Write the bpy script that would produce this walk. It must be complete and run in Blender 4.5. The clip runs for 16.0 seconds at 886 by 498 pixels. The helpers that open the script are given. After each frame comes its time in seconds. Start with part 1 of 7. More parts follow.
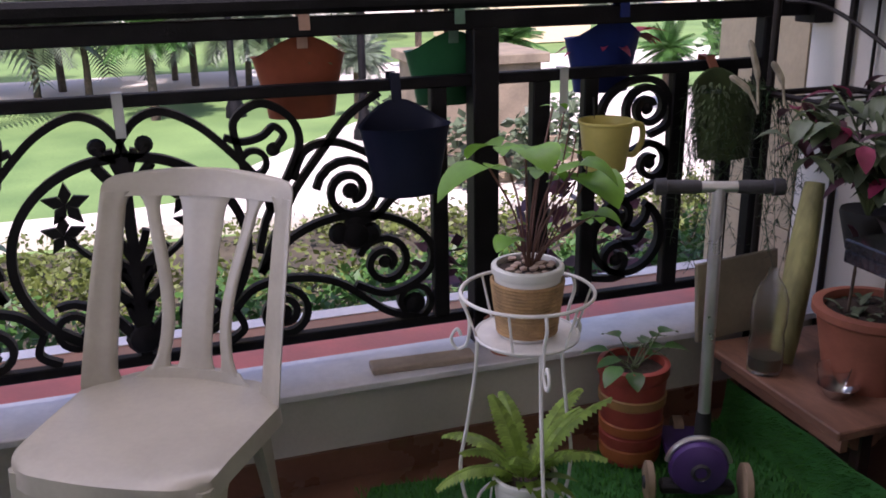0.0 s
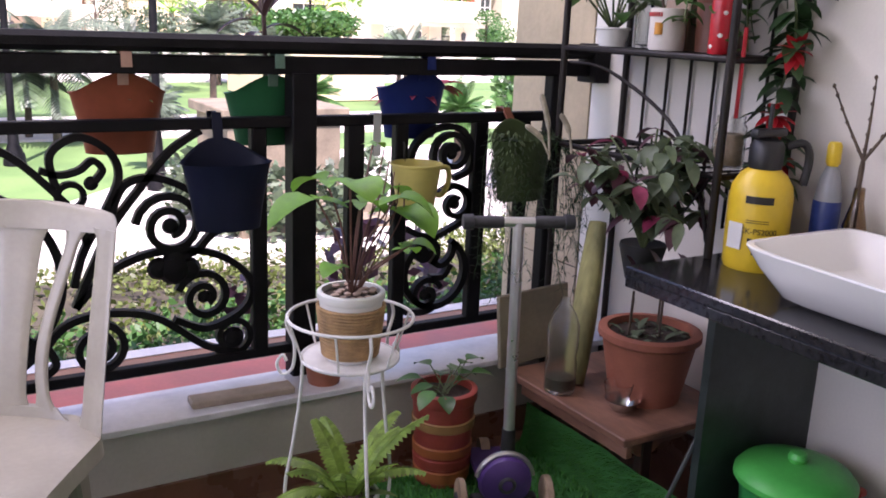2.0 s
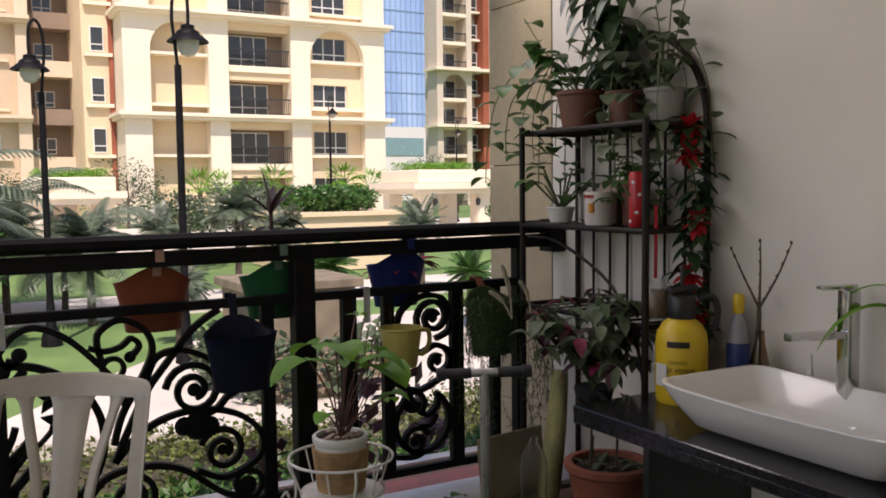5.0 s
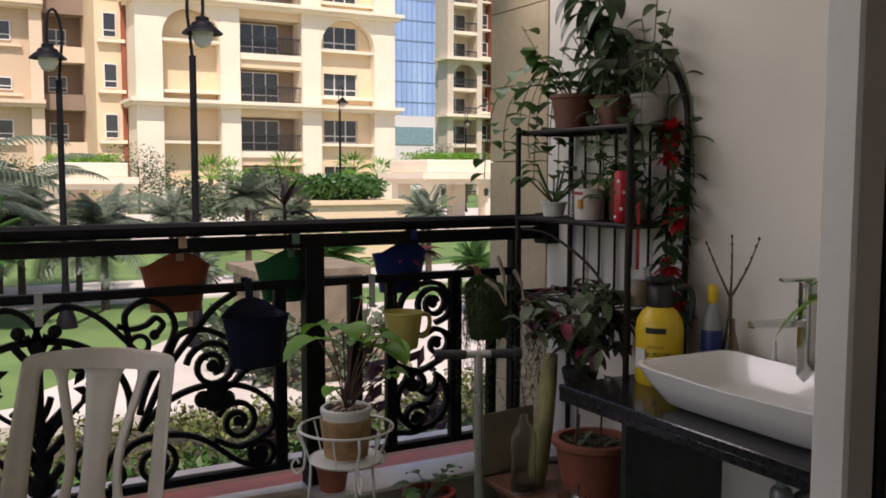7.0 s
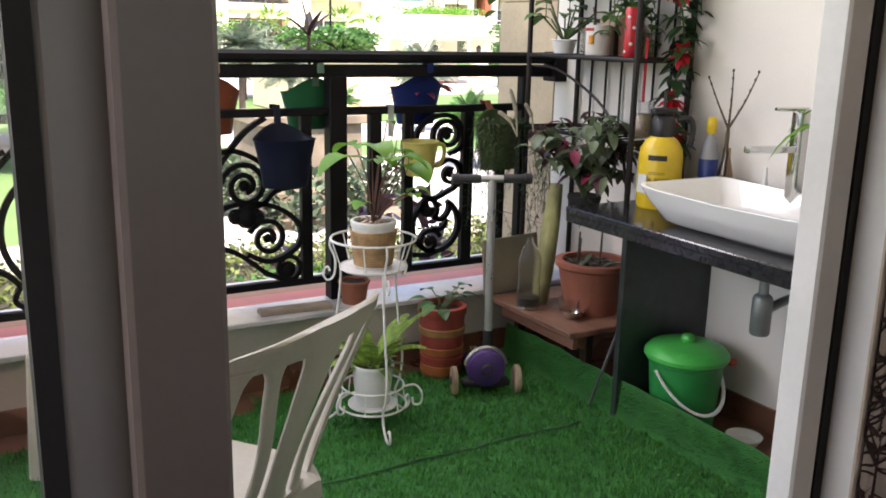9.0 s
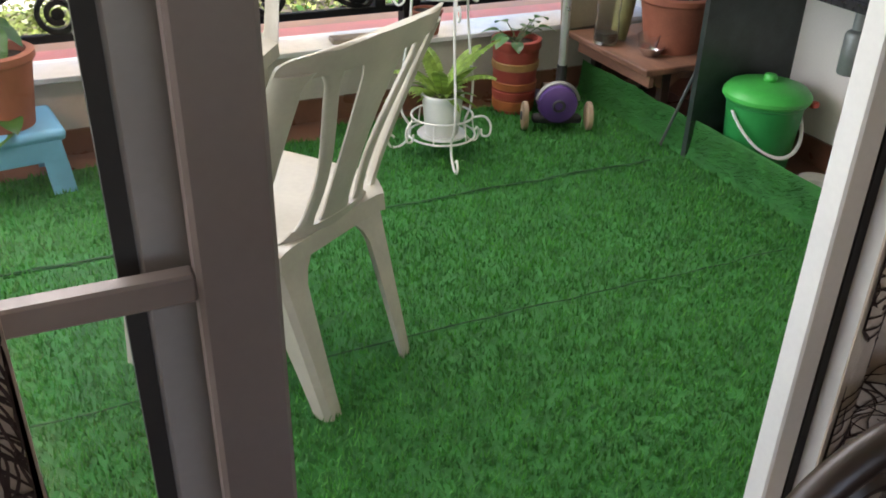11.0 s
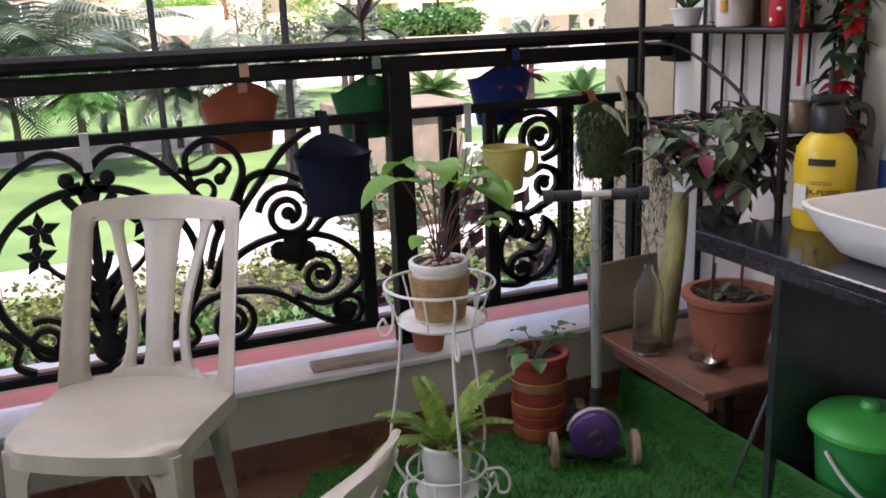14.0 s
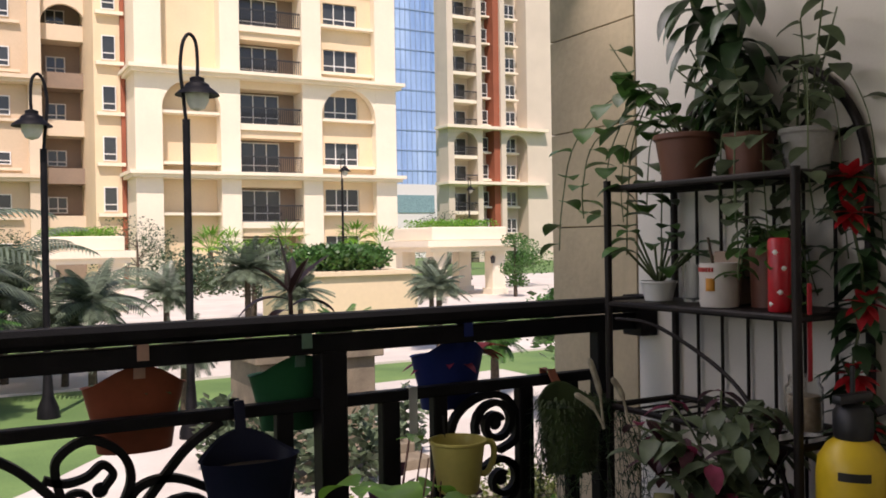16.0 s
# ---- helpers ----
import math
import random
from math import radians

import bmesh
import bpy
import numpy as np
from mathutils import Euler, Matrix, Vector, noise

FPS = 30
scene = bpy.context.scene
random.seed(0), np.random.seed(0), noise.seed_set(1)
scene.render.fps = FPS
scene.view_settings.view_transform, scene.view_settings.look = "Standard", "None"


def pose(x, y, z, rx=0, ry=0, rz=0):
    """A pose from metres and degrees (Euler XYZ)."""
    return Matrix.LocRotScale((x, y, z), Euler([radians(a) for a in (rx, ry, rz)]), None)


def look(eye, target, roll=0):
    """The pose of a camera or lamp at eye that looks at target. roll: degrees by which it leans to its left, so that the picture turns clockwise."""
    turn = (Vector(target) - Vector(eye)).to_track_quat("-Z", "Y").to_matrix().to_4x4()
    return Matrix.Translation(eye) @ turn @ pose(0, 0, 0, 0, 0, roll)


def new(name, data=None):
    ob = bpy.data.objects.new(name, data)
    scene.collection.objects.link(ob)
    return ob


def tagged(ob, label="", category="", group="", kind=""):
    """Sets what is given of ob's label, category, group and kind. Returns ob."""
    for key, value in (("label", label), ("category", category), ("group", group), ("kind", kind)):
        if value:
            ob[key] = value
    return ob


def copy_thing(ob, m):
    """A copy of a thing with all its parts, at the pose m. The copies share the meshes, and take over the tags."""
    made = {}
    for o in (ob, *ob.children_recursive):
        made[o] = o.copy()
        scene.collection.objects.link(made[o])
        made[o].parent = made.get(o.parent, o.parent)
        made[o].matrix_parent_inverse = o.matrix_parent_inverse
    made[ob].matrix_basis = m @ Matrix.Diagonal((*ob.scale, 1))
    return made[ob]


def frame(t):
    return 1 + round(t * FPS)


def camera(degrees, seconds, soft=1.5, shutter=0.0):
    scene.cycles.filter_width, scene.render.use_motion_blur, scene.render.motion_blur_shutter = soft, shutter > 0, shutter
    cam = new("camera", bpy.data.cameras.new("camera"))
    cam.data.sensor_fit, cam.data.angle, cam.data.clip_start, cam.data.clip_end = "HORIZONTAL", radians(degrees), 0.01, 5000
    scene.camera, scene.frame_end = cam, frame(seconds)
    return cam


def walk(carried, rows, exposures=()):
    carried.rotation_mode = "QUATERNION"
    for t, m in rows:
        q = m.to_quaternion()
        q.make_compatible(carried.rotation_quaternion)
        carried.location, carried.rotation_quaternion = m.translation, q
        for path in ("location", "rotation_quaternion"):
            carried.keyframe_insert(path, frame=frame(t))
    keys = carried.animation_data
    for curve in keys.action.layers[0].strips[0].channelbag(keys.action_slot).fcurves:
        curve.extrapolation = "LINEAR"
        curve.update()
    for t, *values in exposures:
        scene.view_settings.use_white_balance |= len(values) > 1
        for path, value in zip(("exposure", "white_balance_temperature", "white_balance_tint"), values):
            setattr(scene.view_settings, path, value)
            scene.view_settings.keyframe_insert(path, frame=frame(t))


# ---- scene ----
cam = camera(52.7, 16.0, soft=1.75)
PATH = [
    (0, (0.987, 0.853, 1.443), (1.566, 2.662, 0.818), -1.0),
    (0.5, (0.978, 0.817, 1.422), (1.672, 2.582, 0.788), -1.2),
    (1, (0.954, 0.783, 1.4), (1.735, 2.512, 0.77), -0.4),
    (1.5, (0.911, 0.768, 1.393), (1.809, 2.451, 0.792), 1.2),
    (2, (0.861, 0.736, 1.417), (1.87, 2.39, 0.921), 2.4),
    (2.5, (0.809, 0.665, 1.46), (1.865, 2.334, 1.144), 2.0),
    (3, (0.777, 0.619, 1.475), (1.837, 2.306, 1.294), 0.9),
    (3.5, (0.789, 0.588, 1.49), (1.847, 2.28, 1.365), 0.0),
    (4, (0.801, 0.483, 1.47), (1.798, 2.202, 1.248), -0.2),
    (4.5, (0.767, 0.323, 1.472), (1.738, 2.063, 1.295), -0.1),
    (4.7, (0.758, 0.27, 1.491), (1.74, 2.006, 1.348), -0.7),
    (6.8, (0.645, 0.004, 1.529), (1.635, 1.737, 1.386), 0.2),
    (7, (0.643, -0.034, 1.529), (1.609, 1.709, 1.363), 0.1),
    (7.5, (0.61, -0.058, 1.515), (1.582, 1.672, 1.261), -0.4),
    (8, (0.52, -0.102, 1.482), (1.55, 1.574, 1.122), -0.4),
    (8.5, (0.447, -0.166, 1.451), (1.466, 1.508, 1.054), 0.7),
    (9, (0.41, -0.214, 1.43), (1.381, 1.47, 0.961), 1.3),
    (9.5, (0.376, -0.279, 1.405), (1.304, 1.391, 0.813), 1.5),
    (10, (0.349, -0.301, 1.372), (1.246, 1.326, 0.632), 1.2),
    (10.2, (0.351, -0.303, 1.349), (1.192, 1.311, 0.517), 1.3),
    (12.3, (0.653, -0.097, 1.397), (1.267, 1.5, 0.361), -0.2),
    (12.5, (0.677, -0.072, 1.406), (1.248, 1.564, 0.407), -1.0),
    (13, (0.785, 0.070, 1.424), (1.371, 1.804, 0.621), -1.4),
    (13.5, (0.797, 0.288, 1.454), (1.546, 2.030, 0.822), -1.7),
    (14, (0.873, 0.421, 1.433), (1.601, 2.210, 0.921), -2.2),
    (14.5, (0.967, 0.610, 1.505), (1.662, 2.453, 1.157), -2.1),
    (15, (1.009, 0.686, 1.524), (1.652, 2.566, 1.299), -1.3),
    (15.5, (1.006, 0.759, 1.526), (1.712, 2.621, 1.351), -0.4),
    (16, (0.966, 0.945, 1.545), (1.934, 2.695, 1.529), -0.9),
]
EXPOSURES = [(0.0, 0.8, 6100, 38), (1.0, 1.35, 6100, 38), (1.5, 1.5, 6100, 38), (2.2, 1.28, 6100, 37), (2.8, 0.3, 6400, 28), (3.5, 0.0, 7300, 26), (4.7, 0.05, 6800, 26), (7.5, -0.1, 6800, 26), (8.3, 0.65, 6700, 26), (9.0, 1.6, 6500, 22), (9.5, 1.85, 6500, 20),
             (10.2, 2.2, 6600, 18), (12.5, 2.1, 6500, 14), (13.0, 1.4, 6400, 20), (13.5, 1.15, 6300, 28), (14.0, 1.25, 6300, 30), (14.5, 1.05, 6500, 28), (15.2, 0.1, 6800, 26), (16.0, -0.05, 6800, 26)]
walk(cam, [(t, look(eye, target, roll)) for t, eye, target, roll in PATH], EXPOSURES)

# ---- world and sun ----
SUN_EL, SUN_AZ = 58.0, 205.0          # height, and bearing clockwise from +y
world = bpy.data.worlds.new("sky")
scene.world = world
world.use_nodes = True
wn = world.node_tree
sky = wn.nodes.new("ShaderNodeTexSky")
sky.sky_type, sky.sun_disc = "NISHITA", False
sky.sun_elevation, sky.sun_rotation = radians(SUN_EL), radians(SUN_AZ)
wn.links.new(sky.outputs[0], wn.nodes["Background"].inputs[0])
wn.nodes["Background"].inputs[1].default_value = 0.15
sun_data = bpy.data.lights.new("sun", "SUN")
sun_data.energy, sun_data.angle, sun_data.color = 5.0, radians(0.53), (1.0, 0.95, 0.86)
sun = new("sun", sun_data)
sd = Vector((math.sin(radians(SUN_AZ)) * math.cos(radians(SUN_EL)), math.cos(radians(SUN_AZ)) * math.cos(radians(SUN_EL)), math.sin(radians(SUN_EL))))
sun.matrix_world = look(tuple(sd * 40), (0, 0, 0))


def sky_fill_lamp(name, eye, target, w, h, watts, colour):
    """Area lamp at an opening, for the sky's light or as added fill."""
    d = bpy.data.lights.new(name, "AREA")
    d.shape, d.size, d.size_y, d.energy, d.color = "RECTANGLE", w, h, watts, colour
    ob = new(name, d)
    ob.matrix_world = look(eye, target)


sky_fill_lamp("balcony_skylight", (0.3, 3.50, 2.63), (0.3, 1.6, 0.9), 5.2, 0.40, 29.0, (1.0, 0.97, 0.94))
# added fill at the unseen west end, brightens the side wall
sky_fill_lamp("balcony_end_fill", (-2.45, 2.0, 2.05), (3.0, 2.0, 1.6), 2.5, 1.3, 18.0, (1.0, 0.97, 0.95))
# added lamp in the unseen back window, for light on the room side of the door
sky_fill_lamp("room_fill", (1.0, -3.22, 1.55), (1.0, 0.0, 1.2), 1.8, 1.2, 2.6, (1.0, 0.95, 0.92))


# ---- materials ----
def mat(name, c, rough=0.6, metal=0.0, var=0.18, scale=7.0, bump=0.15, bscale=80.0, spec=0.5, c2=None, stretch=(1, 1, 1), trans=0.0, island=0.0, coat=0.0):
    """Principled surface with colour variation at two scales and a fine relief."""
    m = bpy.data.materials.new(name)
    m.use_nodes = True
    nt, nd, lk = m.node_tree, m.node_tree.nodes, m.node_tree.links
    p = nd["Principled BSDF"]
    p.inputs["Roughness"].default_value, p.inputs["Metallic"].default_value = rough, metal
    p.inputs["Specular IOR Level"].default_value = spec
    p.inputs["Coat Weight"].default_value = coat
    geo, mp = nd.new("ShaderNodeNewGeometry"), nd.new("ShaderNodeMapping")
    mp.inputs["Scale"].default_value = stretch
    lk.new(geo.outputs["Position"], mp.inputs[0])
    n1, n2 = nd.new("ShaderNodeTexNoise"), nd.new("ShaderNodeTexNoise")
    n1.inputs["Scale"].default_value, n2.inputs["Scale"].default_value = scale, bscale
    n1.inputs["Detail"].default_value, n2.inputs["Detail"].default_value = 5, 3
    lk.new(mp.outputs[0], n1.inputs["Vector"]), lk.new(mp.outputs[0], n2.inputs["Vector"])
    d = c2 or tuple(v * (1 - 2 * var) for v in c)
    ramp, mix = nd.new("ShaderNodeValToRGB"), nd.new("ShaderNodeMixRGB")
    ramp.color_ramp.elements[0].position, ramp.color_ramp.elements[1].position = 0.34, 0.66
    ramp.color_ramp.elements[0].color, ramp.color_ramp.elements[1].color = (*d, 1), (*c, 1)
    lk.new(n1.outputs[0], ramp.inputs[0])
    mix.blend_type = "MULTIPLY"
    mix.inputs[0].default_value = min(1.0, var * 2)
    lk.new(ramp.outputs[0], mix.inputs[1])
    grey = nd.new("ShaderNodeMapRange")
    grey.inputs[1].default_value, grey.inputs[2].default_value, grey.inputs[3].default_value, grey.inputs[4].default_value = 0.3, 0.7, 0.75, 1.1
    lk.new(n2.outputs[0], grey.inputs[0]), lk.new(grey.outputs[0], mix.inputs[2])
    colour = mix.outputs[0]
    if island:
        hsv, mr = nd.new("ShaderNodeHueSaturation"), nd.new("ShaderNodeMapRange")
        mr.inputs[3].default_value, mr.inputs[4].default_value = 1 - island, 1 + island
        lk.new(geo.outputs["Random Per Island"], mr.inputs[0]), lk.new(mr.outputs[0], hsv.inputs["Value"])
        lk.new(colour, hsv.inputs["Color"])
        colour = hsv.outputs[0]
    lk.new(colour, p.inputs["Base Color"])
    rr = nd.new("ShaderNodeMapRange")
    rr.inputs[3].default_value, rr.inputs[4].default_value = max(0.02, rough - 0.12), min(1, rough + 0.12)
    lk.new(n1.outputs[0], rr.inputs[0]), lk.new(rr.outputs[0], p.inputs["Roughness"])
    if bump:
        b = nd.new("ShaderNodeBump")
        b.inputs["Strength"].default_value, b.inputs["Distance"].default_value = bump, 0.004
        lk.new(n2.outputs[0], b.inputs["Height"]), lk.new(b.outputs[0], p.inputs["Normal"])
    if trans:
        tl, ms = nd.new("ShaderNodeBsdfTranslucent"), nd.new("ShaderNodeMixShader")
        ms.inputs[0].default_value = trans
        lk.new(colour, tl.inputs[0]), lk.new(p.outputs[0], ms.inputs[1]), lk.new(tl.outputs[0], ms.inputs[2])
        lk.new(ms.outputs[0], nd["Material Output"].inputs[0])
    return m


def glass(name, c=(1, 1, 1), rough=0.0, ior=1.45):
    m = bpy.data.materials.new(name)
    m.use_nodes = True
    p = m.node_tree.nodes["Principled BSDF"]
    p.inputs["Base Color"].default_value = (*c, 1)
    p.inputs["Transmission Weight"].default_value, p.inputs["Roughness"].default_value, p.inputs["IOR"].default_value = 1, rough, ior
    return m


IRON = mat("black_iron", (0.01, 0.009, 0.01), 0.58, 0.0, 0.3, 9, 0.25, 140, spec=0.16)
SHELF_IRON = mat("brown_black_iron", (0.017, 0.012, 0.01), 0.5, 0.0, 0.3, 9, 0.2, 140, spec=0.28)
WALL = mat("offwhite_paint", (0.76, 0.72, 0.65), 0.75, 0, 0.05, 1.6, 0.12, 120)
KERB = mat("cream_kerb_paint", (0.53, 0.51, 0.45), 0.6, 0, 0.09, 3, 0.15, 90)
CEIL = mat("white_ceiling_paint", (0.8, 0.79, 0.76), 0.8, 0, 0.04, 2, 0.1, 90)
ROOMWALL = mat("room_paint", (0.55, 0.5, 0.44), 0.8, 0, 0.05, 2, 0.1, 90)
MARBLE = mat("white_marble", (0.74, 0.73, 0.74), 0.22, 0, 0.1, 5, 0.03, 60, c2=(0.55, 0.55, 0.58))
REDTILE = mat("red_ledge_tile", (0.62, 0.16, 0.13), 0.5, 0, 0.1, 8, 0.1, 90)
BROWNTILE = mat("brown_floor_tile", (0.2, 0.095, 0.06), 0.3, 0, 0.15, 6, 0.05, 90)
STONE = mat("limestone", (0.56, 0.46, 0.30), 0.75, 0, 0.14, 3.2, 0.5, 40, c2=(0.43, 0.35, 0.23))
GRANITE = mat("black_granite", (0.012, 0.012, 0.013), 0.13, 0, 0.4, 60, 0.02, 220, c2=(0.03, 0.03, 0.032))
GREENMARBLE = mat("dark_green_stone", (0.038, 0.05, 0.047), 0.35, 0, 0.3, 9, 0.05, 90)
CERAMIC = mat("white_ceramic", (0.82, 0.81, 0.78), 0.1, 0, 0.02, 3, 0.0, 60, coat=0.5)
CHROME = mat("chrome", (0.7, 0.7, 0.7), 0.16, 1.0, 0.05, 6, 0.02, 90)
PLASTIC = mat("beige_chair_plastic", (0.40, 0.37, 0.30), 0.34, 0, 0.09, 6, 0.1, 70)
ALU = mat("grey_aluminium", (0.5, 0.49, 0.48), 0.4, 0.3, 0.06, 5, 0.05, 90)
BROWNALU = mat("taupe_door_frame", (0.165, 0.135, 0.12), 0.45, 0.0, 0.06, 5, 0.05, 90)
# pale frame darkened in colour for the stile that stands in shade
DOORPALE_SHADED = mat("shaded_pale_door_frame", (0.22, 0.215, 0.215), 0.45, 0.0, 0.06, 5, 0.05, 90)
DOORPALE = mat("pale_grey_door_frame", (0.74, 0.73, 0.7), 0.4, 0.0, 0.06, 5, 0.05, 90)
RUBBER = mat("black_rubber", (0.012, 0.012, 0.012), 0.7, 0, 0.2, 20, 0.1, 90)
GLASS = glass("door_glass")
CLEAR = glass("clear_plastic", (0.96, 0.97, 0.95), 0.22, 1.3)
WOODTOP = mat("red_brown_wood", (0.30, 0.15, 0.095), 0.5, 0, 0.25, 11, 0.3, 90, stretch=(1, 0.3, 1), c2=(0.14, 0.068, 0.042))
DARKWOOD = mat("dark_carved_wood", (0.035, 0.02, 0.014), 0.4, 0, 0.25, 6, 0.2, 60)
TERRACOTTA = mat("terracotta", (0.36, 0.12, 0.07), 0.75, 0, 0.14, 8, 0.3, 90)
BROWNPOT = mat("brown_plastic_pot", (0.14, 0.05, 0.03), 0.5, 0, 0.1, 8, 0.1, 90)
SOIL = mat("soil", (0.06, 0.04, 0.028), 0.95, 0, 0.3, 40, 1.0, 160)
WHITEWIRE = mat("white_enamel_wire", (0.75, 0.74, 0.71), 0.4, 0, 0.08, 20, 0.05, 90)


# ---- building helpers ----
def part(name, bm, material, parent=None, label="", smooth=True):
    """Links a bmesh as one mesh object, under a thing or part if one is given."""
    me = bpy.data.meshes.new(name)
    bmesh.ops.recalc_face_normals(bm, faces=bm.faces)
    for f in bm.faces:
        f.smooth = smooth
    bm.to_mesh(me)
    bm.free()
    if smooth:
        me.set_sharp_from_angle(angle=radians(38))
    for m in (material if isinstance(material, (list, tuple)) else [material]):
        me.materials.append(m)
    ob = new(name, me)
    ob.parent = parent
    if label:
        tagged(ob, label)
    return ob


def thing(name, m, label, category, group="", kind=""):
    ob = new(name)
    ob.empty_display_size = 0.05
    ob.matrix_world = m
    return tagged(ob, label, category, group, kind)


def structure(name, bm, material, label, smooth=False):
    return tagged(part(name, bm, material, None, "", smooth), label, "", "", "structure")


def box(bm, x0, y0, z0, x1, y1, z1, bev=0.0, seg=1, mi=0):
    v = [bm.verts.new((x, y, z)) for z in (z0, z1) for y in (y0, y1) for x in (x0, x1)]
    fs = [bm.faces.new([v[i] for i in q]) for q in ((0, 2, 3, 1), (4, 5, 7, 6), (0, 1, 5, 4), (2, 6, 7, 3), (0, 4, 6, 2), (1, 3, 7, 5))]
    for f in fs:
        f.material_index = mi
    if bev:
        es = {e for f in fs for e in f.edges}
        bmesh.ops.bevel(bm, geom=list(es), offset=bev, segments=seg, affect="EDGES", profile=0.6)
    return bm


def one_box(*a, bev=0.0, seg=1):
    return box(bmesh.new(), *a, bev=bev, seg=seg)


def smooth_line(ctrl, n=6, closed=False):
    """Catmull-Rom line through the control points."""
    c = [Vector(p) for p in ctrl]
    k, out = len(c), []
    for i in range(k if closed else k - 1):
        g = (lambda j: c[j % k]) if closed else (lambda j: c[max(0, min(k - 1, j))])
        p0, p1, p2, p3 = g(i - 1), g(i), g(i + 1), g(i + 2)
        for s in range(n):
            t = s / n
            out.append(0.5 * (2 * p1 + (p2 - p0) * t + (2 * p0 - 5 * p1 + 4 * p2 - p3) * t * t + (3 * p1 - p0 - 3 * p2 + p3) * t ** 3))
    if not closed:
        out.append(c[-1])
    return out


def tube(bm, pts, r, n=8, closed=False, flat=1.0, up=None, mi=0):
    """A round or oval bar along a line. r: a radius, or one for each point."""
    pts = [Vector(p) for p in pts]
    k = len(pts)
    rs = r if isinstance(r, (list, tuple)) else [r] * k
    nrm, rings = None, []
    for i, p in enumerate(pts):
        d = (pts[(i + 1) % k] - pts[i - 1]) if closed else (pts[min(i + 1, k - 1)] - pts[max(i - 1, 0)])
        d = d.normalized() if d.length > 1e-9 else Vector((0, 0, 1))
        if nrm is None or up is not None:
            base = Vector(up) if up is not None else (Vector((0, 0, 1)) if abs(d.z) < 0.9 else Vector((1, 0, 0)))
            nrm = base - d * base.dot(d)
        else:
            nrm = nrm - d * nrm.dot(d)
        nrm = nrm.normalized() if nrm.length > 1e-9 else d.orthogonal().normalized()
        b = d.cross(nrm)
        rings.append([bm.verts.new(p + rs[i] * (math.cos(a) * nrm * flat + math.sin(a) * b)) for a in (2 * math.pi * (j + 0.5) / n for j in range(n))])
    fs = []
    for i in range(k if closed else k - 1):
        a, b = rings[i], rings[(i + 1) % k]
        fs += [bm.faces.new((a[j], a[(j + 1) % n], b[(j + 1) % n], b[j])) for j in range(n)]
    if not closed:
        fs += [bm.faces.new(rings[0][::-1]), bm.faces.new(rings[-1])]
    for f in fs:
        f.material_index = mi
    return bm


def lathe(bm, prof, n=24, c=(0, 0, 0), wob=0.0, mi=0, sx=1.0, sy=1.0):
    """A turned body from (radius, height) pairs."""
    rings = []
    for r, z in prof:
        if r < 1e-6:
            rings.append([bm.verts.new((c[0], c[1], c[2] + z))])
        else:
            rings.append([bm.verts.new((c[0] + sx * r * math.cos(a) * (1 + wob * math.sin(3 * a)), c[1] + sy * r * math.sin(a), c[2] + z)) for a in (2 * math.pi * j / n for j in range(n))])
    for a, b in zip(rings, rings[1:]):
        for j in range(n):
            k = (j + 1) % n
            q = [a[0] if len(a) == 1 else a[j], a[0] if len(a) == 1 else a[k], b[0] if len(b) == 1 else b[k], b[0] if len(b) == 1 else b[j]]
            q = list(dict.fromkeys(q))
            if len(q) > 2:
                bm.faces.new(q).material_index = mi
    return bm


def one_lathe(prof, n=24, c=(0, 0, 0), wob=0.0, sx=1.0, sy=1.0):
    return lathe(bmesh.new(), prof, n, c, wob, 0, sx, sy)


def flat_bar(bm, pts, y, w, d):
    """A flat iron bar, w wide in the plane of x and z and d deep, along (x, z) points."""
    pts = [Vector((p[0], p[1])) for p in pts]
    rows = []
    for i, p in enumerate(pts):
        t = pts[min(i + 1, len(pts) - 1)] - pts[max(i - 1, 0)]
        t = t.normalized() if t.length > 1e-9 else Vector((1, 0))
        nn = Vector((-t.y, t.x)) * w / 2
        rows.append([bm.verts.new((q.x, yy, q.y)) for q, yy in ((p + nn, y - d / 2), (p + nn, y + d / 2), (p - nn, y + d / 2), (p - nn, y - d / 2))])
    for a, b in zip(rows, rows[1:]):
        for j in range(4):
            bm.faces.new((a[j], a[(j + 1) % 4], b[(j + 1) % 4], b[j]))
    bm.faces.new(rows[0][::-1]), bm.faces.new(rows[-1])


def spiral(cx, cz, r0, r1, a0, turns, n=26):
    return [(cx + (r0 + (r1 - r0) * i / n) * math.cos(radians(a0) + turns * 2 * math.pi * i / n), cz + (r0 + (r1 - r0) * i / n) * math.sin(radians(a0) + turns * 2 * math.pi * i / n)) for i in range(n + 1)]


def disc_ball(bm, x, y, z, r, d=0.6):
    lathe(bm, [(0.001, -r * d), (r * 0.75, -r * d * 0.66), (r, 0), (r * 0.75, r * d * 0.66), (0.001, r * d)], 12, (0, 0, 0))
    new_v = bm.verts[-(12 * 5):]
    for v in new_v:
        v.co = Vector((x + v.co.x, y + v.co.z, z + v.co.y))


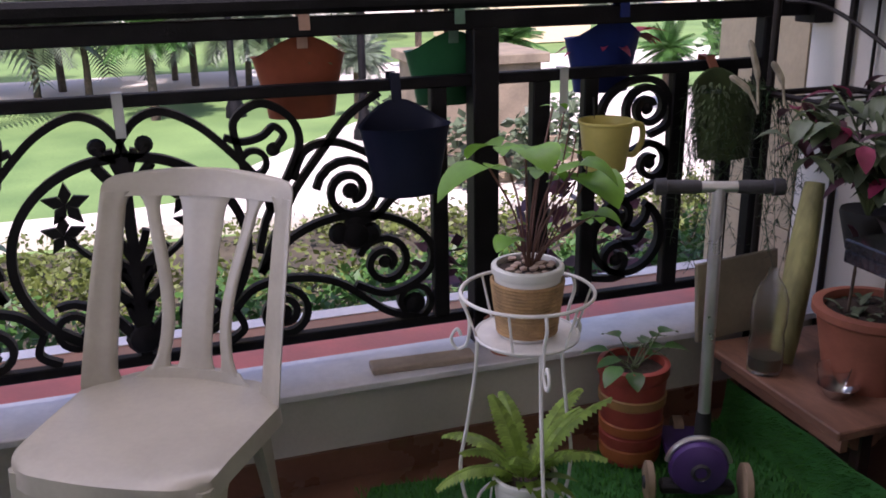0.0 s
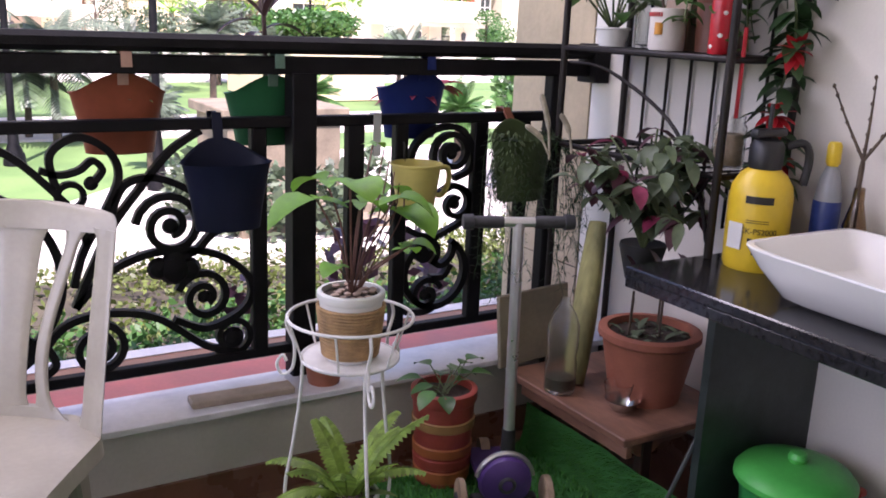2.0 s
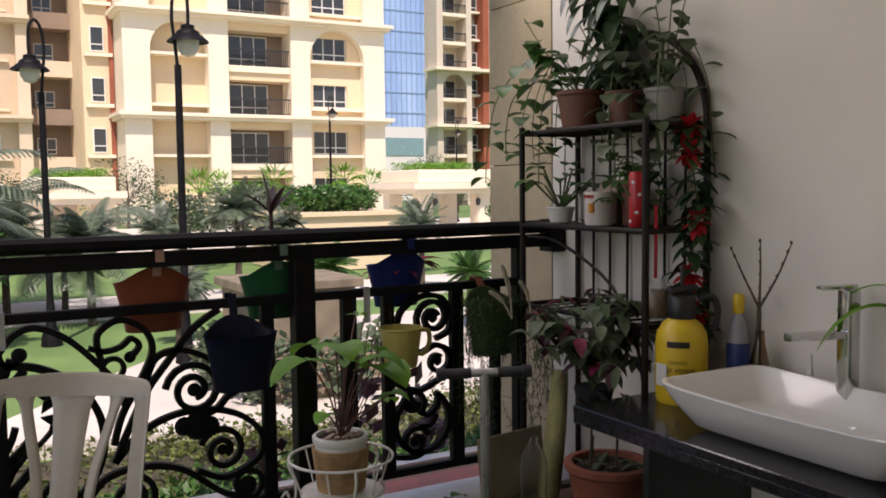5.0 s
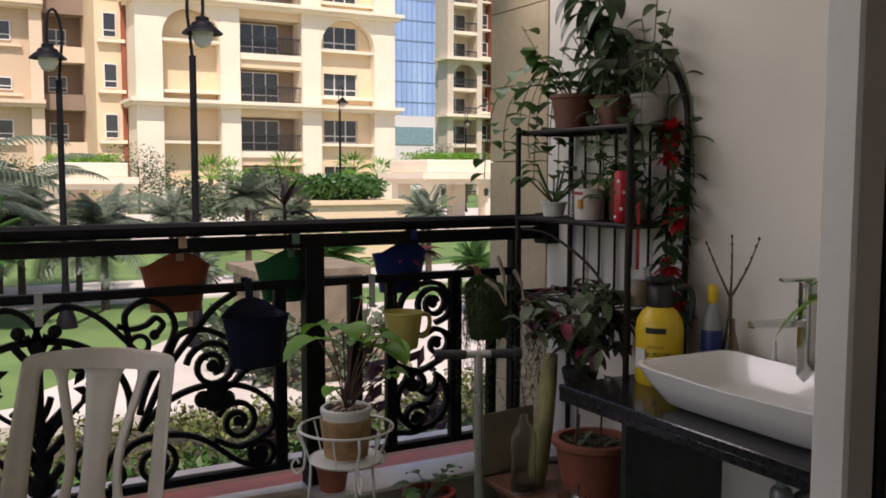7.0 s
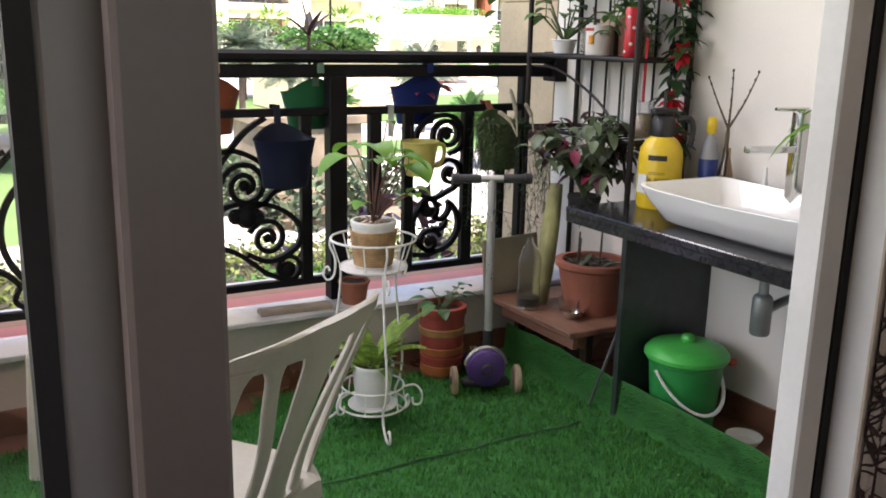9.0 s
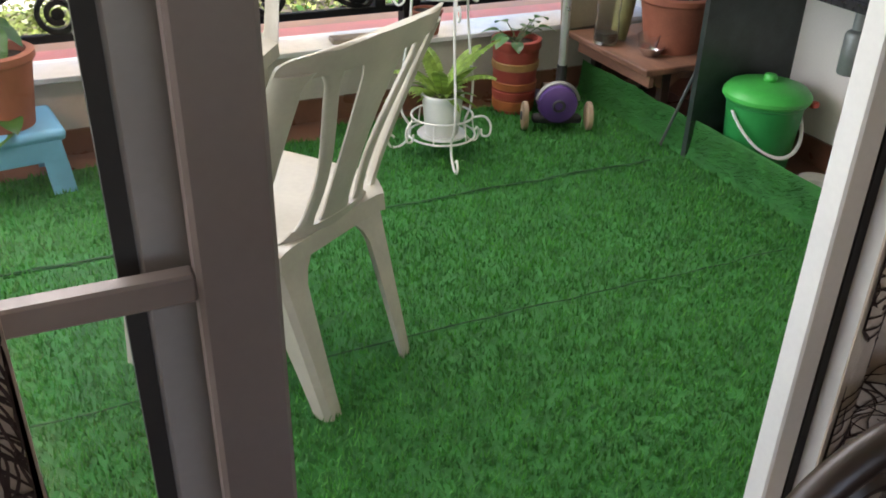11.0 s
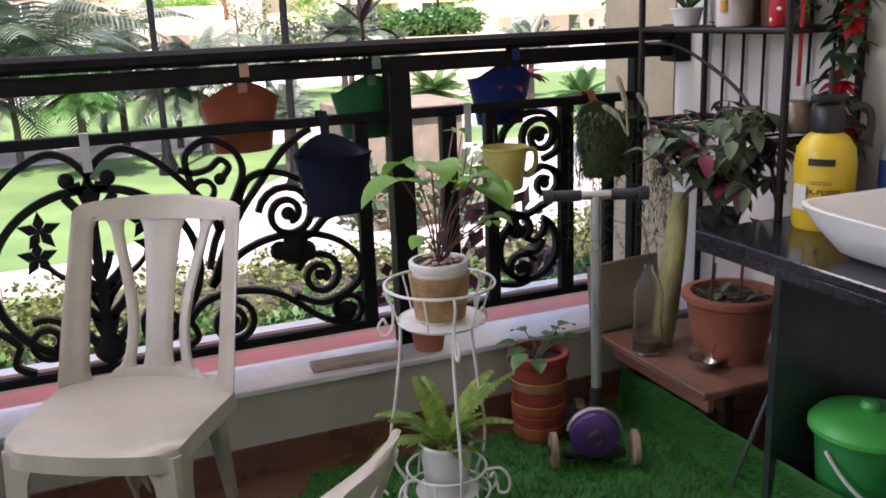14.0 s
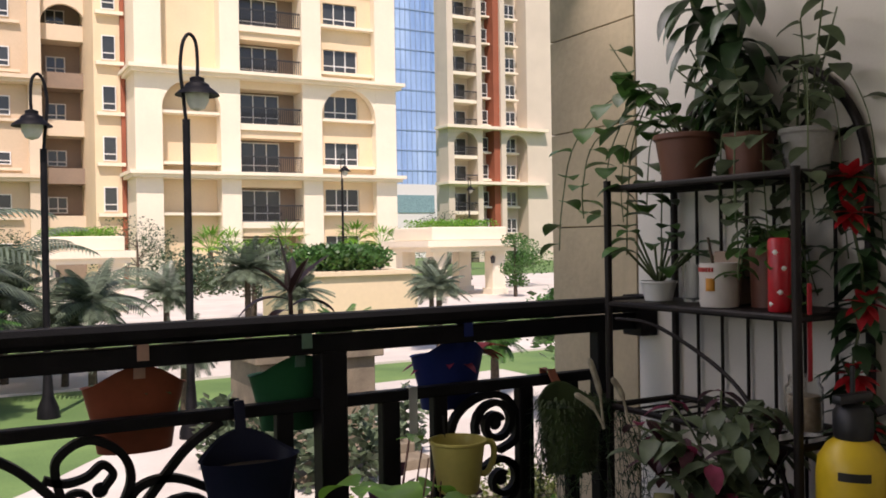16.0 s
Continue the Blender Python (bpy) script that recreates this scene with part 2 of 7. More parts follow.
# ---- large structure ----
RAIL_Y, WALL_X, DOOR_Y = 3.277, 3.05, 0.53
FLOOR_W = -2.4
structure("floor", one_box(FLOOR_W, 0.5, -0.16, WALL_X, 3.13, -0.012), BROWNTILE, "dark red-brown glazed tile floor of the balcony")
structure("floor_room", one_box(FLOOR_W, -3.2, -0.16, WALL_X, 0.5, -0.012), BROWNTILE, "dark tiled floor of the room")
bm = one_box(FLOOR_W, 3.13, -0.6, WALL_X, 3.68, 0.275)
structure("wall_kerb", bm, KERB, "cream painted low wall under the railing")
structure("trim_skirting", one_box(FLOOR_W, 3.118, -0.012, WALL_X, 3.13, 0.085), BROWNTILE, "brown tile skirting along the low wall")
sill = structure("trim_sill", one_box(FLOOR_W, 3.09, 0.275, WALL_X, 3.315, 0.297, bev=0.003), MARBLE, "white marble sill along the low wall")
structure("trim_ledge", one_box(FLOOR_W, 3.315, 0.275, WALL_X, 3.45, 0.292), REDTILE, "red tile strip beneath the railing")
structure("trim_ledge_outer", one_box(FLOOR_W, 3.45, 0.275, WALL_X, 3.62, 0.29), mat("orange_brown_tile", (0.36, 0.17, 0.09), 0.5, 0, 0.15, 8, 0.1, 90), "orange-brown tile strip outside the railing")
structure("trim_ledge_edge", one_box(FLOOR_W, 3.62, 0.275, WALL_X, 3.69, 0.294), MARBLE, "white stone outer edge of the ledge")
structure("wall_east", one_box(WALL_X, 0.61, -0.6, WALL_X + 0.25, 3.32, 2.85), WALL, "off-white painted plaster side wall")
structure("baseboard", one_box(WALL_X - 0.012, 0.61, -0.012, WALL_X, 3.13, 0.09), BROWNTILE, "brown tile skirting at the side wall")
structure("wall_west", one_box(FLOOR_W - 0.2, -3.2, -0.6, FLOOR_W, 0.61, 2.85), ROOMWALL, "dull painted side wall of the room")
# unseen end, left open above a parapet so that the added fill gets in
structure("wall_parapet", one_box(FLOOR_W - 0.2, 0.61, -0.6, FLOOR_W, 3.46, 0.9), WALL, "unseen off-white parapet at the balcony end opened for fill light")
structure("ceiling", one_box(FLOOR_W - 0.2, -3.4, 2.85, WALL_X + 0.5, 3.6, 3.1), CEIL, "white painted ceiling slab")
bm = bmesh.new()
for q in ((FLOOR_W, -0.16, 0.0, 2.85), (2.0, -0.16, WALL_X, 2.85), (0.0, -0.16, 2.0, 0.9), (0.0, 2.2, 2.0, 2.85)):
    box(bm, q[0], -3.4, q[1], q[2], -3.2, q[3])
structure("wall_room_back", bm, ROOMWALL, "dull painted back wall of the room with an added window opening")
# unseen window, added as the opening for the room's fill lamp
rw = thing("window_added", pose(1.0, -3.3, 0.9), "unseen white framed window added in the back wall of the room", "", "", "structure")
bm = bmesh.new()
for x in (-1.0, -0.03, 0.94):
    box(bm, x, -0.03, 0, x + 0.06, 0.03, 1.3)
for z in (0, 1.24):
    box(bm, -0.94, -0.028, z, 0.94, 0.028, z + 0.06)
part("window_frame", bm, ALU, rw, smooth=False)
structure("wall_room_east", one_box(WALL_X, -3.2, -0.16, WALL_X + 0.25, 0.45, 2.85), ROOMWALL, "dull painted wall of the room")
# door wall with its opening
DL, DR = -0.62, 1.60
structure("wall_door_east", one_box(DR, 0.45, -0.012, WALL_X + 0.25, 0.61, 2.85), WALL, "off-white wall beside the sliding door")
structure("wall_door_west", one_box(FLOOR_W, 0.45, -0.012, DL, 0.61, 2.85), WALL, "off-white wall beside the sliding door")
structure("wall_door_head", one_box(DL, 0.45, 2.2, DR, 0.61, 2.85), WALL, "off-white wall above the sliding door")

# limestone pier past the railing: coursed blocks with open joints
pier = thing("wall_pier", pose(0, 0, 0), "coursed cream limestone pier with dark joints outside the railing", "", "", "structure")
part("core", one_box(WALL_X + 0.012, 3.325, -0.6, WALL_X + 0.5, 3.805, 3.6), mat("joint_mortar", (0.2, 0.16, 0.1), 0.9), pier)
z, k = -0.58, 0
while z < 3.5:
    h = 0.362
    bm = box(bmesh.new(), WALL_X - 0.002, 3.328, z + 0.002, WALL_X + 0.49, 3.815, z + h - 0.002, bev=0.002)
    part("stone", bm, STONE, pier, smooth=False)
    z += h

# ---- railing ----
railing = thing("balcony_railing", pose(0, 0, 0), "black wrought-iron balcony railing with scrollwork panels", "railing")


def rail_bar(name, x0, x1, z0, z1, d, y=RAIL_Y, bev=0.004):
    return part(name, one_box(x0, y - d / 2, z0, x1, y + d / 2, z1, bev=bev), IRON, railing, smooth=False)


rail_bar("top_rail", FLOOR_W, 3.0, 1.302, 1.352, 0.085, bev=0.014)
rail_bar("upper_bar", FLOOR_W, 2.98, 1.243, 1.295, 0.045)
rail_bar("middle_bar", FLOOR_W, 2.86, 1.088, 1.12, 0.042)
rail_bar("bottom_bar", FLOOR_W, 2.86, 0.372, 0.402, 0.036)
rail_bar("wall_bracket", 2.98, WALL_X, 1.22, 1.356, 0.10)
for x0, x1, zb, d in ((1.851, 1.929, 0.29, 0.07), (2.041, 2.097, 0.39, 0.04), (2.208, 2.255, 0.39, 0.036), (2.509, 2.564, 0.39, 0.036), (2.70, 2.74, 0.39, 0.036), (2.816, 2.864, 0.29, 0.05), (1.73, 1.777, 0.39, 0.036),
                      (0.009, 0.056, 0.39, 0.036), (-0.14, -0.062, 0.29, 0.07)):
    rail_bar("post" if zb < 0.3 else "upright", x0, x1, zb, 1.247 if zb < 0.3 else 1.09, d)


def scroll_side(bm, s, cx):
    """One half of the wide scroll panel; s mirrors it about cx."""
    def bar(ctrl, w=0.02, n=7):
        flat_bar(bm, [(cx + s * p.x, p.y) for p in smooth_line([(a, b, 0) for a, b in ctrl], n)], RAIL_Y, w, 0.026)

    def coil(c, r0, r1, a0, turns, w=0.02, n=30):
        flat_bar(bm, [(cx + s * a, b) for a, b in spiral(c[0], c[1], r0, r1, a0, turns, n)], RAIL_Y, w, 0.024)

    def ball(u, z, r):
        disc_ball(bm, cx + s * u, RAIL_Y, z, r)
    bar(((0.0, 1.0), (0.045, 1.052), (0.11, 1.07), (0.2, 1.025), (0.292, 0.932), (0.35, 0.856), (0.37, 0.78)))
    bar(((0.0, 1.0), (0.012, 0.965), (0.045, 0.962), (0.06, 0.985)), 0.016)
    ball(0.058, 0.988, 0.024)
    bar([(0.30 * math.cos(radians(a)), 0.69 + 0.27 * math.sin(radians(a))) for a in range(-62, 91, 19)], 0.024)
    coil((0.335, 0.915), 0.034, 0.034, 0, 1.0, 0.016, 16)
    bar(((0.30, 0.94), (0.29, 1.03), (0.36, 1.075), (0.437, 1.036), (0.462, 0.965), (0.425, 0.874), (0.36, 0.76), (0.33, 0.66)))
    bar(((0.262, 0.99), (0.31, 0.975), (0.36, 0.985), (0.395, 1.01), (0.42, 0.985), (0.40, 0.955)), 0.018)
    ball(0.39, 0.948, 0.02)
    bar(((0.69, 1.085), (0.60, 1.025), (0.506, 0.914), (0.437, 0.823), (0.375, 0.70), (0.33, 0.6)))
    coil((0.597, 0.812), 0.098, 0.026, 172, -1.7, 0.021)
    ball(0.597, 0.812, 0.024)
    bar(((0.437, 0.86), (0.475, 0.938), (0.56, 0.955), (0.66, 0.91), (0.70, 0.86)))
    bar(((0.60, 0.716), (0.67, 0.735), (0.73, 0.787), (0.83, 0.80)))
    bar(((0.33, 0.60), (0.42, 0.69), (0.53, 0.735), (0.65, 0.738), (0.76, 0.70), (0.832, 0.625), (0.815, 0.54), (0.70, 0.49), (0.60, 0.53)))
    coil((0.69, 0.588), 0.082, 0.02, 160, -1.6, 0.02)
    ball(0.69, 0.588, 0.02)
    for du, dz, r in ((0, 0, 0.048), (-0.045, 0.006, 0.034), (0.042, -0.004, 0.036), (0.0, 0.028, 0.034)):
        ball(0.605 + du, 0.683 + dz, r)
    bar(((0.25, 0.50), (0.31, 0.556), (0.42, 0.573), (0.55, 0.541), (0.69, 0.435), (0.79, 0.403)))
    coil((0.775, 0.455), 0.058, 0.04, 270, 0.9, 0.018, 18)
    ball(0.775, 0.445, 0.036)
    coil((0.385, 0.47), 0.078, 0.026, 90, -1.6, 0.02)
    ball(0.385, 0.47, 0.024)
    bar(((0.25, 0.50), (0.27, 0.44), (0.22, 0.405)))
    coil((0.17, 0.50), 0.075, 0.025, 60, 1.5, 0.018)
    # leaf rosettes inside the ring
    for u, z, r in ((0.15, 0.845, 0.062), (0.165, 0.765, 0.058)):
        for k in range(5):
            a = radians(90 + 72 * k)
            q = [(u, z), (u + r * 0.5 * math.cos(a - 0.55), z + r * 0.5 * math.sin(a - 0.55)), (u + r * math.cos(a), z + r * math.sin(a)), (u + r * 0.5 * math.cos(a + 0.55), z + r * 0.5 * math.sin(a + 0.55))]
            f0 = [bm.verts.new((cx + s * a_, RAIL_Y - 0.008, b_)) for a_, b_ in q]
            f1 = [bm.verts.new((cx + s * a_, RAIL_Y + 0.008, b_)) for a_, b_ in q]
            bm.faces.new(f0), bm.faces.new(f1[::-1])
            for j in range(4):
                bm.faces.new((f0[j], f1[j], f1[(j + 1) % 4], f0[(j + 1) % 4]))
    bar(((0.0, 0.58), (0.06, 0.66), (0.12, 0.71), (0.165, 0.765)), 0.012)
    # leaves of the central stem
    for zz, rr in ((0.46, 0.07), (0.56, 0.08), (0.66, 0.085), (0.88, 0.07)):
        bar(((0.0, zz - 0.02), (rr * 0.5, zz + 0.015), (rr, zz + 0.06)), 0.026, 4)
        bar(((0.0, zz + 0.01), (rr * 0.3, zz + 0.06), (rr * 0.45, zz + 0.10)), 0.02, 4)


def scroll_panel(cx, label):
    bm = bmesh.new()
    scroll_side(bm, 1, cx)
    scroll_side(bm, -1, cx)
    flat_bar(bm, [(cx, 0.40), (cx, 0.6), (cx, 0.8), (cx, 0.96)], RAIL_Y, 0.03, 0.03)
    disc_ball(bm, cx, RAIL_Y, 0.45, 0.05)
    return part("scroll_panel", bm, IRON, railing, label)


scroll_panel(0.893, "wide scrollwork panel with vine spirals")
scroll_panel(0.893 - 1.92, "wide scrollwork panel with vine spirals")
bm = bmesh.new()
for pts, w in ((spiral(2.43, 0.985, 0.075, 0.02, 200, -1.5), 0.02), (spiral(2.375, 0.575, 0.125, 0.115, 60, -0.86), 0.022), (spiral(2.335, 0.655, 0.055, 0.02, -60, 1.2), 0.02),
               (spiral(2.345, 0.50, 0.06, 0.02, 20, 1.2), 0.02), (spiral(2.45, 0.81, 0.06, 0.02, 90, -1.1), 0.018)):
    flat_bar(bm, pts, RAIL_Y, w, 0.026)
for ctrl in (((2.26, 0.93), (2.29, 1.02), (2.37, 1.07), (2.46, 1.065), (2.505, 1.0), (2.5, 0.93), (2.44, 0.90)), ((2.36, 0.94), (2.34, 0.90), (2.37, 0.85), (2.44, 0.875), (2.5, 0.84), (2.49, 0.76), (2.42, 0.72), (2.37, 0.70)),
             ((2.26, 0.74), (2.31, 0.715), (2.37, 0.70)), ((2.36, 0.62), (2.40, 0.60), (2.44, 0.63), (2.45, 0.68)), ((2.36, 0.56), (2.41, 0.56), (2.44, 0.60)), ((2.26, 0.45), (2.33, 0.44), (2.375, 0.45))):
    flat_bar(bm, smooth_line([(a, b, 0) for a, b in ctrl], 7), RAIL_Y, 0.02, 0.026)
for x, z, r in ((2.43, 0.985, 0.022), (2.335, 0.65, 0.022), (2.345, 0.5, 0.022), (2.45, 0.81, 0.02)):
    disc_ball(bm, x, RAIL_Y, z, r)
part("scroll_panel", bm, IRON, railing, "narrow scrollwork panel with volutes")

# ---- sliding door ----
door = thing("sliding_door", pose(0, 0, 0), "half-open taupe aluminium sliding door with glass leaves", "door", "", "structure")
part("head_track", one_box(DL, 0.455, 2.14, DR, 0.605, 2.2), BROWNALU, door, smooth=False)
part("floor_track", one_box(DL, 0.46, -0.012, DR, 0.60, 0.006), ALU, door, smooth=False)
part("jamb", one_box(1.57, 0.44, 0.007, DR, 0.62, 2.14, bev=0.003), ALU, door, smooth=False)
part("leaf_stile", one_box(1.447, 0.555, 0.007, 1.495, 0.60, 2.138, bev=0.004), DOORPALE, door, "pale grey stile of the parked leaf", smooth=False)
part("gasket", one_box(1.495, 0.553, 0.007, 1.512, 0.58, 2.138), RUBBER, door, smooth=False)
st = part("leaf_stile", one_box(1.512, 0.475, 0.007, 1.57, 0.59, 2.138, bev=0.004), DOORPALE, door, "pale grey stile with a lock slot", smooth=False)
part("lock_slot", one_box(1.534, 0.471, 1.15, 1.548, 0.476, 1.30, bev=0.002), RUBBER, st, smooth=False)
part("leaf_stile", one_box(0.528, 0.47, 0.007, 0.606, 0.505, 2.138, bev=0.005), BROWNALU, door, "taupe closing stile", smooth=False)
part("leaf_stile", one_box(0.484, 0.535, 0.007, 0.545, 0.575, 2.138, bev=0.005), DOORPALE_SHADED, door, smooth=False)
part("gasket", one_box(0.464, 0.537, 0.007, 0.484, 0.573, 2.138), RUBBER, door, smooth=False)
part("mid_rail", one_box(DL + 0.03, 0.476, 0.895, 0.528, 0.50, 0.925, bev=0.003), BROWNALU, door, smooth=False)
part("bottom_rail", one_box(DL + 0.03, 0.476, 0.007, 0.528, 0.50, 0.09), BROWNALU, door, smooth=False)
part("leaf_stile", one_box(DL, 0.47, 0.007, DL + 0.03, 0.58, 2.138), BROWNALU, door, smooth=False)
pane = part("pane", one_box(DL + 0.03, 0.553, 0.007, 0.464, 0.558, 2.138), GLASS, door, "clear glass pane", smooth=False)
pane.visible_shadow = False

# ---- artificial turf ----
TURF = mat("green_turf", (0.028, 0.185, 0.03), 0.8, 0, 0.2, 14, 0.9, 240, c2=(0.02, 0.13, 0.022))
BLADE = mat("turf_blade", (0.055, 0.245, 0.03), 0.6, 0, 0.15, 9, 0, 60, trans=0.25, island=0.4, c2=(0.032, 0.165, 0.022))
bm = bmesh.new()
rng = random.Random(3)
X0, X1, Y0 = -2.3, 2.60, 0.62


def turf_back(x):
    return 2.90 + 0.05 * math.sin(x * 2.3) + (0.14 if x > 1.4 else 0.0)


nx, ny = 60, 30
grid = [[bm.verts.new((X0 + (X1 - X0) * i / nx, Y0 + (turf_back(X0 + (X1 - X0) * i / nx) - Y0) * j / ny, 0.0 + 0.004 * noise.noise((i * 0.35, j * 0.35, 0)))) for j in range(ny + 1)] for i in range(nx + 1)]
for i in range(nx):
    for j in range(ny):
        bm.faces.new((grid[i][j], grid[i + 1][j], grid[i + 1][j + 1], grid[i][j + 1]))
# the edge that is turned up against the bench and the bucket
prev = grid[nx]
for dx, dz in ((0.012, 0.03), (0.02, 0.09), (0.024, 0.15)):
    row = [bm.verts.new((X1 + dx + 0.006 * noise.noise((j * 0.4, 7, 0)), v.co.y, dz * (1 + 0.12 * noise.noise((j * 0.5, 3, 0))))) for j, v in enumerate(grid[nx])]
    for j in range(ny):
        bm.faces.new((prev[j], row[j], row[j + 1], prev[j + 1]))
    prev = row
turf = tagged(part("artificial_turf", bm, TURF), "green artificial grass mat with seams and a turned-up edge", "turf")
seam = bmesh.new()
for yy in (2.245, 1.52):
    flat = [(X0 + (X1 - 0.15 - X0) * i / 60, yy + 0.016 * noise.noise((i * 0.6, yy, 0)), 0.0075) for i in range(61)]
    tube(seam, flat, 0.006 if yy > 2 else 0.0035, 5, flat=0.5)
part("seam", seam, mat("turf_seam", (0.012, 0.075, 0.013), 0.9), turf)
# blades, thick near the doorway
verts, faces = [], []
for k in range(110000):
    x = X0 + 1.6 + rng.random() * (X1 - X0 - 1.6)
    y = Y0 + (turf_back(x) - Y0) * rng.random() ** 1.25
    if abs(y - 2.245) < 0.012 or abs(y - 1.52) < 0.008:
        continue
    a, h, w, l = rng.random() * 6.283, 0.011 + 0.015 * rng.random(), 0.0018 + 0.0014 * rng.random(), 0.016 * rng.random()
    ca, sa = math.cos(a), math.sin(a)
    b = len(verts)
    verts += [(x - ca * w, y - sa * w, 0.002), (x + ca * w, y + sa * w, 0.002), (x - sa * l, y + ca * l, h)]
    faces.append((b, b + 1, b + 2))
for k in range(5000):
    y = Y0 + (3.0 - Y0) * rng.random()
    z = 0.01 + 0.14 * rng.random()
    b = len(verts)
    verts += [(X1 + 0.015, y - 0.002, z), (X1 + 0.015, y + 0.002, z), (X1 - 0.004 - 0.008 * rng.random(), y + 0.01 * (rng.random() - 0.5), z + 0.012 * rng.random())]
    faces.append((b, b + 1, b + 2))
me = bpy.data.meshes.new("turf_nap")
me.from_pydata(verts, [], faces)
me.materials.append(BLADE)
blades = new("turf_nap", me)
blades.parent = turf
tagged(blades, kind="stuff")

# ---- counter, basin ----
counter = thing("counter", pose(0, 0, 0), "black granite counter slab on a dark stone side panel", "counter")
part("top", one_box(2.485, 0.612, 0.772, WALL_X, 2.458, 0.80, bev=0.004), GRANITE, counter, smooth=False)
part("apron", one_box(2.487, 0.612, 0.742, 2.507, 2.456, 0.772, bev=0.002), GRANITE, counter, smooth=False)
part("side_panel", one_box(2.60, 2.23, -0.012, WALL_X, 2.255, 0.772), GREENMARBLE, counter, "dark green-black stone slab", smooth=False)


def basin():
    ob = thing("wash_basin", pose(2.748, 1.75, 0.80), "white ceramic boat-shaped rectangular vessel basin on the counter", "sink")
    bm = bmesh.new()
    rings = []
    for hx, hy, z, sag in ((0.13, 0.265, 0.0, 0), (0.165, 0.31, 0.02, 0), (0.205, 0.36, 0.085, 0), (0.225, 0.388, 0.128, 0.012), (0.224, 0.387, 0.132, 0.012), (0.214, 0.374, 0.132, 0.012), (0.205, 0.36, 0.12, 0.008), (0.17, 0.31, 0.05, 0), (0.13, 0.24, 0.03, 0), (0.03, 0.04, 0.025, 0)):
        ring = []
        for k in range(48):
            a = 2 * math.pi * k / 48
            e = 0.2
            x = hx * math.copysign(abs(math.cos(a)) ** e, math.cos(a))
            y = hy * math.copysign(abs(math.sin(a)) ** e, math.sin(a))
            ring.append(bm.verts.new((x, y, z + sag * ((y / hy) ** 2 - 0.6))))
        rings.append(ring)
    for a, b in zip(rings, rings[1:]):
        for k in range(48):
            bm.faces.new((a[k], a[(k + 1) % 48], b[(k + 1) % 48], b[k]))
    bm.faces.new(rings[0][::-1]), bm.faces.new(rings[-1])
    part("bowl", bm, CERAMIC, ob)
    part("drain", one_lathe([(0, 0), (0.024, 0), (0.026, 0.006), (0, 0.008)], 18, (0, 0, 0.026)), CHROME, ob, "chrome drain")
    return ob


basin()
tap = thing("basin_tap", pose(2.965, 1.82, 0.80, 0, 0, -14), "tall brushed chrome basin tap with a flat spout", "tap")
part("body", one_box(-0.022, -0.022, 0, 0.022, 0.022, 0.40, bev=0.005, seg=2), CHROME, tap)
part("spout", one_box(-0.20, -0.018, 0.262, -0.02, 0.018, 0.285, bev=0.004, seg=2), CHROME, tap)
part("lever", one_box(-0.10, -0.014, 0.402, 0.02, 0.014, 0.414, bev=0.003), CHROME, tap)
DULL = mat("dull_grey_metal", (0.30, 0.32, 0.31), 0.42, 0.5, 0.12, 9, 0.08, 90)
trap = thing("bottle_trap", pose(2.80, 1.76, 0.0), "dull grey bottle trap with its waste pipe under the basin", "pipe")
part("tail_pipe", tube(bmesh.new(), [(0, 0, 0.772), (0, 0, 0.58)], 0.017, 14), DULL, trap)
part("trap_cup", one_lathe([(0, 0.455), (0.03, 0.455), (0.034, 0.462), (0.034, 0.58), (0.03, 0.592), (0.018, 0.6), (0, 0.6)], 20), DULL, trap)
part("wall_pipe", tube(bmesh.new(), smooth_line([(0.03, 0, 0.54), (0.09, 0, 0.555), (0.15, 0, 0.565), (0.24, 0, 0.565)], 5), 0.016, 12), DULL, trap)
part("wall_flange", tube(bmesh.new(), [(0.225, 0, 0.565), (0.249, 0, 0.565)], [0.034, 0.038], 18), DULL, trap)

# ---- corner shelf of black iron ----
SX, SY0, SY1 = 2.755, 2.42, 3.123
shelf = thing("plant_shelf", pose(0, 0, 0), "black iron three-tier plant shelf with an arched back", "shelf")
for x in (SX, WALL_X - 0.02):
    for y in (SY0, SY1):
        zt = (1.715 if y == SY0 else 1.725) if x == SX else 1.70
        part("leg", tube(bmesh.new(), [(x, y, 0.802 if y < 2.457 else -0.012), (x, y, zt)], 0.012, 10), SHELF_IRON, shelf)
for z in (1.70, 1.345, 1.03):
    bm = bmesh.new()
    for a, b in (((SX, SY0), (SX, SY1)), ((WALL_X - 0.02, SY0), (WALL_X - 0.02, SY1)), ((SX, SY0), (WALL_X - 0.02, SY0)), ((SX, SY1), (WALL_X - 0.02, SY1))):
        tube(bm, [(*a, z), (*b, z)], 0.0095, 8)
    part("tier_frame", bm, SHELF_IRON, shelf)
    for k in range(1, 9):
        y = SY0 + (SY1 - SY0) * k / 9
        part("slat", tube(bmesh.new(), [(SX, y, z - 0.002), (WALL_X - 0.02, y, z - 0.002)], 0.004, 6), SHELF_IRON, shelf)
BX = WALL_X - 0.02
YM, AR = (SY0 + SY1) / 2, (SY1 - SY0) / 2
part("back_arch", tube(bmesh.new(), [(BX, YM + AR * math.cos(a), 1.70 + AR * math.sin(a)) for a in (math.pi * k / 28 for k in range(29))], 0.013, 10), SHELF_IRON, shelf)
part("back_arch", tube(bmesh.new(), [(BX, YM + 0.13 * math.cos(a), 1.70 + 0.13 * math.sin(a)) for a in (math.pi * k / 16 for k in range(17))], 0.007, 8), SHELF_IRON, shelf)
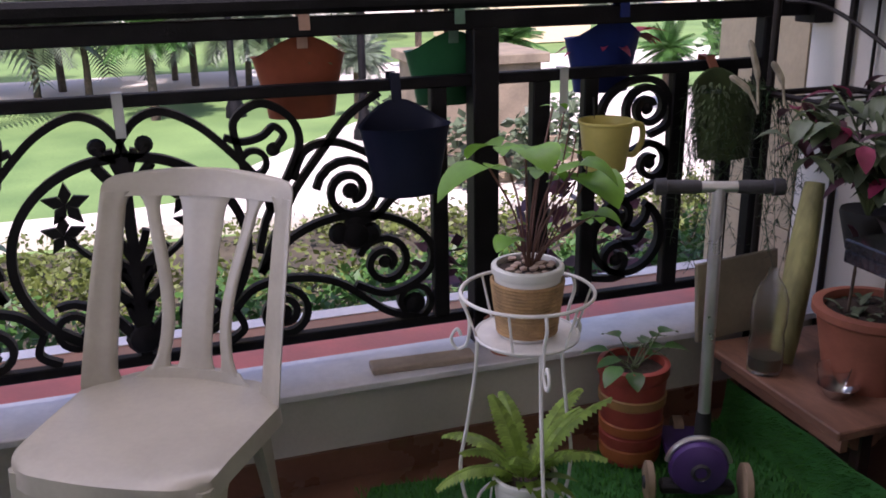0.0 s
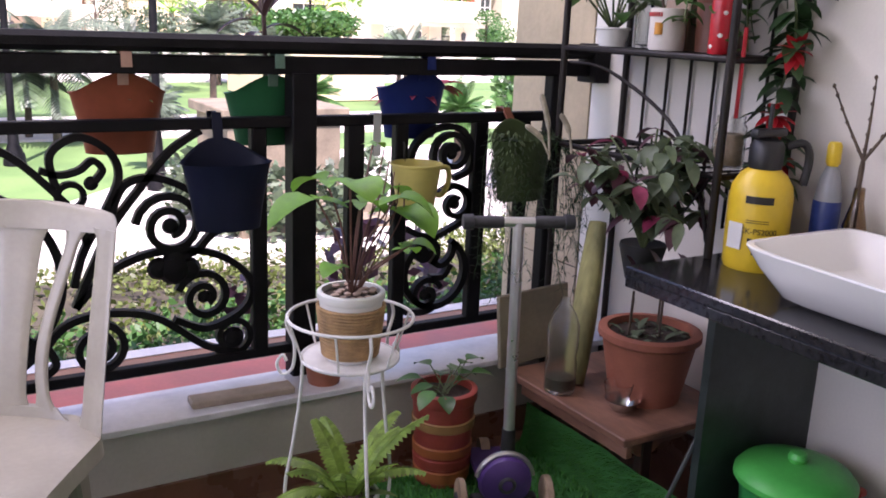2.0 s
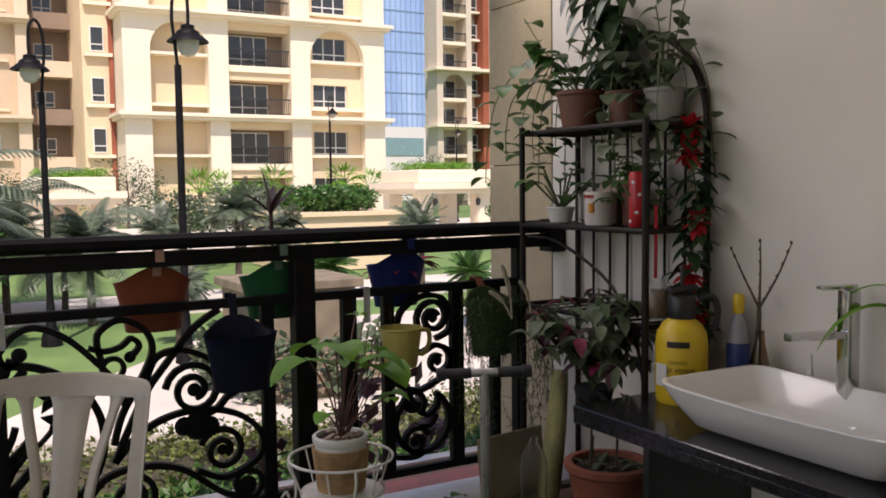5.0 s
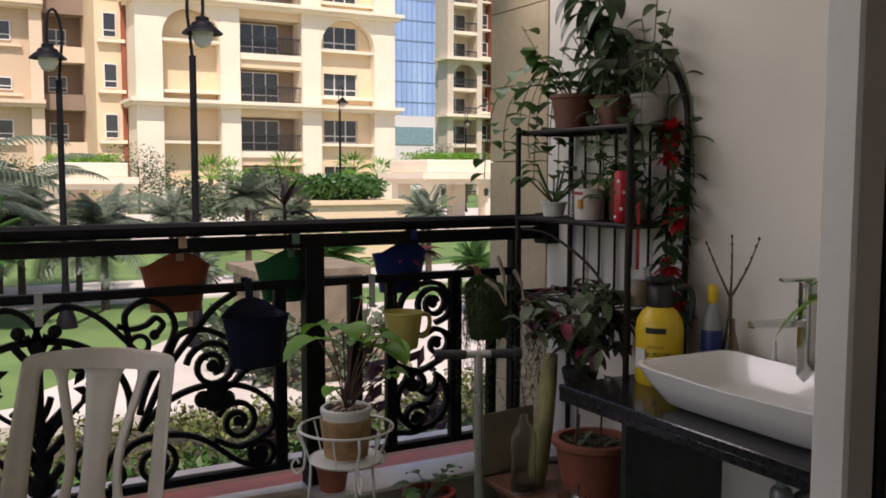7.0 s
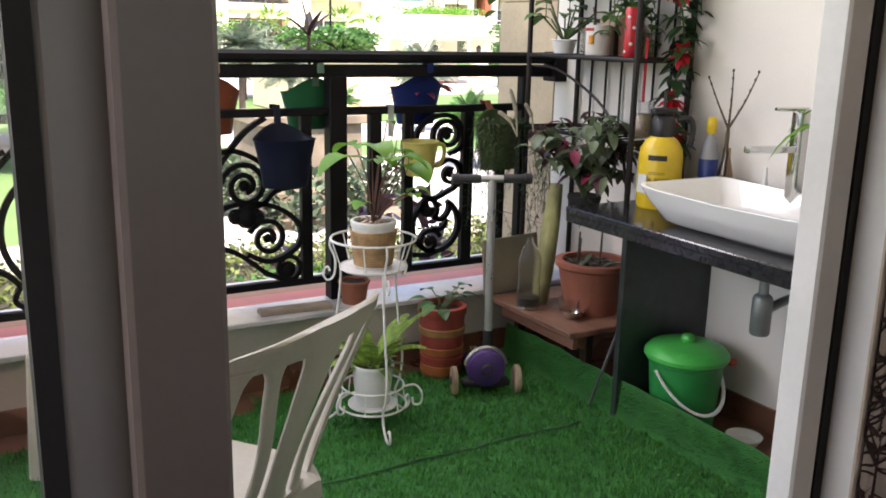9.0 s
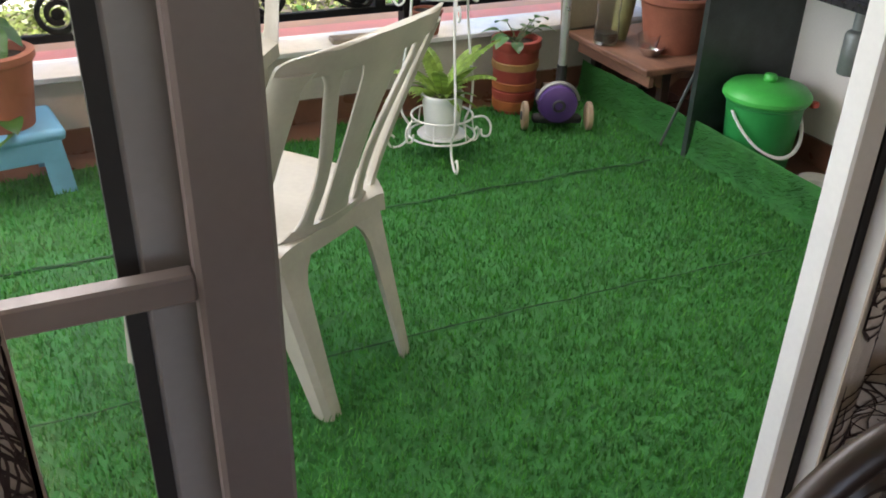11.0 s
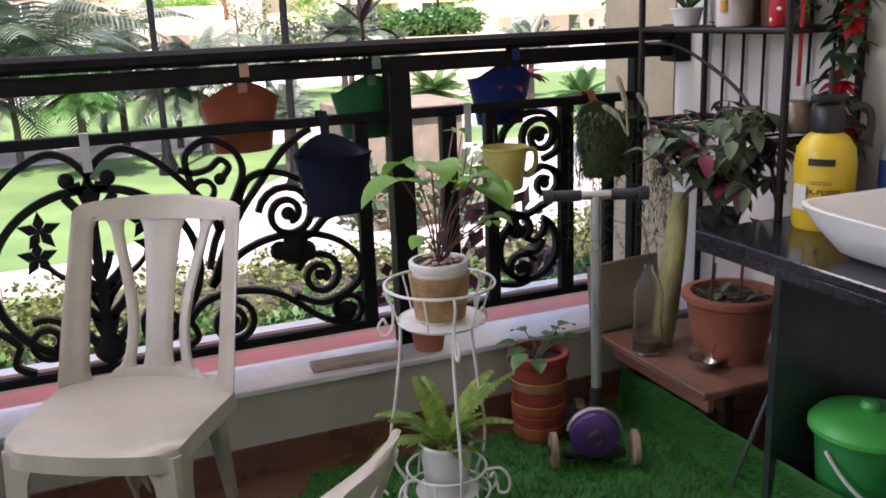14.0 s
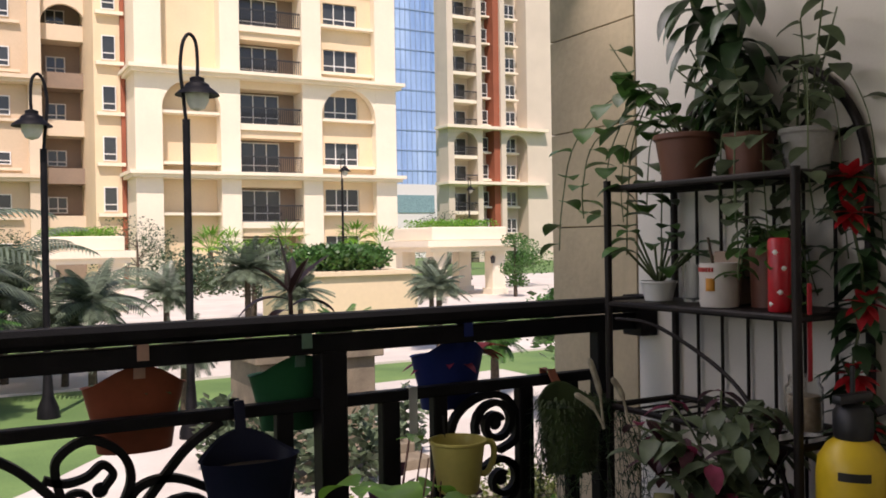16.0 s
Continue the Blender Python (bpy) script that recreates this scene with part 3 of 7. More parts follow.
for k in range(1, 8):
    a = math.pi * k / 8
    part("spoke", tube(bmesh.new(), [(BX, YM + 0.13 * math.cos(a), 1.70 + 0.13 * math.sin(a)), (BX, YM + AR * math.cos(a), 1.70 + AR * math.sin(a))], 0.006, 6), SHELF_IRON, shelf)
for k in range(1, 7):
    y = SY0 + (SY1 - SY0) * k / 7
    part("back_bar", tube(bmesh.new(), [(BX, y, 0.82), (BX, y, 1.70)], 0.0055, 6), SHELF_IRON, shelf)
part("side_curve", tube(bmesh.new(), smooth_line([(SX + 0.01, 3.1, 1.30), (SX + 0.05, 2.95, 1.28), (SX + 0.08, 2.7, 1.15), (SX + 0.05, 2.53, 0.98), (SX + 0.02, 2.45, 0.84)], 7), 0.006, 6), SHELF_IRON, shelf, "thin bent iron rod")
for dz in (1.705,):
    part("tier_board", one_box(SX + 0.012, SY0 + 0.012, dz - 0.001, BX - 0.012, SY1 - 0.012, dz + 0.004), SHELF_IRON, shelf, smooth=False)


# ---- plastic chairs ----
def plastic_chair():
    """Moulded armless chair, front towards -y, standing on its four legs."""
    ob = thing("plastic_chair", pose(0, 0, 0), "beige moulded plastic chair with a slotted back", "chair", "plastic chairs")
    # seat shell: narrow at the rear, widest where the wings of the back stand, with a rolled edge
    bm = bmesh.new()
    n = 26
    top, bot = [], []
    for i in range(n + 1):
        u = -1 + 2 * i / n
        rt, rb = [], []
        for j in range(n + 1):
            v = -1 + 2 * j / n
            w = 0.226 + 0.022 * min(1.0, (v + 1) / 1.5) - 0.075 * max(0.0, (v - 0.55) / 0.45) ** 1.4
            x = u * w * (1 - 0.07 * max(0.0, (-v - 0.7) / 0.3) ** 2)
            y = -0.02 + 0.215 * v - (0.022 * (1 - u * u) if v < 0 else 0) * max(0.0, -v) ** 2 + 0.02 * max(0.0, abs(u) - 0.75) / 0.25 * max(0.0, -v) ** 6
            z = 0.44 - 0.014 * (1 - u * u) * (1 - v * v) - 0.022 * max(0.0, -v) ** 6 - 0.01 * abs(u) ** 9
            rt.append(bm.verts.new((x, y, z)))
            edge = max(abs(u), abs(v)) > 0.99
            rb.append(bm.verts.new((x * (1.012 if edge else 1), y * (1.012 if edge else 1), z - 0.012 - 0.034 * edge)))
        top.append(rt), bot.append(rb)
    for i in range(n):
        for j in range(n):
            bm.faces.new((top[i][j], top[i + 1][j], top[i + 1][j + 1], top[i][j + 1]))
            bm.faces.new((bot[i][j], bot[i][j + 1], bot[i + 1][j + 1], bot[i + 1][j]))
        bm.faces.new((top[i][0], bot[i][0], bot[i + 1][0], top[i + 1][0]))
        bm.faces.new((top[i][n], top[i + 1][n], bot[i + 1][n], bot[i][n]))
        bm.faces.new((top[0][i], top[0][i + 1], bot[0][i + 1], bot[0][i]))
        bm.faces.new((top[n][i], bot[n][i], bot[n][i + 1], top[n][i + 1]))
    bmesh.ops.bevel(bm, geom=[e for e in bm.edges if e.calc_face_angle(0) > 0.7 and max(abs(v.co.z - 0.43) for v in e.verts) < 0.025], offset=0.007, segments=2, affect="EDGES")
    part("seat", bm, PLASTIC, ob)

    Z0, Z1 = 0.425, 0.925

    def back_y(x, z):
        """The back leans and bows: its sides come forward as wings, most of all at the seat."""
        t = max(0.0, (z - Z0) / (Z1 - Z0))
        return 0.185 + 0.165 * t ** 1.15 - (0.075 - 0.03 * min(1.0, t)) * (abs(x) / 0.245) ** 2.2

    def sheet(rows, thick=0.014, lip=0.0):
        """A curved slab with soft edges from rows of (z, x left, x right)."""
        bm = bmesh.new()
        k = 8
        grid = []
        for z, a, b in rows:
            fr, bk = [], []
            for i in range(k + 1):
                q = i / k
                x = a + (b - a) * q
                e = abs(2 * q - 1) ** 5
                h = thick * 0.5 * (1 - 0.72 * e)
                y = back_y(x, z)
                if lip:
                    y -= lip * max(0.0, (abs(x) - 0.205) / 0.04) ** 2
                fr.append(bm.verts.new((x, y - h, z))), bk.append(bm.verts.new((x, y + h, z)))
            grid.append((fr, bk))
        for (f0, b0), (f1, b1) in zip(grid, grid[1:]):
            for i in range(k):
                bm.faces.new((f0[i], f0[i + 1], f1[i + 1], f1[i])), bm.faces.new((b0[i], b1[i], b1[i + 1], b0[i + 1]))
            bm.faces.new((f0[0], f1[0], b1[0], b0[0])), bm.faces.new((f0[k], b0[k], b1[k], f1[k]))
        for f, b in (grid[0], grid[-1]):
            for i in range(k):
                bm.faces.new((f[i], b[i], b[i + 1], f[i + 1]))
        return bm
    m = 26
    ts = [i / m for i in range(m + 1)]

    def fillet(t, size):
        """Extra width where a bar grows out of the rail or the seat."""
        return size * (max(0.0, 1 - (1 - t) / 0.11) ** 2 + 0.8 * max(0.0, 1 - t / 0.1) ** 2)
    H = 0.456
    for s in (-1, 1):
        rows = []
        for t in ts:
            z = 0.405 + (0.875 - 0.405) * t
            outer = 0.25 - 0.006 * t - 0.012 * max(0.0, 1 - t / 0.06) ** 2
            inner = 0.186 + 0.008 * t - 0.03 * max(0.0, 1 - t / 0.14) ** 2 - 0.02 * max(0.0, 1 - (1 - t) / 0.08) ** 2
            rows.append((z, -outer, -inner) if s < 0 else (z, inner, outer))
        part("back_post", sheet(rows, 0.024, 0.012), PLASTIC, ob)
        rows = []
        for t in ts:
            c = 0.09 - 0.03 * math.sin(math.pi * min(1, t * 1.15)) * (1 - t) + 0.047 * t ** 2.2
            w = 0.0155 + fillet(t, 0.014)
            rows.append((H + (0.868 - H) * t, s * c - w, s * c + w))
        part("back_slat", sheet(rows, 0.015), PLASTIC, ob)
    part("back_slat", sheet([(H + (0.868 - H) * t, -0.041 - 0.018 * t ** 2 + 0.004 * math.sin(math.pi * t) - fillet(t, 0.012), 0.041 + 0.018 * t ** 2 - 0.004 * math.sin(math.pi * t) + fillet(t, 0.012)) for t in ts], 0.015), PLASTIC, ob)
    rows = [(0.862 + 0.001, -0.244, 0.244)]
    for i in range(1, 13):
        t = i / 12
        w = 0.244 if t < 0.35 else 0.244 - 0.034 * (1 - math.sqrt(max(0.0, 1 - ((t - 0.35) / 0.45) ** 2))) if t < 0.8 else 0.21 - 0.13 * ((t - 0.8) / 0.2) ** 1.3
        rows.append((0.863 + 0.062 * t, -w, w))
    part("top_rail", sheet(rows, 0.022, 0.012), PLASTIC, ob)
    part("back_base", sheet([(0.40, -0.17, 0.17), (0.43, -0.165, 0.165), (0.445, -0.135, 0.135), (0.462, -0.118, 0.118)], 0.018), PLASTIC, ob)
    # legs: folded angle sections that grow out of the seat's rim
    for sx in (-1, 1):
        for sy in (-1, 1):
            tx, ty = (0.226, -0.222) if sy < 0 else (0.178, 0.185)
            bx, by = (0.238, -0.245) if sy < 0 else (0.158, 0.285)
            bm = bmesh.new()
            rows = []
            for t in (0, 0.04, 0.1, 0.18, 0.3, 0.5, 0.75, 1):
                z = 0.402 * (1 - t)
                w = 0.04 + 0.034 * (1 - t) ** 1.1 + 0.045 * max(0.0, 1 - t / 0.2) ** 2
                x, y = sx * (tx + (bx - tx) * t), ty + (by - ty) * t
                g = 0.012
                ring_ = [(x - sx * g, y), (x - sx * w, y), (x - sx * w, y - sy * g), (x - sx * 2 * g, y - sy * g), (x - sx * g, y - sy * 2 * g), (x - sx * g, y - sy * w), (x, y - sy * w), (x, y - sy * g)]
                rows.append([bm.verts.new((a, b, z)) for a, b in ring_])
            for r0, r1 in zip(rows, rows[1:]):
                for k in range(8):
                    bm.faces.new((r0[k], r0[(k + 1) % 8], r1[(k + 1) % 8], r1[k]))
            bm.faces.new(rows[0][::-1]), bm.faces.new(rows[-1])
            part("leg", bm, PLASTIC, ob)
    return ob


chair = plastic_chair()
chair.matrix_world = pose(0.915, 2.812, 0.0, 0, 0, -30) @ Matrix.Diagonal((1.04, 1.04, 1.02, 1))
tagged(chair, "beige moulded plastic chair with a slotted back beside the railing")
chair2 = copy_thing(chair, pose(0.845, 1.63, 0.0, 0, 0, 214.3) @ Matrix.Diagonal((1.05, 1.05, 0.945, 1)))
tagged(chair2, "beige moulded plastic chair turned to the railing on the turf")


# ---- plants: helpers and leaf materials ----
LEAF = mat("green_leaf", (0.075, 0.19, 0.04), 0.4, 0, 0.2, 12, 0.1, 60, trans=0.25, island=0.35)
LEAF_DARK = mat("dark_leaf", (0.035, 0.085, 0.03), 0.42, 0, 0.2, 12, 0.1, 60, trans=0.15, island=0.4)
LEAF_LIME = mat("bright_leaf", (0.17, 0.40, 0.035), 0.5, 0, 0.15, 12, 0.1, 60, trans=0.35, island=0.25)
LEAF_GREY = mat("grey_green_leaf", (0.14, 0.19, 0.105), 0.5, 0, 0.2, 12, 0.2, 60, trans=0.28, island=0.4)
LEAF_PURPLE = mat("purple_leaf", (0.10, 0.035, 0.05), 0.45, 0, 0.25, 14, 0.2, 60, trans=0.2, island=0.4)
LEAF_PINK = mat("pink_leaf", (0.42, 0.05, 0.13), 0.5, 0, 0.25, 14, 0.2, 60, trans=0.25, island=0.3)
LEAF_RED = mat("red_bract", (0.55, 0.012, 0.02), 0.5, 0, 0.2, 14, 0.2, 60, trans=0.2, island=0.3)
FERN = mat("fern_leaf", (0.27, 0.42, 0.07), 0.5, 0, 0.2, 12, 0.1, 60, trans=0.35, island=0.3)
STEM = mat("green_stem", (0.10, 0.14, 0.05), 0.6, 0, 0.2, 20, 0.2, 90)
BARK = mat("brown_stem", (0.10, 0.07, 0.045), 0.85, 0, 0.25, 20, 0.5, 90)


def leaf(bm, p, d, size, width, droop=0.5, fold=0.25, n=5, peak=0.35, roll=0.0, mi=0):
    """One curved, folded leaf from p along d; peak: where it is widest."""
    p, d = Vector(p), Vector(d).normalized()
    side = d.cross(Vector((0, 0, 1)))
    side = side.normalized() if side.length > 0.05 else Vector((1, 0, 0))
    if roll:
        side = Matrix.Rotation(roll, 3, d) @ side
    rows, q, dd = [], p.copy(), d.copy()
    for i in range(n + 1):
        t = i / n
        w = width * 0.5 * (math.sin(math.pi * min(1, t / (2 * peak))) if t < peak else math.cos(math.pi / 2 * (t - peak) / (1 - peak)) ** 0.8) if 0 < i < n else 0.0008
        nn = side.cross(dd).normalized()
        rows.append([bm.verts.new(q - side * w + nn * fold * w), bm.verts.new(q), bm.verts.new(q + side * w + nn * fold * w)])
        dd = (dd + Vector((0, 0, -droop / n))).normalized()
        q = q + dd * size / n
    for a, b in zip(rows, rows[1:]):
        for k in (0, 1):
            bm.faces.new((a[k], a[k + 1], b[k + 1], b[k])).material_index = mi


def frond(bm, p, d, size, leaflets, length, droop=0.9, width=0.012, stem=0.003, mi=0):
    """A feather: a bending rib with paired leaflets."""
    p, dd = Vector(p), Vector(d).normalized()
    line = [p.copy()]
    for i in range(leaflets):
        dd = (dd + Vector((0, 0, -droop / leaflets))).normalized()
        line.append(line[-1] + dd * size / leaflets)
    tube(bm, line[::2] if len(line) > 8 else line, stem, 4, mi=mi)
    for i in range(2, leaflets):
        t = i / leaflets
        f = (line[i + 1] - line[i - 1]).normalized()
        side = f.cross(Vector((0, 0, 1)))
        side = side.normalized() if side.length > 0.05 else Vector((1, 0, 0))
        ln = length * (0.35 + 0.65 * math.sin(math.pi * min(1.0, t * 0.9 + 0.1)))
        for s in (-1, 1):
            v = (side * s + f * 0.55 + Vector((0, 0, -0.25))).normalized()
            a, b = line[i] - f * width / 2, line[i] + f * width / 2
            m_ = line[i] + v * ln * 0.5
            q = [bm.verts.new(x) for x in (a, m_ - f * width * 0.6, line[i] + v * ln + Vector((0, 0, -ln * 0.15)), m_ + f * width * 0.6 + Vector((0, 0, 0.002)), b)]
            bm.faces.new(q).material_index = mi


def any_dir(rng, lo=0.1, hi=0.9):
    a, z = rng.random() * 2 * math.pi, lo + (hi - lo) * rng.random()
    r = math.sqrt(max(0.0, 1 - min(0.98, z * z)))
    return Vector((math.cos(a) * r, math.sin(a) * r, z))


def pot(ob, r, h, material, rim=0.012, z=0.0, taper=0.75, fill=0.9, n=28, name="pot"):
    """A round pot with thick wall, rim and soil, under ob."""
    part(name, one_lathe([(0, z), (r * taper, z), (r * (taper + (1 - taper) * 0.85), z + h * 0.86), (r * 0.99, z + h * 0.86), (r + rim * 0.4, z + h * 0.9), (r + rim * 0.4, z + h - 0.003), (r, z + h), (r - rim, z + h), (r - rim, z + h * 0.84), (0, z + h * 0.82)], n), material, ob)
    bm = bmesh.new()
    rg = random.Random(int(r * 1e4))
    rings = [[bm.verts.new((0, 0, z + h * fill + 0.004))]]
    for k in range(1, 5):
        rr = (r - rim - 0.001) * k / 4
        rings.append([bm.verts.new((rr * math.cos(a), rr * math.sin(a), z + h * fill + 0.008 * (rg.random() - 0.5))) for a in (2 * math.pi * j / 16 for j in range(16))])
    for j in range(16):
        bm.faces.new((rings[0][0], rings[1][j], rings[1][(j + 1) % 16]))
        for k in range(1, 4):
            bm.faces.new((rings[k][j], rings[k + 1][j], rings[k + 1][(j + 1) % 16], rings[k][(j + 1) % 16]))
    part("soil", bm, SOIL, ob)


def ring(bm, c, r, t, n=40, tilt=0.0):
    tube(bm, [(c[0] + r * math.cos(a), c[1] + r * math.sin(a), c[2] + tilt * math.cos(a)) for a in (2 * math.pi * k / n for k in range(n))], t, 7, closed=True)


# ---- white wire plant stand ----
stand = thing("plant_stand", pose(1.745, 2.60, 0.0), "white enamelled wire two-tier plant stand with curled feet", "plant stand")
for z, r in ((0.715, 0.152), (0.612, 0.118), (0.160, 0.115), (0.085, 0.125)):
    bm = bmesh.new()
    ring(bm, (0, 0, z), r, 0.0042)
    part("ring", bm, WHITEWIRE, stand)
part("top_plate", one_lathe([(0, 0.604), (0.114, 0.604), (0.117, 0.608), (0.114, 0.614), (0, 0.612)], 32), WHITEWIRE, stand)
part("lower_plate", one_lathe([(0, 0.082), (0.09, 0.082), (0.093, 0.086), (0.09, 0.091), (0, 0.09)], 28), WHITEWIRE, stand)
for k in range(3):
    a = radians(-98 + 120 * k)
    c, s = math.cos(a), math.sin(a)
    bm = bmesh.new()
    tube(bm, [(r * c, r * s, z) for r, z in [(p.x, p.y) for p in smooth_line([(0.118, 0.612, 0), (0.125, 0.5, 0), (0.145, 0.36, 0), (0.165, 0.24, 0), (0.155, 0.15, 0), (0.126, 0.10, 0), (0.13, 0.05, 0), (0.165, 0.012, 0), (0.198, 0.006, 0), (0.212, 0.03, 0), (0.20, 0.055, 0), (0.185, 0.045, 0)], 6)]], 0.0048, 7)
    part("leg", bm, WHITEWIRE, stand)
    bm = bmesh.new()
    tube(bm, [(r * c, r * s, z) for r, z in [(p.x, p.y) for p in smooth_line([(0.152, 0.715, 0), (0.16, 0.68, 0), (0.14, 0.63, 0), (0.145, 0.57, 0), (0.17, 0.55, 0), (0.185, 0.575, 0), (0.17, 0.6, 0), (0.16, 0.585, 0)], 6)]], 0.0042, 6)
    part("scroll", bm, WHITEWIRE, stand)
    bm = bmesh.new()
    a2 = a + radians(60)
    c2, s2 = math.cos(a2), math.sin(a2)
    tube(bm, [(r * c2, r * s2, z) for r, z in [(p.x, p.y) for p in smooth_line([(0.115, 0.16, 0), (0.16, 0.17, 0), (0.185, 0.14, 0), (0.18, 0.10, 0), (0.155, 0.095, 0), (0.15, 0.12, 0)], 6)]], 0.0042, 6)
    part("scroll", bm, WHITEWIRE, stand)
    for j in range(2):
        b = a + radians(30 + 60 * j)
        bm = bmesh.new()
        tube(bm, [(0.152 * math.cos(b), 0.152 * math.sin(b), 0.715), (0.118 * math.cos(b), 0.118 * math.sin(b), 0.612)], 0.003, 5)
        part("strut", bm, WHITEWIRE, stand)
        bm = bmesh.new()
        tube(bm, [(0.115 * math.cos(b), 0.115 * math.sin(b), 0.16), (0.125 * math.cos(b), 0.125 * math.sin(b), 0.085)], 0.003, 5)
        part("strut", bm, WHITEWIRE, stand)

JUTE = mat("jute_rope", (0.42, 0.26, 0.12), 0.85, 0, 0.2, 30, 0.6, 200)
WHITEPOT = mat("white_plastic_pot", (0.68, 0.68, 0.64), 0.45, 0, 0.06, 6, 0.05, 60)
rp = thing("potted_plant", pose(1.745, 2.60, 0.614), "syngonium in a rope-wrapped white pot on the wire stand", "potted plant")
pot(rp, 0.079, 0.168, WHITEPOT, 0.008, 0, 0.78, 0.93)
bm = bmesh.new()
for k in range(15):
    z = 0.012 + 0.0084 * k
    ring(bm, (0, 0, z), 0.0642 + 0.0165 * z / 0.14 + 0.001, 0.0048, 24)
part("rope_wrap", bm, JUTE, rp, "wound jute rope")
bm = bmesh.new()
rg = random.Random(5)
for k in range(22):
    a = rg.random() * 6.28
    r = 0.062 * math.sqrt(rg.random())
    lathe(bm, [(0, -0.005), (0.008, -0.003), (0.009, 0.002), (0, 0.006)], 7, (r * math.cos(a), r * math.sin(a), 0.163))
part("gravel", bm, mat("pebble", (0.5, 0.36, 0.28), 0.7, 0, 0.2, 30, 0.2, 90), rp)
stems, leaves = bmesh.new(), bmesh.new()
for (tx, ty, tz), (dx, dy), L, W in (((-0.10, -0.02, 0.40), (-1, -0.1), 0.16, 0.085), ((-0.03, -0.05, 0.44), (0.1, -0.6), 0.11, 0.09), ((-0.05, 0.04, 0.43), (-0.4, 0.6), 0.12, 0.08), ((0.02, 0.0, 0.38), (0.9, 0.2), 0.10, 0.07),
                                    ((0.10, -0.03, 0.39), (0.8, -0.5), 0.12, 0.085), ((0.13, 0.02, 0.35), (0.3, -0.7), 0.15, 0.11), ((0.11, 0.06, 0.40), (1, 0.2), 0.11, 0.08), ((-0.05, -0.03, 0.24), (-0.8, -0.3), 0.06, 0.05), ((0.15, -0.02, 0.27), (0.5, -0.3), 0.08, 0.06),
                                    ((0.17, 0.05, 0.24), (0.6, 0.3), 0.07, 0.05), ((0.1, 0.1, 0.5), (0.4, 0.2), 0.06, 0.03)):
    line = smooth_line([(0.01 * rg.random(), 0.01 * rg.random(), 0.15), (tx * 0.35, ty * 0.3, 0.15 + (tz - 0.15) * 0.55), (tx, ty, tz)], 5)
    tube(stems, line, 0.0026, 5)
    leaf(leaves, line[-1], (dx, dy, 0.2), L * 0.88, W * 1.3, 1.25, 0.25, 6, 0.28)
    leaf(leaves, line[-1], (-dx * 0.5 + dy * 0.6, -dy * 0.5 - dx * 0.6, 0.1), L * 0.5, W * 0.5, 0.5, 0.2, 4)
    leaf(leaves, line[-1], (-dx * 0.5 - dy * 0.6, -dy * 0.5 + dx * 0.6, 0.1), L * 0.5, W * 0.5, 0.5, 0.2, 4)
for k in range(5):
    tube(stems, smooth_line([(0.02, 0.01, 0.15), (0.05 + 0.02 * k, 0.01, 0.32), (0.09 + 0.02 * k, 0.02 + 0.01 * k, 0.5 - 0.03 * k)], 5), 0.0018, 4)
part("stem", stems, mat("red_stem", (0.16, 0.07, 0.05), 0.6, 0, 0.2), rp)
part("foliage", leaves, LEAF_LIME, rp, "bright green arrow-shaped leaves")

fp = thing("potted_plant", pose(1.745, 2.60, 0.091), "boston fern in a white pot on the wire stand", "potted plant")
pot(fp, 0.078, 0.155, WHITEPOT, 0.006, 0, 0.8, 0.92)
bm = bmesh.new()
rg = random.Random(8)
for k in range(11):
    a = 2 * math.pi * k / 11 + rg.random() * 0.5
    up_ = 0.8 + 2.6 * rg.random()
    frond(bm, (0.02 * math.cos(a), 0.02 * math.sin(a), 0.14), (math.cos(a), math.sin(a), up_), 0.20 + 0.10 * rg.random(), 20, 0.036, 1.1 + 0.7 * rg.random(), 0.0145, 0.002)
for k in range(26):
    a = 6.283 * rg.random()
    leaf(bm, (0.03 * math.cos(a), 0.03 * math.sin(a), 0.14), (math.cos(a), math.sin(a), 0.3 + rg.random()), 0.07 + 0.05 * rg.random(), 0.028, 1.0, 0.2, 4)
part("foliage", bm, FERN, fp, "yellow-green feathery fronds")

# ---- striped terracotta pot by the wall ----
BANDS = [mat("brick_red_glaze", (0.34, 0.06, 0.04), 0.5, 0, 0.15, 9, 0.2, 60), mat("orange_glaze", (0.42, 0.13, 0.04), 0.5, 0, 0.15, 9, 0.2, 60), mat("ochre_glaze", (0.36, 0.2, 0.07), 0.5, 0, 0.15, 9, 0.2, 60)]
gp = thing("potted_plant", pose(2.235, 2.945, 0.0), "painted red, orange and ochre ribbed pot with a small leafy plant", "potted plant")
pot(gp, 0.10, 0.31, BANDS[0], 0.012, 0, 0.84, 0.92)
for z0, z1, k in ((0.012, 0.055, 1), (0.06, 0.095, 0), (0.10, 0.135, 1), (0.185, 0.22, 2)):
    def rad(z):
        return 0.10 * (0.84 + 0.16 * 0.85 * z / (0.31 * 0.86)) + 0.003
    part("band", one_lathe([(rad(z0) - 0.004, z0), (rad(z0) + 0.002, z0 + 0.004), (rad(z1) + 0.002, z1 - 0.004), (rad(z1) - 0.004, z1)], 28), BANDS[k], gp)
bm, st_ = bmesh.new(), bmesh.new()
rg = random.Random(12)
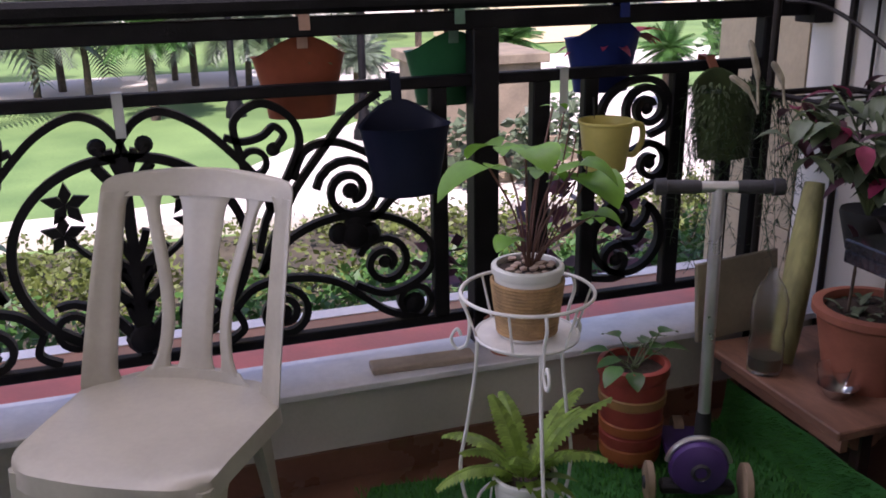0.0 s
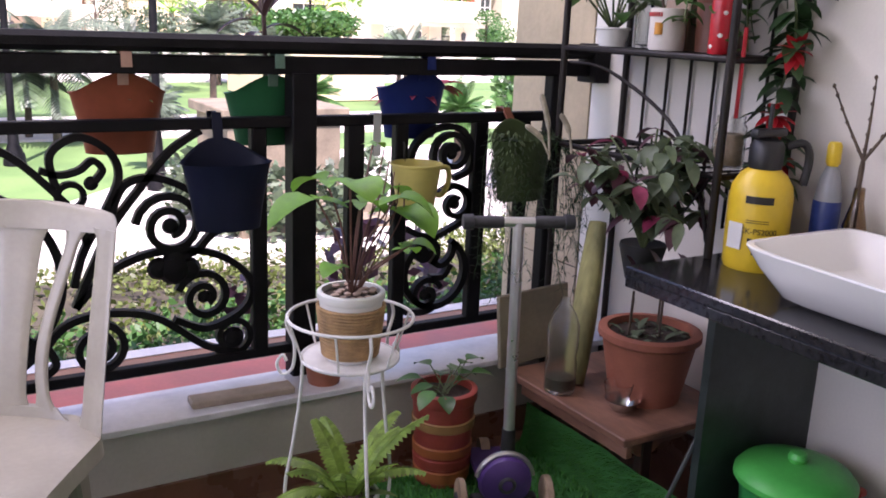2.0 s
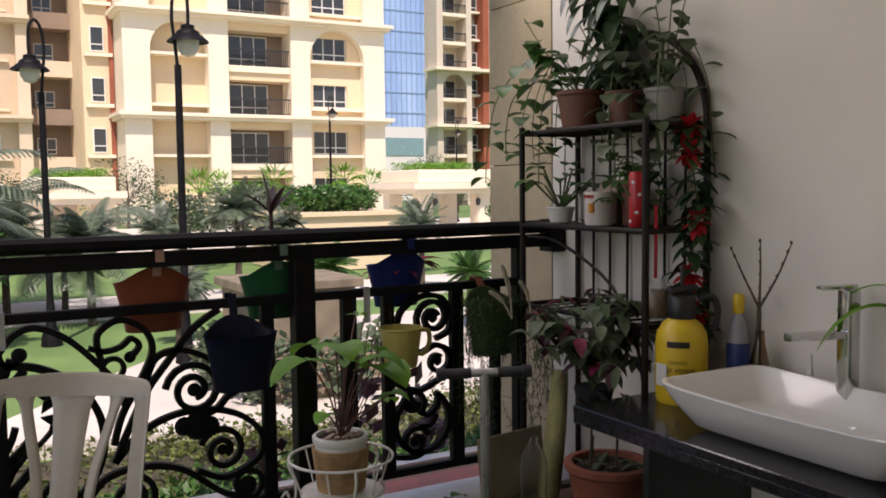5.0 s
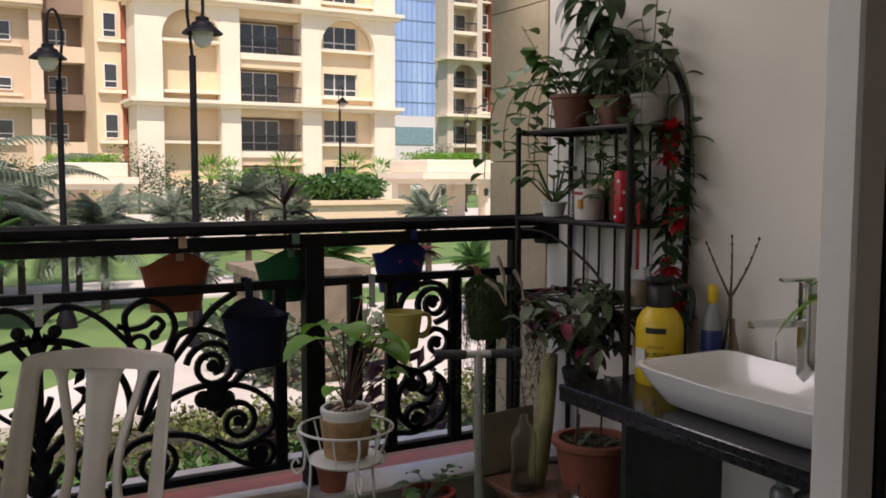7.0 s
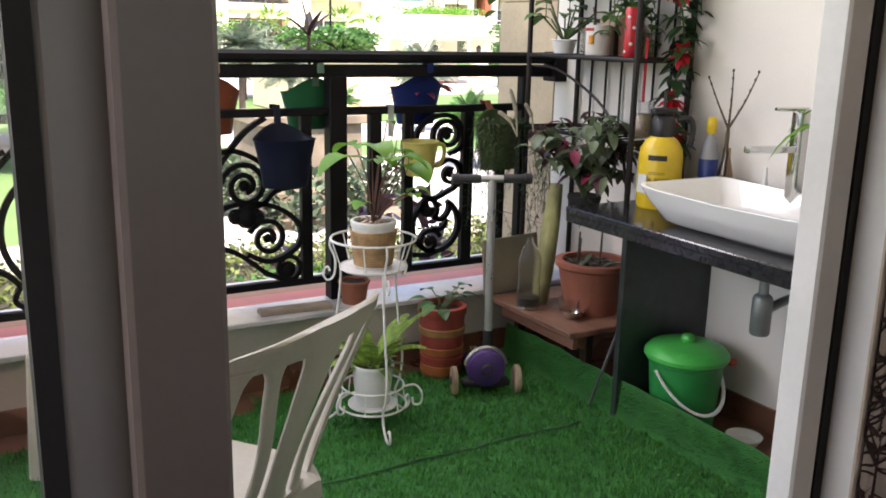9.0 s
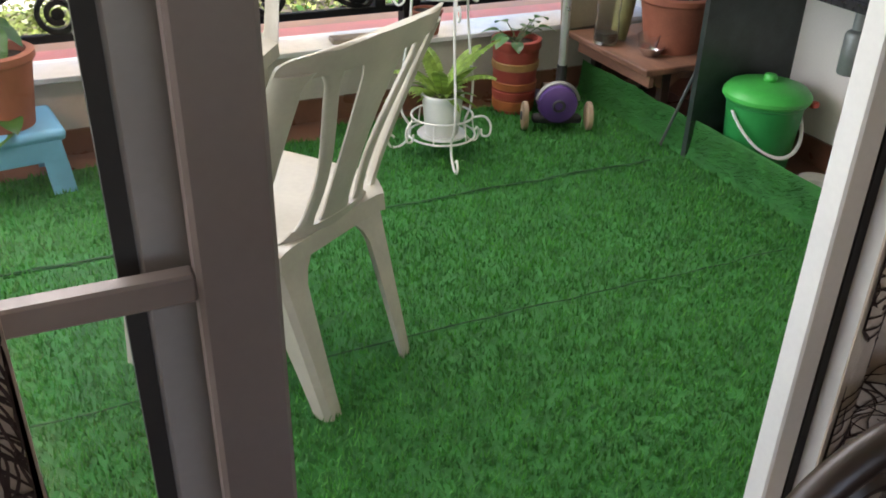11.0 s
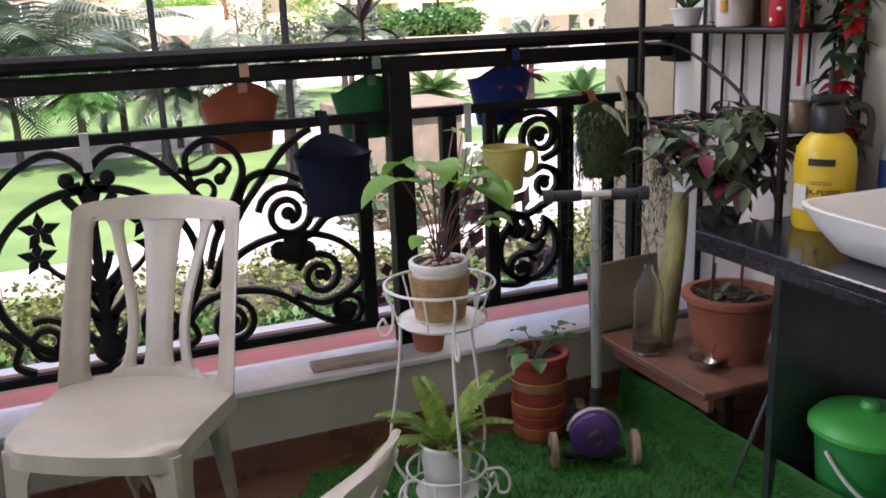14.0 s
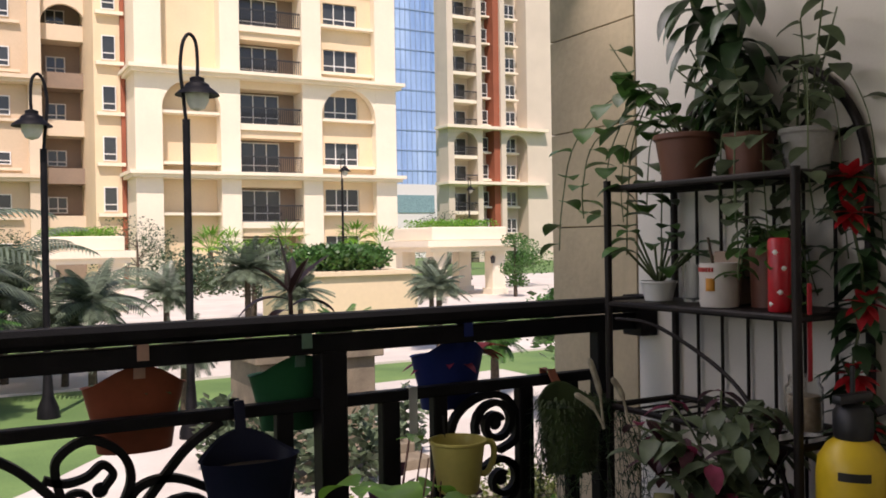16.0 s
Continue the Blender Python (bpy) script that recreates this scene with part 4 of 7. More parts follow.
for k in range(13):
    d = any_dir(rg, 0.2, 0.7)
    q = Vector((0.04 * (rg.random() - 0.5), 0.04 * (rg.random() - 0.5), 0.29))
    e = q + d * (0.06 + 0.07 * rg.random())
    tube(st_, [q, e], 0.002, 4)
    leaf(bm, e, (d.x, d.y, 0.15), 0.07 + 0.03 * rg.random(), 0.055, 0.8, 0.2)
part("foliage", bm, LEAF, gp), part("stem", st_, STEM, gp)

# ---- child's scooter ----
PURPLE = mat("purple_plastic", (0.09, 0.04, 0.20), 0.4, 0, 0.15, 8, 0.1, 60)
SILVER = mat("silver_tube", (0.6, 0.6, 0.6), 0.3, 0.8, 0.08, 8, 0.03, 60)
GREYRUB = mat("grey_grip", (0.05, 0.05, 0.055), 0.7, 0, 0.2, 20, 0.3, 120)
WHEEL = mat("dirty_cream_wheel", (0.40, 0.29, 0.19), 0.7, 0, 0.2, 12, 0.2, 60)
sc = thing("kick_scooter", pose(2.285, 2.665, 0.0, 0, 0, -22), "small three-wheeled scooter with purple deck and silver stem", "scooter")
part("stem", tube(bmesh.new(), [(0.01, 0.03, 0.24), (0.01, 0.065, 0.872)], 0.0165, 16), SILVER, sc)
part("stem_clamp", tube(bmesh.new(), [(0.01, 0.025, 0.12), (0.01, 0.032, 0.26)], [0.024, 0.02], 14), RUBBER, sc)
hb = part("handlebar", tube(bmesh.new(), [(-0.06, 0.065, 0.876), (0.08, 0.065, 0.876)], 0.0145, 12), SILVER, sc)
for s in (-1, 1):
    part("grip", tube(bmesh.new(), [(0.01 + s * 0.045, 0.065, 0.876), (0.01 + s * 0.06, 0.065, 0.876), (0.01 + s * 0.13, 0.065, 0.876), (0.01 + s * 0.132, 0.065, 0.876), (0.01 + s * 0.16, 0.065, 0.876)], [0.016, 0.018, 0.017, 0.023, 0.021], 14), GREYRUB, hb)
bm = bmesh.new()
lathe(bm, [(0, -0.03), (0.05, -0.03), (0.075, -0.02), (0.082, 0), (0.075, 0.02), (0.05, 0.032), (0, 0.036)], 26)
for v in bm.verts:
    v.co = Vector((v.co.x, -v.co.z, v.co.y * 0.98 + 0.11))
part("front_cover", bm, PURPLE, sc, "round purple front cover")
bm = bmesh.new()
lathe(bm, [(0.012, 0.03), (0.022, 0.042), (0.03, 0.03)], 18)
for v in bm.verts:
    v.co = Vector((v.co.x, -v.co.z, v.co.y + 0.11))
part("cover_ring", bm, GREYRUB, sc)
part("rim_guard", tube(bmesh.new(), [(0.084 * math.cos(a), 0.004, 0.11 + 0.084 * math.sin(a)) for a in (math.pi * (0.05 + 0.9 * k / 18) for k in range(19))], 0.009, 7), SILVER, sc)
part("axle_block", one_box(-0.1, -0.02, 0.03, 0.1, 0.03, 0.06, bev=0.008), RUBBER, sc)
for s in (-1, 1):
    w = part("wheel", tube(bmesh.new(), [(s * (0.118 + k), 0, 0.058) for k in (0, 0.004, 0.02, 0.024)], [0.05, 0.058, 0.058, 0.05], 24), WHEEL, sc)
    part("hub", tube(bmesh.new(), [(s * 0.142, 0, 0.058), (s * 0.147, 0, 0.058)], [0.02, 0.016], 12), GREYRUB, w)
bm = bmesh.new()
box(bm, -0.06, 0.03, 0.045, 0.06, 0.30, 0.07, bev=0.012, seg=2)
part("deck", bm, PURPLE, sc)
part("rear_wheel", tube(bmesh.new(), [(-0.015, 0.31, 0.045), (0.015, 0.31, 0.045)], 0.045, 18), WHEEL, sc)

# ---- bench in the corner with its pots ----
bench = thing("low_bench", pose(2.76, 2.73, 0.0), "low red-brown wooden bench with a worn top", "bench")
BZ = 0.288
part("top", one_box(-0.235, -0.295, BZ - 0.026, 0.235, 0.295, BZ, bev=0.004), WOODTOP, bench, smooth=False)
part("apron", one_box(-0.19, -0.26, BZ - 0.085, -0.168, 0.26, BZ - 0.026), WOODTOP, bench, smooth=False)
for x in (-0.105, 0.17):
    for y in (-0.25, 0.23):
        part("leg", one_box(x - 0.012, y, -0.012, x + 0.03, y + 0.035, BZ - 0.026, bev=0.004), DARKWOOD, bench, smooth=False)
for s in (-0.235,):
    bm = bmesh.new()
    prof = smooth_line([(-0.16, BZ - 0.03, 0), (-0.14, BZ - 0.09, 0), (-0.08, BZ - 0.1, 0), (-0.03, BZ - 0.07, 0), (0.05, BZ - 0.07, 0), (0.1, BZ - 0.03, 0)], 5)
    va = [bm.verts.new((p.x, s - 0.01, p.y)) for p in prof]
    vb = [bm.verts.new((p.x, s + 0.01, p.y)) for p in prof]
    bm.faces.new(va), bm.faces.new(vb[::-1])
    for i in range(len(va)):
        j = (i + 1) % len(va)
        bm.faces.new((va[i], vb[i], vb[j], va[j]))
    part("bracket", bm, WOODTOP, bench, "shaped wooden end bracket")
rod = thing("steel_rod", pose(2.60, 2.36, 0.0), "thin steel rod leaning against the counter's stone side panel", "rod")
part("rod", tube(bmesh.new(), [(-0.02, 0.0, 0.006), (0.03, -0.085, 0.34)], 0.0065, 8), mat("dull_steel", (0.2, 0.2, 0.2), 0.45, 0.7, 0.1), rod)
tp = thing("potted_plant", pose(2.80, 2.655, BZ), "large terracotta pot with seedlings and sticks on the bench", "potted plant")
pot(tp, 0.152, 0.225, TERRACOTTA, 0.02, 0, 0.72, 0.9)
bm = bmesh.new()
rg = random.Random(21)
for k in range(46):
    a, r = rg.random() * 6.28, 0.12 * math.sqrt(rg.random())
    leaf(bm, (r * math.cos(a), r * math.sin(a), 0.2), any_dir(rg, 0.25, 0.8), 0.045 + 0.03 * rg.random(), 0.02, 0.9, 0.2, 4)
part("foliage", bm, LEAF_GREY, tp)
for x, y, h in ((-0.06, 0.03, 0.14), (0.02, -0.02, 0.20), (0.07, 0.04, 0.17), (-0.02, 0.07, 0.1)):
    part("stick", tube(bmesh.new(), [(x, y, 0.19), (x + 0.015, y + 0.01, 0.2 + h)], 0.004, 6), BARK, tp)
bt = thing("plastic_bottle", pose(2.575, 2.80, BZ), "cut clear plastic bottle with muddy water on the bench", "bottle")
o = part("body", one_lathe([(0, 0.002), (0.046, 0.002), (0.05, 0.012), (0.05, 0.09), (0.045, 0.12), (0.05, 0.15), (0.05, 0.22), (0.036, 0.26), (0.016, 0.29), (0.014, 0.31), (0.0125, 0.31), (0.0145, 0.288), (0.0345, 0.258), (0.048, 0.22), (0.048, 0.15), (0.043, 0.12), (0.048, 0.09), (0.048, 0.014), (0, 0.006)], 26), CLEAR, bt)
part("mud", one_lathe([(0, 0.008), (0.046, 0.016), (0.046, 0.05), (0, 0.054)], 22), mat("muddy_water", (0.10, 0.08, 0.06), 0.4), bt)
db = thing("steel_bowl", pose(2.66, 2.60, BZ), "small steel bowl with a crumpled clear cup on the bench", "bowl")
part("bowl", one_lathe([(0, 0), (0.03, 0), (0.052, 0.03), (0.055, 0.036), (0.05, 0.032), (0.028, 0.004), (0, 0.004)], 24), CHROME, db)
part("clear_cup", one_lathe([(0, 0.012), (0.03, 0.012), (0.045, 0.08), (0.043, 0.08), (0.028, 0.014), (0, 0.014)], 14, (0.0, 0.02, 0), 0.1), CLEAR, db)
bd = thing("leaning_board", pose(2.66, 3.055, BZ, -6, 0, 8), "pale grey-brown board leaning against the low wall", "board")
part("panel", one_box(-0.16, -0.008, 0.0, 0.17, 0.008, 0.25, bev=0.003), mat("weathered_board", (0.3, 0.26, 0.18), 0.8, 0, 0.15, 8, 0.3, 60), bd, smooth=False)
bk = thing("palm_husk", pose(2.70, 2.86, BZ), "dry yellow-green palm sheath leaning beside the bottle", "palm husk")
bm = bmesh.new()
tube(bm, smooth_line([(-0.04, -0.03, 0.0), (0.0, 0.0, 0.15), (0.06, 0.05, 0.33), (0.11, 0.09, 0.50)], 6), [0.026 + 0.022 * math.sin(math.pi * (0.15 + 0.75 * k / 18)) for k in range(19)], 12, flat=0.75)
part("sheath", bm, mat("dry_husk", (0.34, 0.33, 0.13), 0.8, 0, 0.3, 12, 0.5, 60, stretch=(1, 1, 0.2)), bk)

# ---- coleus between railing and counter ----
co = thing("potted_plant", pose(2.60, 2.64, BZ), "tall coleus with grey-green, maroon and pink leaves", "potted plant")
stems, l1, l2, l3 = bmesh.new(), bmesh.new(), bmesh.new(), bmesh.new()
rg = random.Random(33)
part("pot", one_lathe([(0, 0.40), (0.045, 0.40), (0.07, 0.50), (0.068, 0.51), (0.06, 0.505), (0, 0.49)], 18, (0.12, 0.0, 0)), RUBBER, co)
part("pot_hook", tube(bmesh.new(), smooth_line([(0.12, 0.0, 0.51), (0.145, -0.1, 0.6), (0.155, -0.2, 0.74), (0.155, -0.225, 0.745)], 5), 0.003, 5), RUBBER, co)
for k in range(24):
    d = any_dir(rg, -0.1, 0.8)
    e = Vector((0.08, 0.0, 0.52)) + Vector((d.x * 0.22, d.y * 0.2, 0.12 + d.z * 0.26))
    line = smooth_line([(0.12, 0.0, 0.49), (0.12 + (e.x - 0.12) * 0.4, e.y * 0.4, (e.z + 0.5) / 2 + 0.05), e], 4)
    tube(stems, line, 0.0035, 5)
    for j in range(13):
        q = line[3 + j % (len(line) - 3)]
        v = any_dir(rg, -0.5, 0.4)
        r_ = rg.random()
        leaf(l2 if r_ < 0.2 else l3 if r_ < 0.25 else l1, q, v, 0.055 + 0.05 * rg.random(), 0.032 + 0.026 * rg.random(), 1.0, 0.25, 4)
for x, y, z, L in ((0.10, -0.16, 0.52, 0.15), (0.22, -0.2, 0.52, 0.12), (0.05, -0.1, 0.52, 0.15), (0.16, -0.12, 0.5, 0.16), (0.0, -0.06, 0.5, 0.12)):
    leaf(l2, (x, y, z), (0.3, -0.3, -0.5), L, L * 0.75, 1.2, 0.15, 6)
part("stem", stems, STEM, co), part("foliage", l1, LEAF_GREY, co, "grey-green leaves"), part("foliage", l2, LEAF_PURPLE, co, "maroon leaves"), part("foliage", l3, LEAF_PINK, co, "pink leaves")
bm = bmesh.new()
leaf(bm, (0.17, -0.02, 0.76), (0.9, -0.5, 0.1), 0.13, 0.09, 0.3, 0.1, 6)
part("foliage", bm, LEAF_LIME, co, "lime leaf")
bm = bmesh.new()
for p0, p1 in (((-0.02, 0.3, 0.72), (-0.045, 0.33, 0.92)), ((0.05, 0.28, 0.74), (0.02, 0.31, 0.86)), ((-0.06, 0.25, 0.74), (-0.12, 0.3, 0.83))):
    tube(bm, smooth_line([p0, (Vector(p0) + Vector(p1)) / 2 + Vector((0.01, 0, 0.01)), p1], 5), [0.004] * 5 + [0.009] * 5 + [0.004], 7)
part("flower", bm, mat("dry_spike", (0.4, 0.36, 0.26), 0.9, 0, 0.2, 30, 0.6, 150), co)

# ---- bucket and dish under the counter ----
GREENPL = mat("green_plastic", (0.02, 0.27, 0.06), 0.4, 0, 0.12, 6, 0.05, 60)
GREENLID = mat("bright_green_plastic", (0.06, 0.48, 0.08), 0.4, 0, 0.12, 6, 0.05, 60)
bu = thing("bucket", pose(2.79, 2.07, -0.012), "green plastic lidded bucket with white handle under the counter", "bucket")
part("body", one_lathe([(0, 0), (0.112, 0), (0.116, 0.01), (0.137, 0.27), (0.145, 0.275), (0.145, 0.29), (0.134, 0.29), (0.112, 0.012), (0, 0.012)], 36), GREENPL, bu)
ld = part("lid", one_lathe([(0.151, 0.286), (0.156, 0.292), (0.156, 0.306), (0.14, 0.326), (0.1, 0.338), (0.03, 0.346), (0, 0.347)], 36), GREENLID, bu, "bright green domed lid")
part("knob", one_lathe([(0.02, 0.342), (0.026, 0.358), (0.02, 0.372), (0, 0.376)], 18), GREENLID, ld)
part("handle", tube(bmesh.new(), [(0.143 * math.cos(a) * 1.04 - 0.03 * math.sin(a), -0.09 * math.sin(a) - 0.143 * math.sin(a) * 0.55, 0.255 - 0.135 * math.sin(a)) for a in (math.pi * k / 22 for k in range(23))], 0.0075, 7, flat=0.6), WHITEWIRE, bu, "white plastic handle")
part("label", one_box(0.115, -0.115, 0.262, 0.15, -0.085, 0.285, bev=0.006), mat("orange_red_clip", (0.6, 0.08, 0.04), 0.5), bu)
di = thing("dish", pose(2.90, 1.86, -0.012), "small white dish on the tile floor", "dish")
part("dish", one_lathe([(0, 0.001), (0.05, 0.001), (0.068, 0.03), (0.064, 0.03), (0.047, 0.006), (0, 0.006)], 24), WHITEPOT, di)

# ---- things on the counter ----
YELLOW = mat("yellow_plastic", (0.72, 0.50, 0.02), 0.4, 0, 0.08, 6, 0.05, 60)
BLACKPL = mat("black_plastic", (0.014, 0.014, 0.015), 0.45, 0, 0.1, 8, 0.1, 60)
INK = mat("black_ink", (0.02, 0.018, 0.012), 0.5, 0, 0.1)


def text(name, body, size, m, material, parent, label="", align="CENTER"):
    cu = bpy.data.curves.new(name, "FONT")
    cu.body, cu.size, cu.align_x, cu.extrude = body, size, align, 0.0003
    tmp = bpy.data.objects.new(name, cu)
    me = bpy.data.meshes.new_from_object(tmp)
    bpy.data.objects.remove(tmp)
    me.transform(m)
    me.materials.append(material)
    ob = new(name, me)
    ob.parent = parent
    return tagged(ob, label) if label else ob


sp = thing("pressure_sprayer", pose(2.815, 2.315, 0.80), "yellow hand-pump pressure sprayer with black head and printed label", "sprayer")
part("tank", one_lathe([(0, 0), (0.076, 0), (0.081, 0.01), (0.083, 0.06), (0.083, 0.19), (0.078, 0.225), (0.06, 0.255), (0.038, 0.272), (0.036, 0.28), (0, 0.28)], 36), YELLOW, sp)
hd = part("head", one_lathe([(0.042, 0.27), (0.045, 0.285), (0.045, 0.33), (0.036, 0.345), (0.02, 0.35), (0, 0.35)], 24), BLACKPL, sp, "black screw head")
part("pump_handle", one_box(-0.06, -0.014, 0.352, 0.06, 0.014, 0.376, bev=0.009, seg=2), BLACKPL, sp)
part("pump_rod", tube(bmesh.new(), [(0, 0, 0.345), (0, 0, 0.44)], 0.006, 10), BLACKPL, sp)
part("trigger", tube(bmesh.new(), smooth_line([(0.04, -0.03, 0.33), (0.075, -0.055, 0.34), (0.09, -0.065, 0.30), (0.085, -0.06, 0.23)], 5), 0.011, 8), BLACKPL, sp)
bm = bmesh.new()
for z0, z1, w in ((0.185, 0.205, 0.036), (0.14, 0.1415, 0.03), (0.134, 0.1355, 0.03), (0.05, 0.068, 0.006)):
    bm = bmesh.new()
    n = 8
    rows = []
    for k in range(n + 1):
        a = radians(-142) + (w / 0.084) * (2 * k / n - 1)
        rows.append([bm.verts.new((r * math.cos(a), r * math.sin(a), z)) for r, z in ((0.0832, z0), (0.0842, z0), (0.0842, z1), (0.0832, z1))])
    for a_, b_ in zip(rows, rows[1:]):
        for j in range(4):
            bm.faces.new((a_[j], b_[j], b_[(j + 1) % 4], a_[(j + 1) % 4]))
    part("label_bar", bm, INK, sp)


def wrap_text(name, body, size, z, r, az, material, parent):
    """Letters bent round an upright cylinder of radius r, centred on the bearing az."""
    ob = text(name, body, size, Matrix(), material, parent)
    for v in ob.data.vertices:
        a = radians(az) + v.co.x / r
        rr = r + v.co.z
        v.co = Vector((rr * math.cos(a), rr * math.sin(a), z + v.co.y))
    return ob


wrap_text("lettering", "KK-PS2000", 0.021, 0.105, 0.0842, -138, INK, sp)
part("paper_tag", one_box(-0.087, -0.0225, 0.06, -0.084, 0.0225, 0.13), WHITEPOT, sp, "small white sticker")
for k in range(3):
    a = radians(-152 + 14 * k)
    part("icon", one_lathe([(0, 0), (0.007, 0), (0.007, 0.011), (0, 0.011)], 8, (0.0795 * math.cos(a), 0.0795 * math.sin(a), 0.082)), INK, sp)

b2 = thing("cleaner_bottle", pose(2.985, 2.235, 0.80), "clear bottle with yellow cap and blue label at the wall", "bottle")
part("body", one_lathe([(0, 0.002), (0.032, 0.002), (0.036, 0.01), (0.036, 0.19), (0.026, 0.25), (0.012, 0.285), (0, 0.286)], 22), mat("milky_plastic", (0.5, 0.52, 0.55), 0.25, 0, 0.05, trans=0.4), b2)
part("cap", one_lathe([(0.014, 0.28), (0.019, 0.29), (0.019, 0.335), (0.014, 0.345), (0, 0.346)], 18), YELLOW, b2, "yellow flip cap")
part("label", one_lathe([(0.0362, 0.06), (0.0368, 0.062), (0.0368, 0.185), (0.0362, 0.187)], 22), mat("blue_label", (0.03, 0.06, 0.25), 0.4), b2)
b3 = thing("glass_vase", pose(2.97, 2.135, 0.80), "slim brown glass bottle holding bare budding twigs", "vase")
part("body", one_lathe([(0, 0.002), (0.026, 0.002), (0.03, 0.01), (0.03, 0.14), (0.016, 0.2), (0.014, 0.24), (0.012, 0.24), (0.014, 0.2), (0.027, 0.14), (0.027, 0.012), (0, 0.006)], 20), glass("brown_glass", (0.55, 0.42, 0.28), 0.05), b3)
bm = bmesh.new()
tube(bm, smooth_line([(0, 0, 0.02), (0.0, 0.005, 0.2), (-0.005, 0.0, 0.33)], 5), [0.008] * 9 + [0.006] * 2, 6)
for tip, kk in (((-0.01, -0.005, 0.52), 3), ((-0.02, -0.13, 0.52), 4), ((-0.01, 0.11, 0.49), 3)):
    line = smooth_line([(-0.005, 0.0, 0.31), ((tip[0]) * 0.5, tip[1] * 0.55, 0.31 + (tip[2] - 0.31) * 0.5), tip], 6)
    tube(bm, line, [0.005 - 0.00025 * i for i in range(len(line))], 5)
    for j in range(2, len(line), 2):
        lathe(bm, [(0, -0.006), (0.005, 0), (0.004, 0.005), (0, 0.009)], 6, line[j] + Vector((0.003, 0.004 * (-1) ** j, 0)))
part("twig", bm, BARK, b3, "bare brown twigs with buds")
jar = thing("storage_jar", pose(2.93, 2.42, 0.80), "purple plastic jar behind the sprayer", "jar")
part("body", one_lathe([(0, 0), (0.04, 0), (0.042, 0.01), (0.042, 0.17), (0.03, 0.2), (0, 0.2)], 20), mat("violet_plastic", (0.13, 0.07, 0.2), 0.4), jar)
cl = thing("clay_bowl", pose(2.975, 2.32, 0.80), "small terracotta bowl with dry petals", "bowl")
part("body", one_lathe([(0, 0), (0.03, 0), (0.05, 0.04), (0.052, 0.045), (0.046, 0.042), (0.028, 0.008), (0, 0.008)], 20), TERRACOTTA, cl)
bb = thing("bamboo_plant", pose(2.985, 1.66, 0.80), "lucky bamboo with long arching leaves beside the tap", "potted plant")
part("vase", one_lathe([(0, 0), (0.035, 0), (0.04, 0.01), (0.04, 0.12), (0.036, 0.12), (0.036, 0.012), (0, 0.012)], 20), CERAMIC, bb)
bm, l1 = bmesh.new(), bmesh.new()
tube(bm, [(0, 0, 0.02), (0.0, 0.01, 0.25), (-0.005, 0.02, 0.46)], 0.009, 8), tube(bm, [(0.01, 0, 0.02), (0.012, -0.02, 0.3)], 0.008, 8)
rg = random.Random(4)
for k in range(14):
    a = rg.random() * 6.28
    leaf(l1, (-0.005, 0.02, 0.34 + 0.13 * rg.random()), (math.cos(a) * 0.7 - 0.35, math.sin(a) + 0.25, 0.8), 0.19 + 0.10 * rg.random(), 0.026, 1.9, 0.3, 6)
part("stem", bm, LEAF, bb), part("foliage", l1, LEAF_LIME, bb)
so = thing("soap_dispenser", pose(2.985, 1.96, 0.80), "slim white dispenser at the wall behind the basin", "dispenser")
part("body", one_lathe([(0, 0), (0.018, 0), (0.02, 0.05), (0.014, 0.11), (0.007, 0.15), (0.005, 0.19), (0, 0.192)], 16), WHITEPOT, so)

# ---- things on the shelf ----
rg = random.Random(41)


def trailing(ob, origin, strands, length, size, material, seed, lean=(0, 0), up=0.12):
    """Stems that rise from a pot and hang, set with heart-shaped leaves."""
    rr = random.Random(seed)
    st2, lv = bmesh.new(), bmesh.new()
    for k in range(strands):
        a = 2 * math.pi * k / strands + rr.random()
        dx, dy = math.cos(a) * 0.1 + lean[0] * rr.random(), math.sin(a) * 0.1 + lean[1] * rr.random()
        L = length * (0.5 + 0.7 * rr.random())
        o3 = Vector(origin)
        line = smooth_line([o3, o3 + Vector((dx * 0.5, dy * 0.5, up * (0.6 + rr.random()))), o3 + Vector((dx, dy, up * 0.3)), o3 + Vector((dx * 1.15, dy * 1.15, -L * 0.5)), o3 + Vector((dx * 1.2 + 0.02 * rr.random(), dy * 1.2, -L))] if rr.random() < 0.68 else [o3, o3 + Vector((dx * 0.6, dy * 0.6, up * 1.2)), o3 + Vector((dx * 1.1, dy * 1.1, up * (1.6 + rr.random())))], 5)
        tube(st2, line, 0.0022, 4)
        for q in line[3::2]:
            v = any_dir(rr, -0.2, 0.6)
            leaf(lv, q, v, size * (0.8 + 0.5 * rr.random()), size * 0.85, 1.0, 0.2, 5, 0.3)
    part("stem", st2, STEM, ob), part("foliage", lv, material, ob)


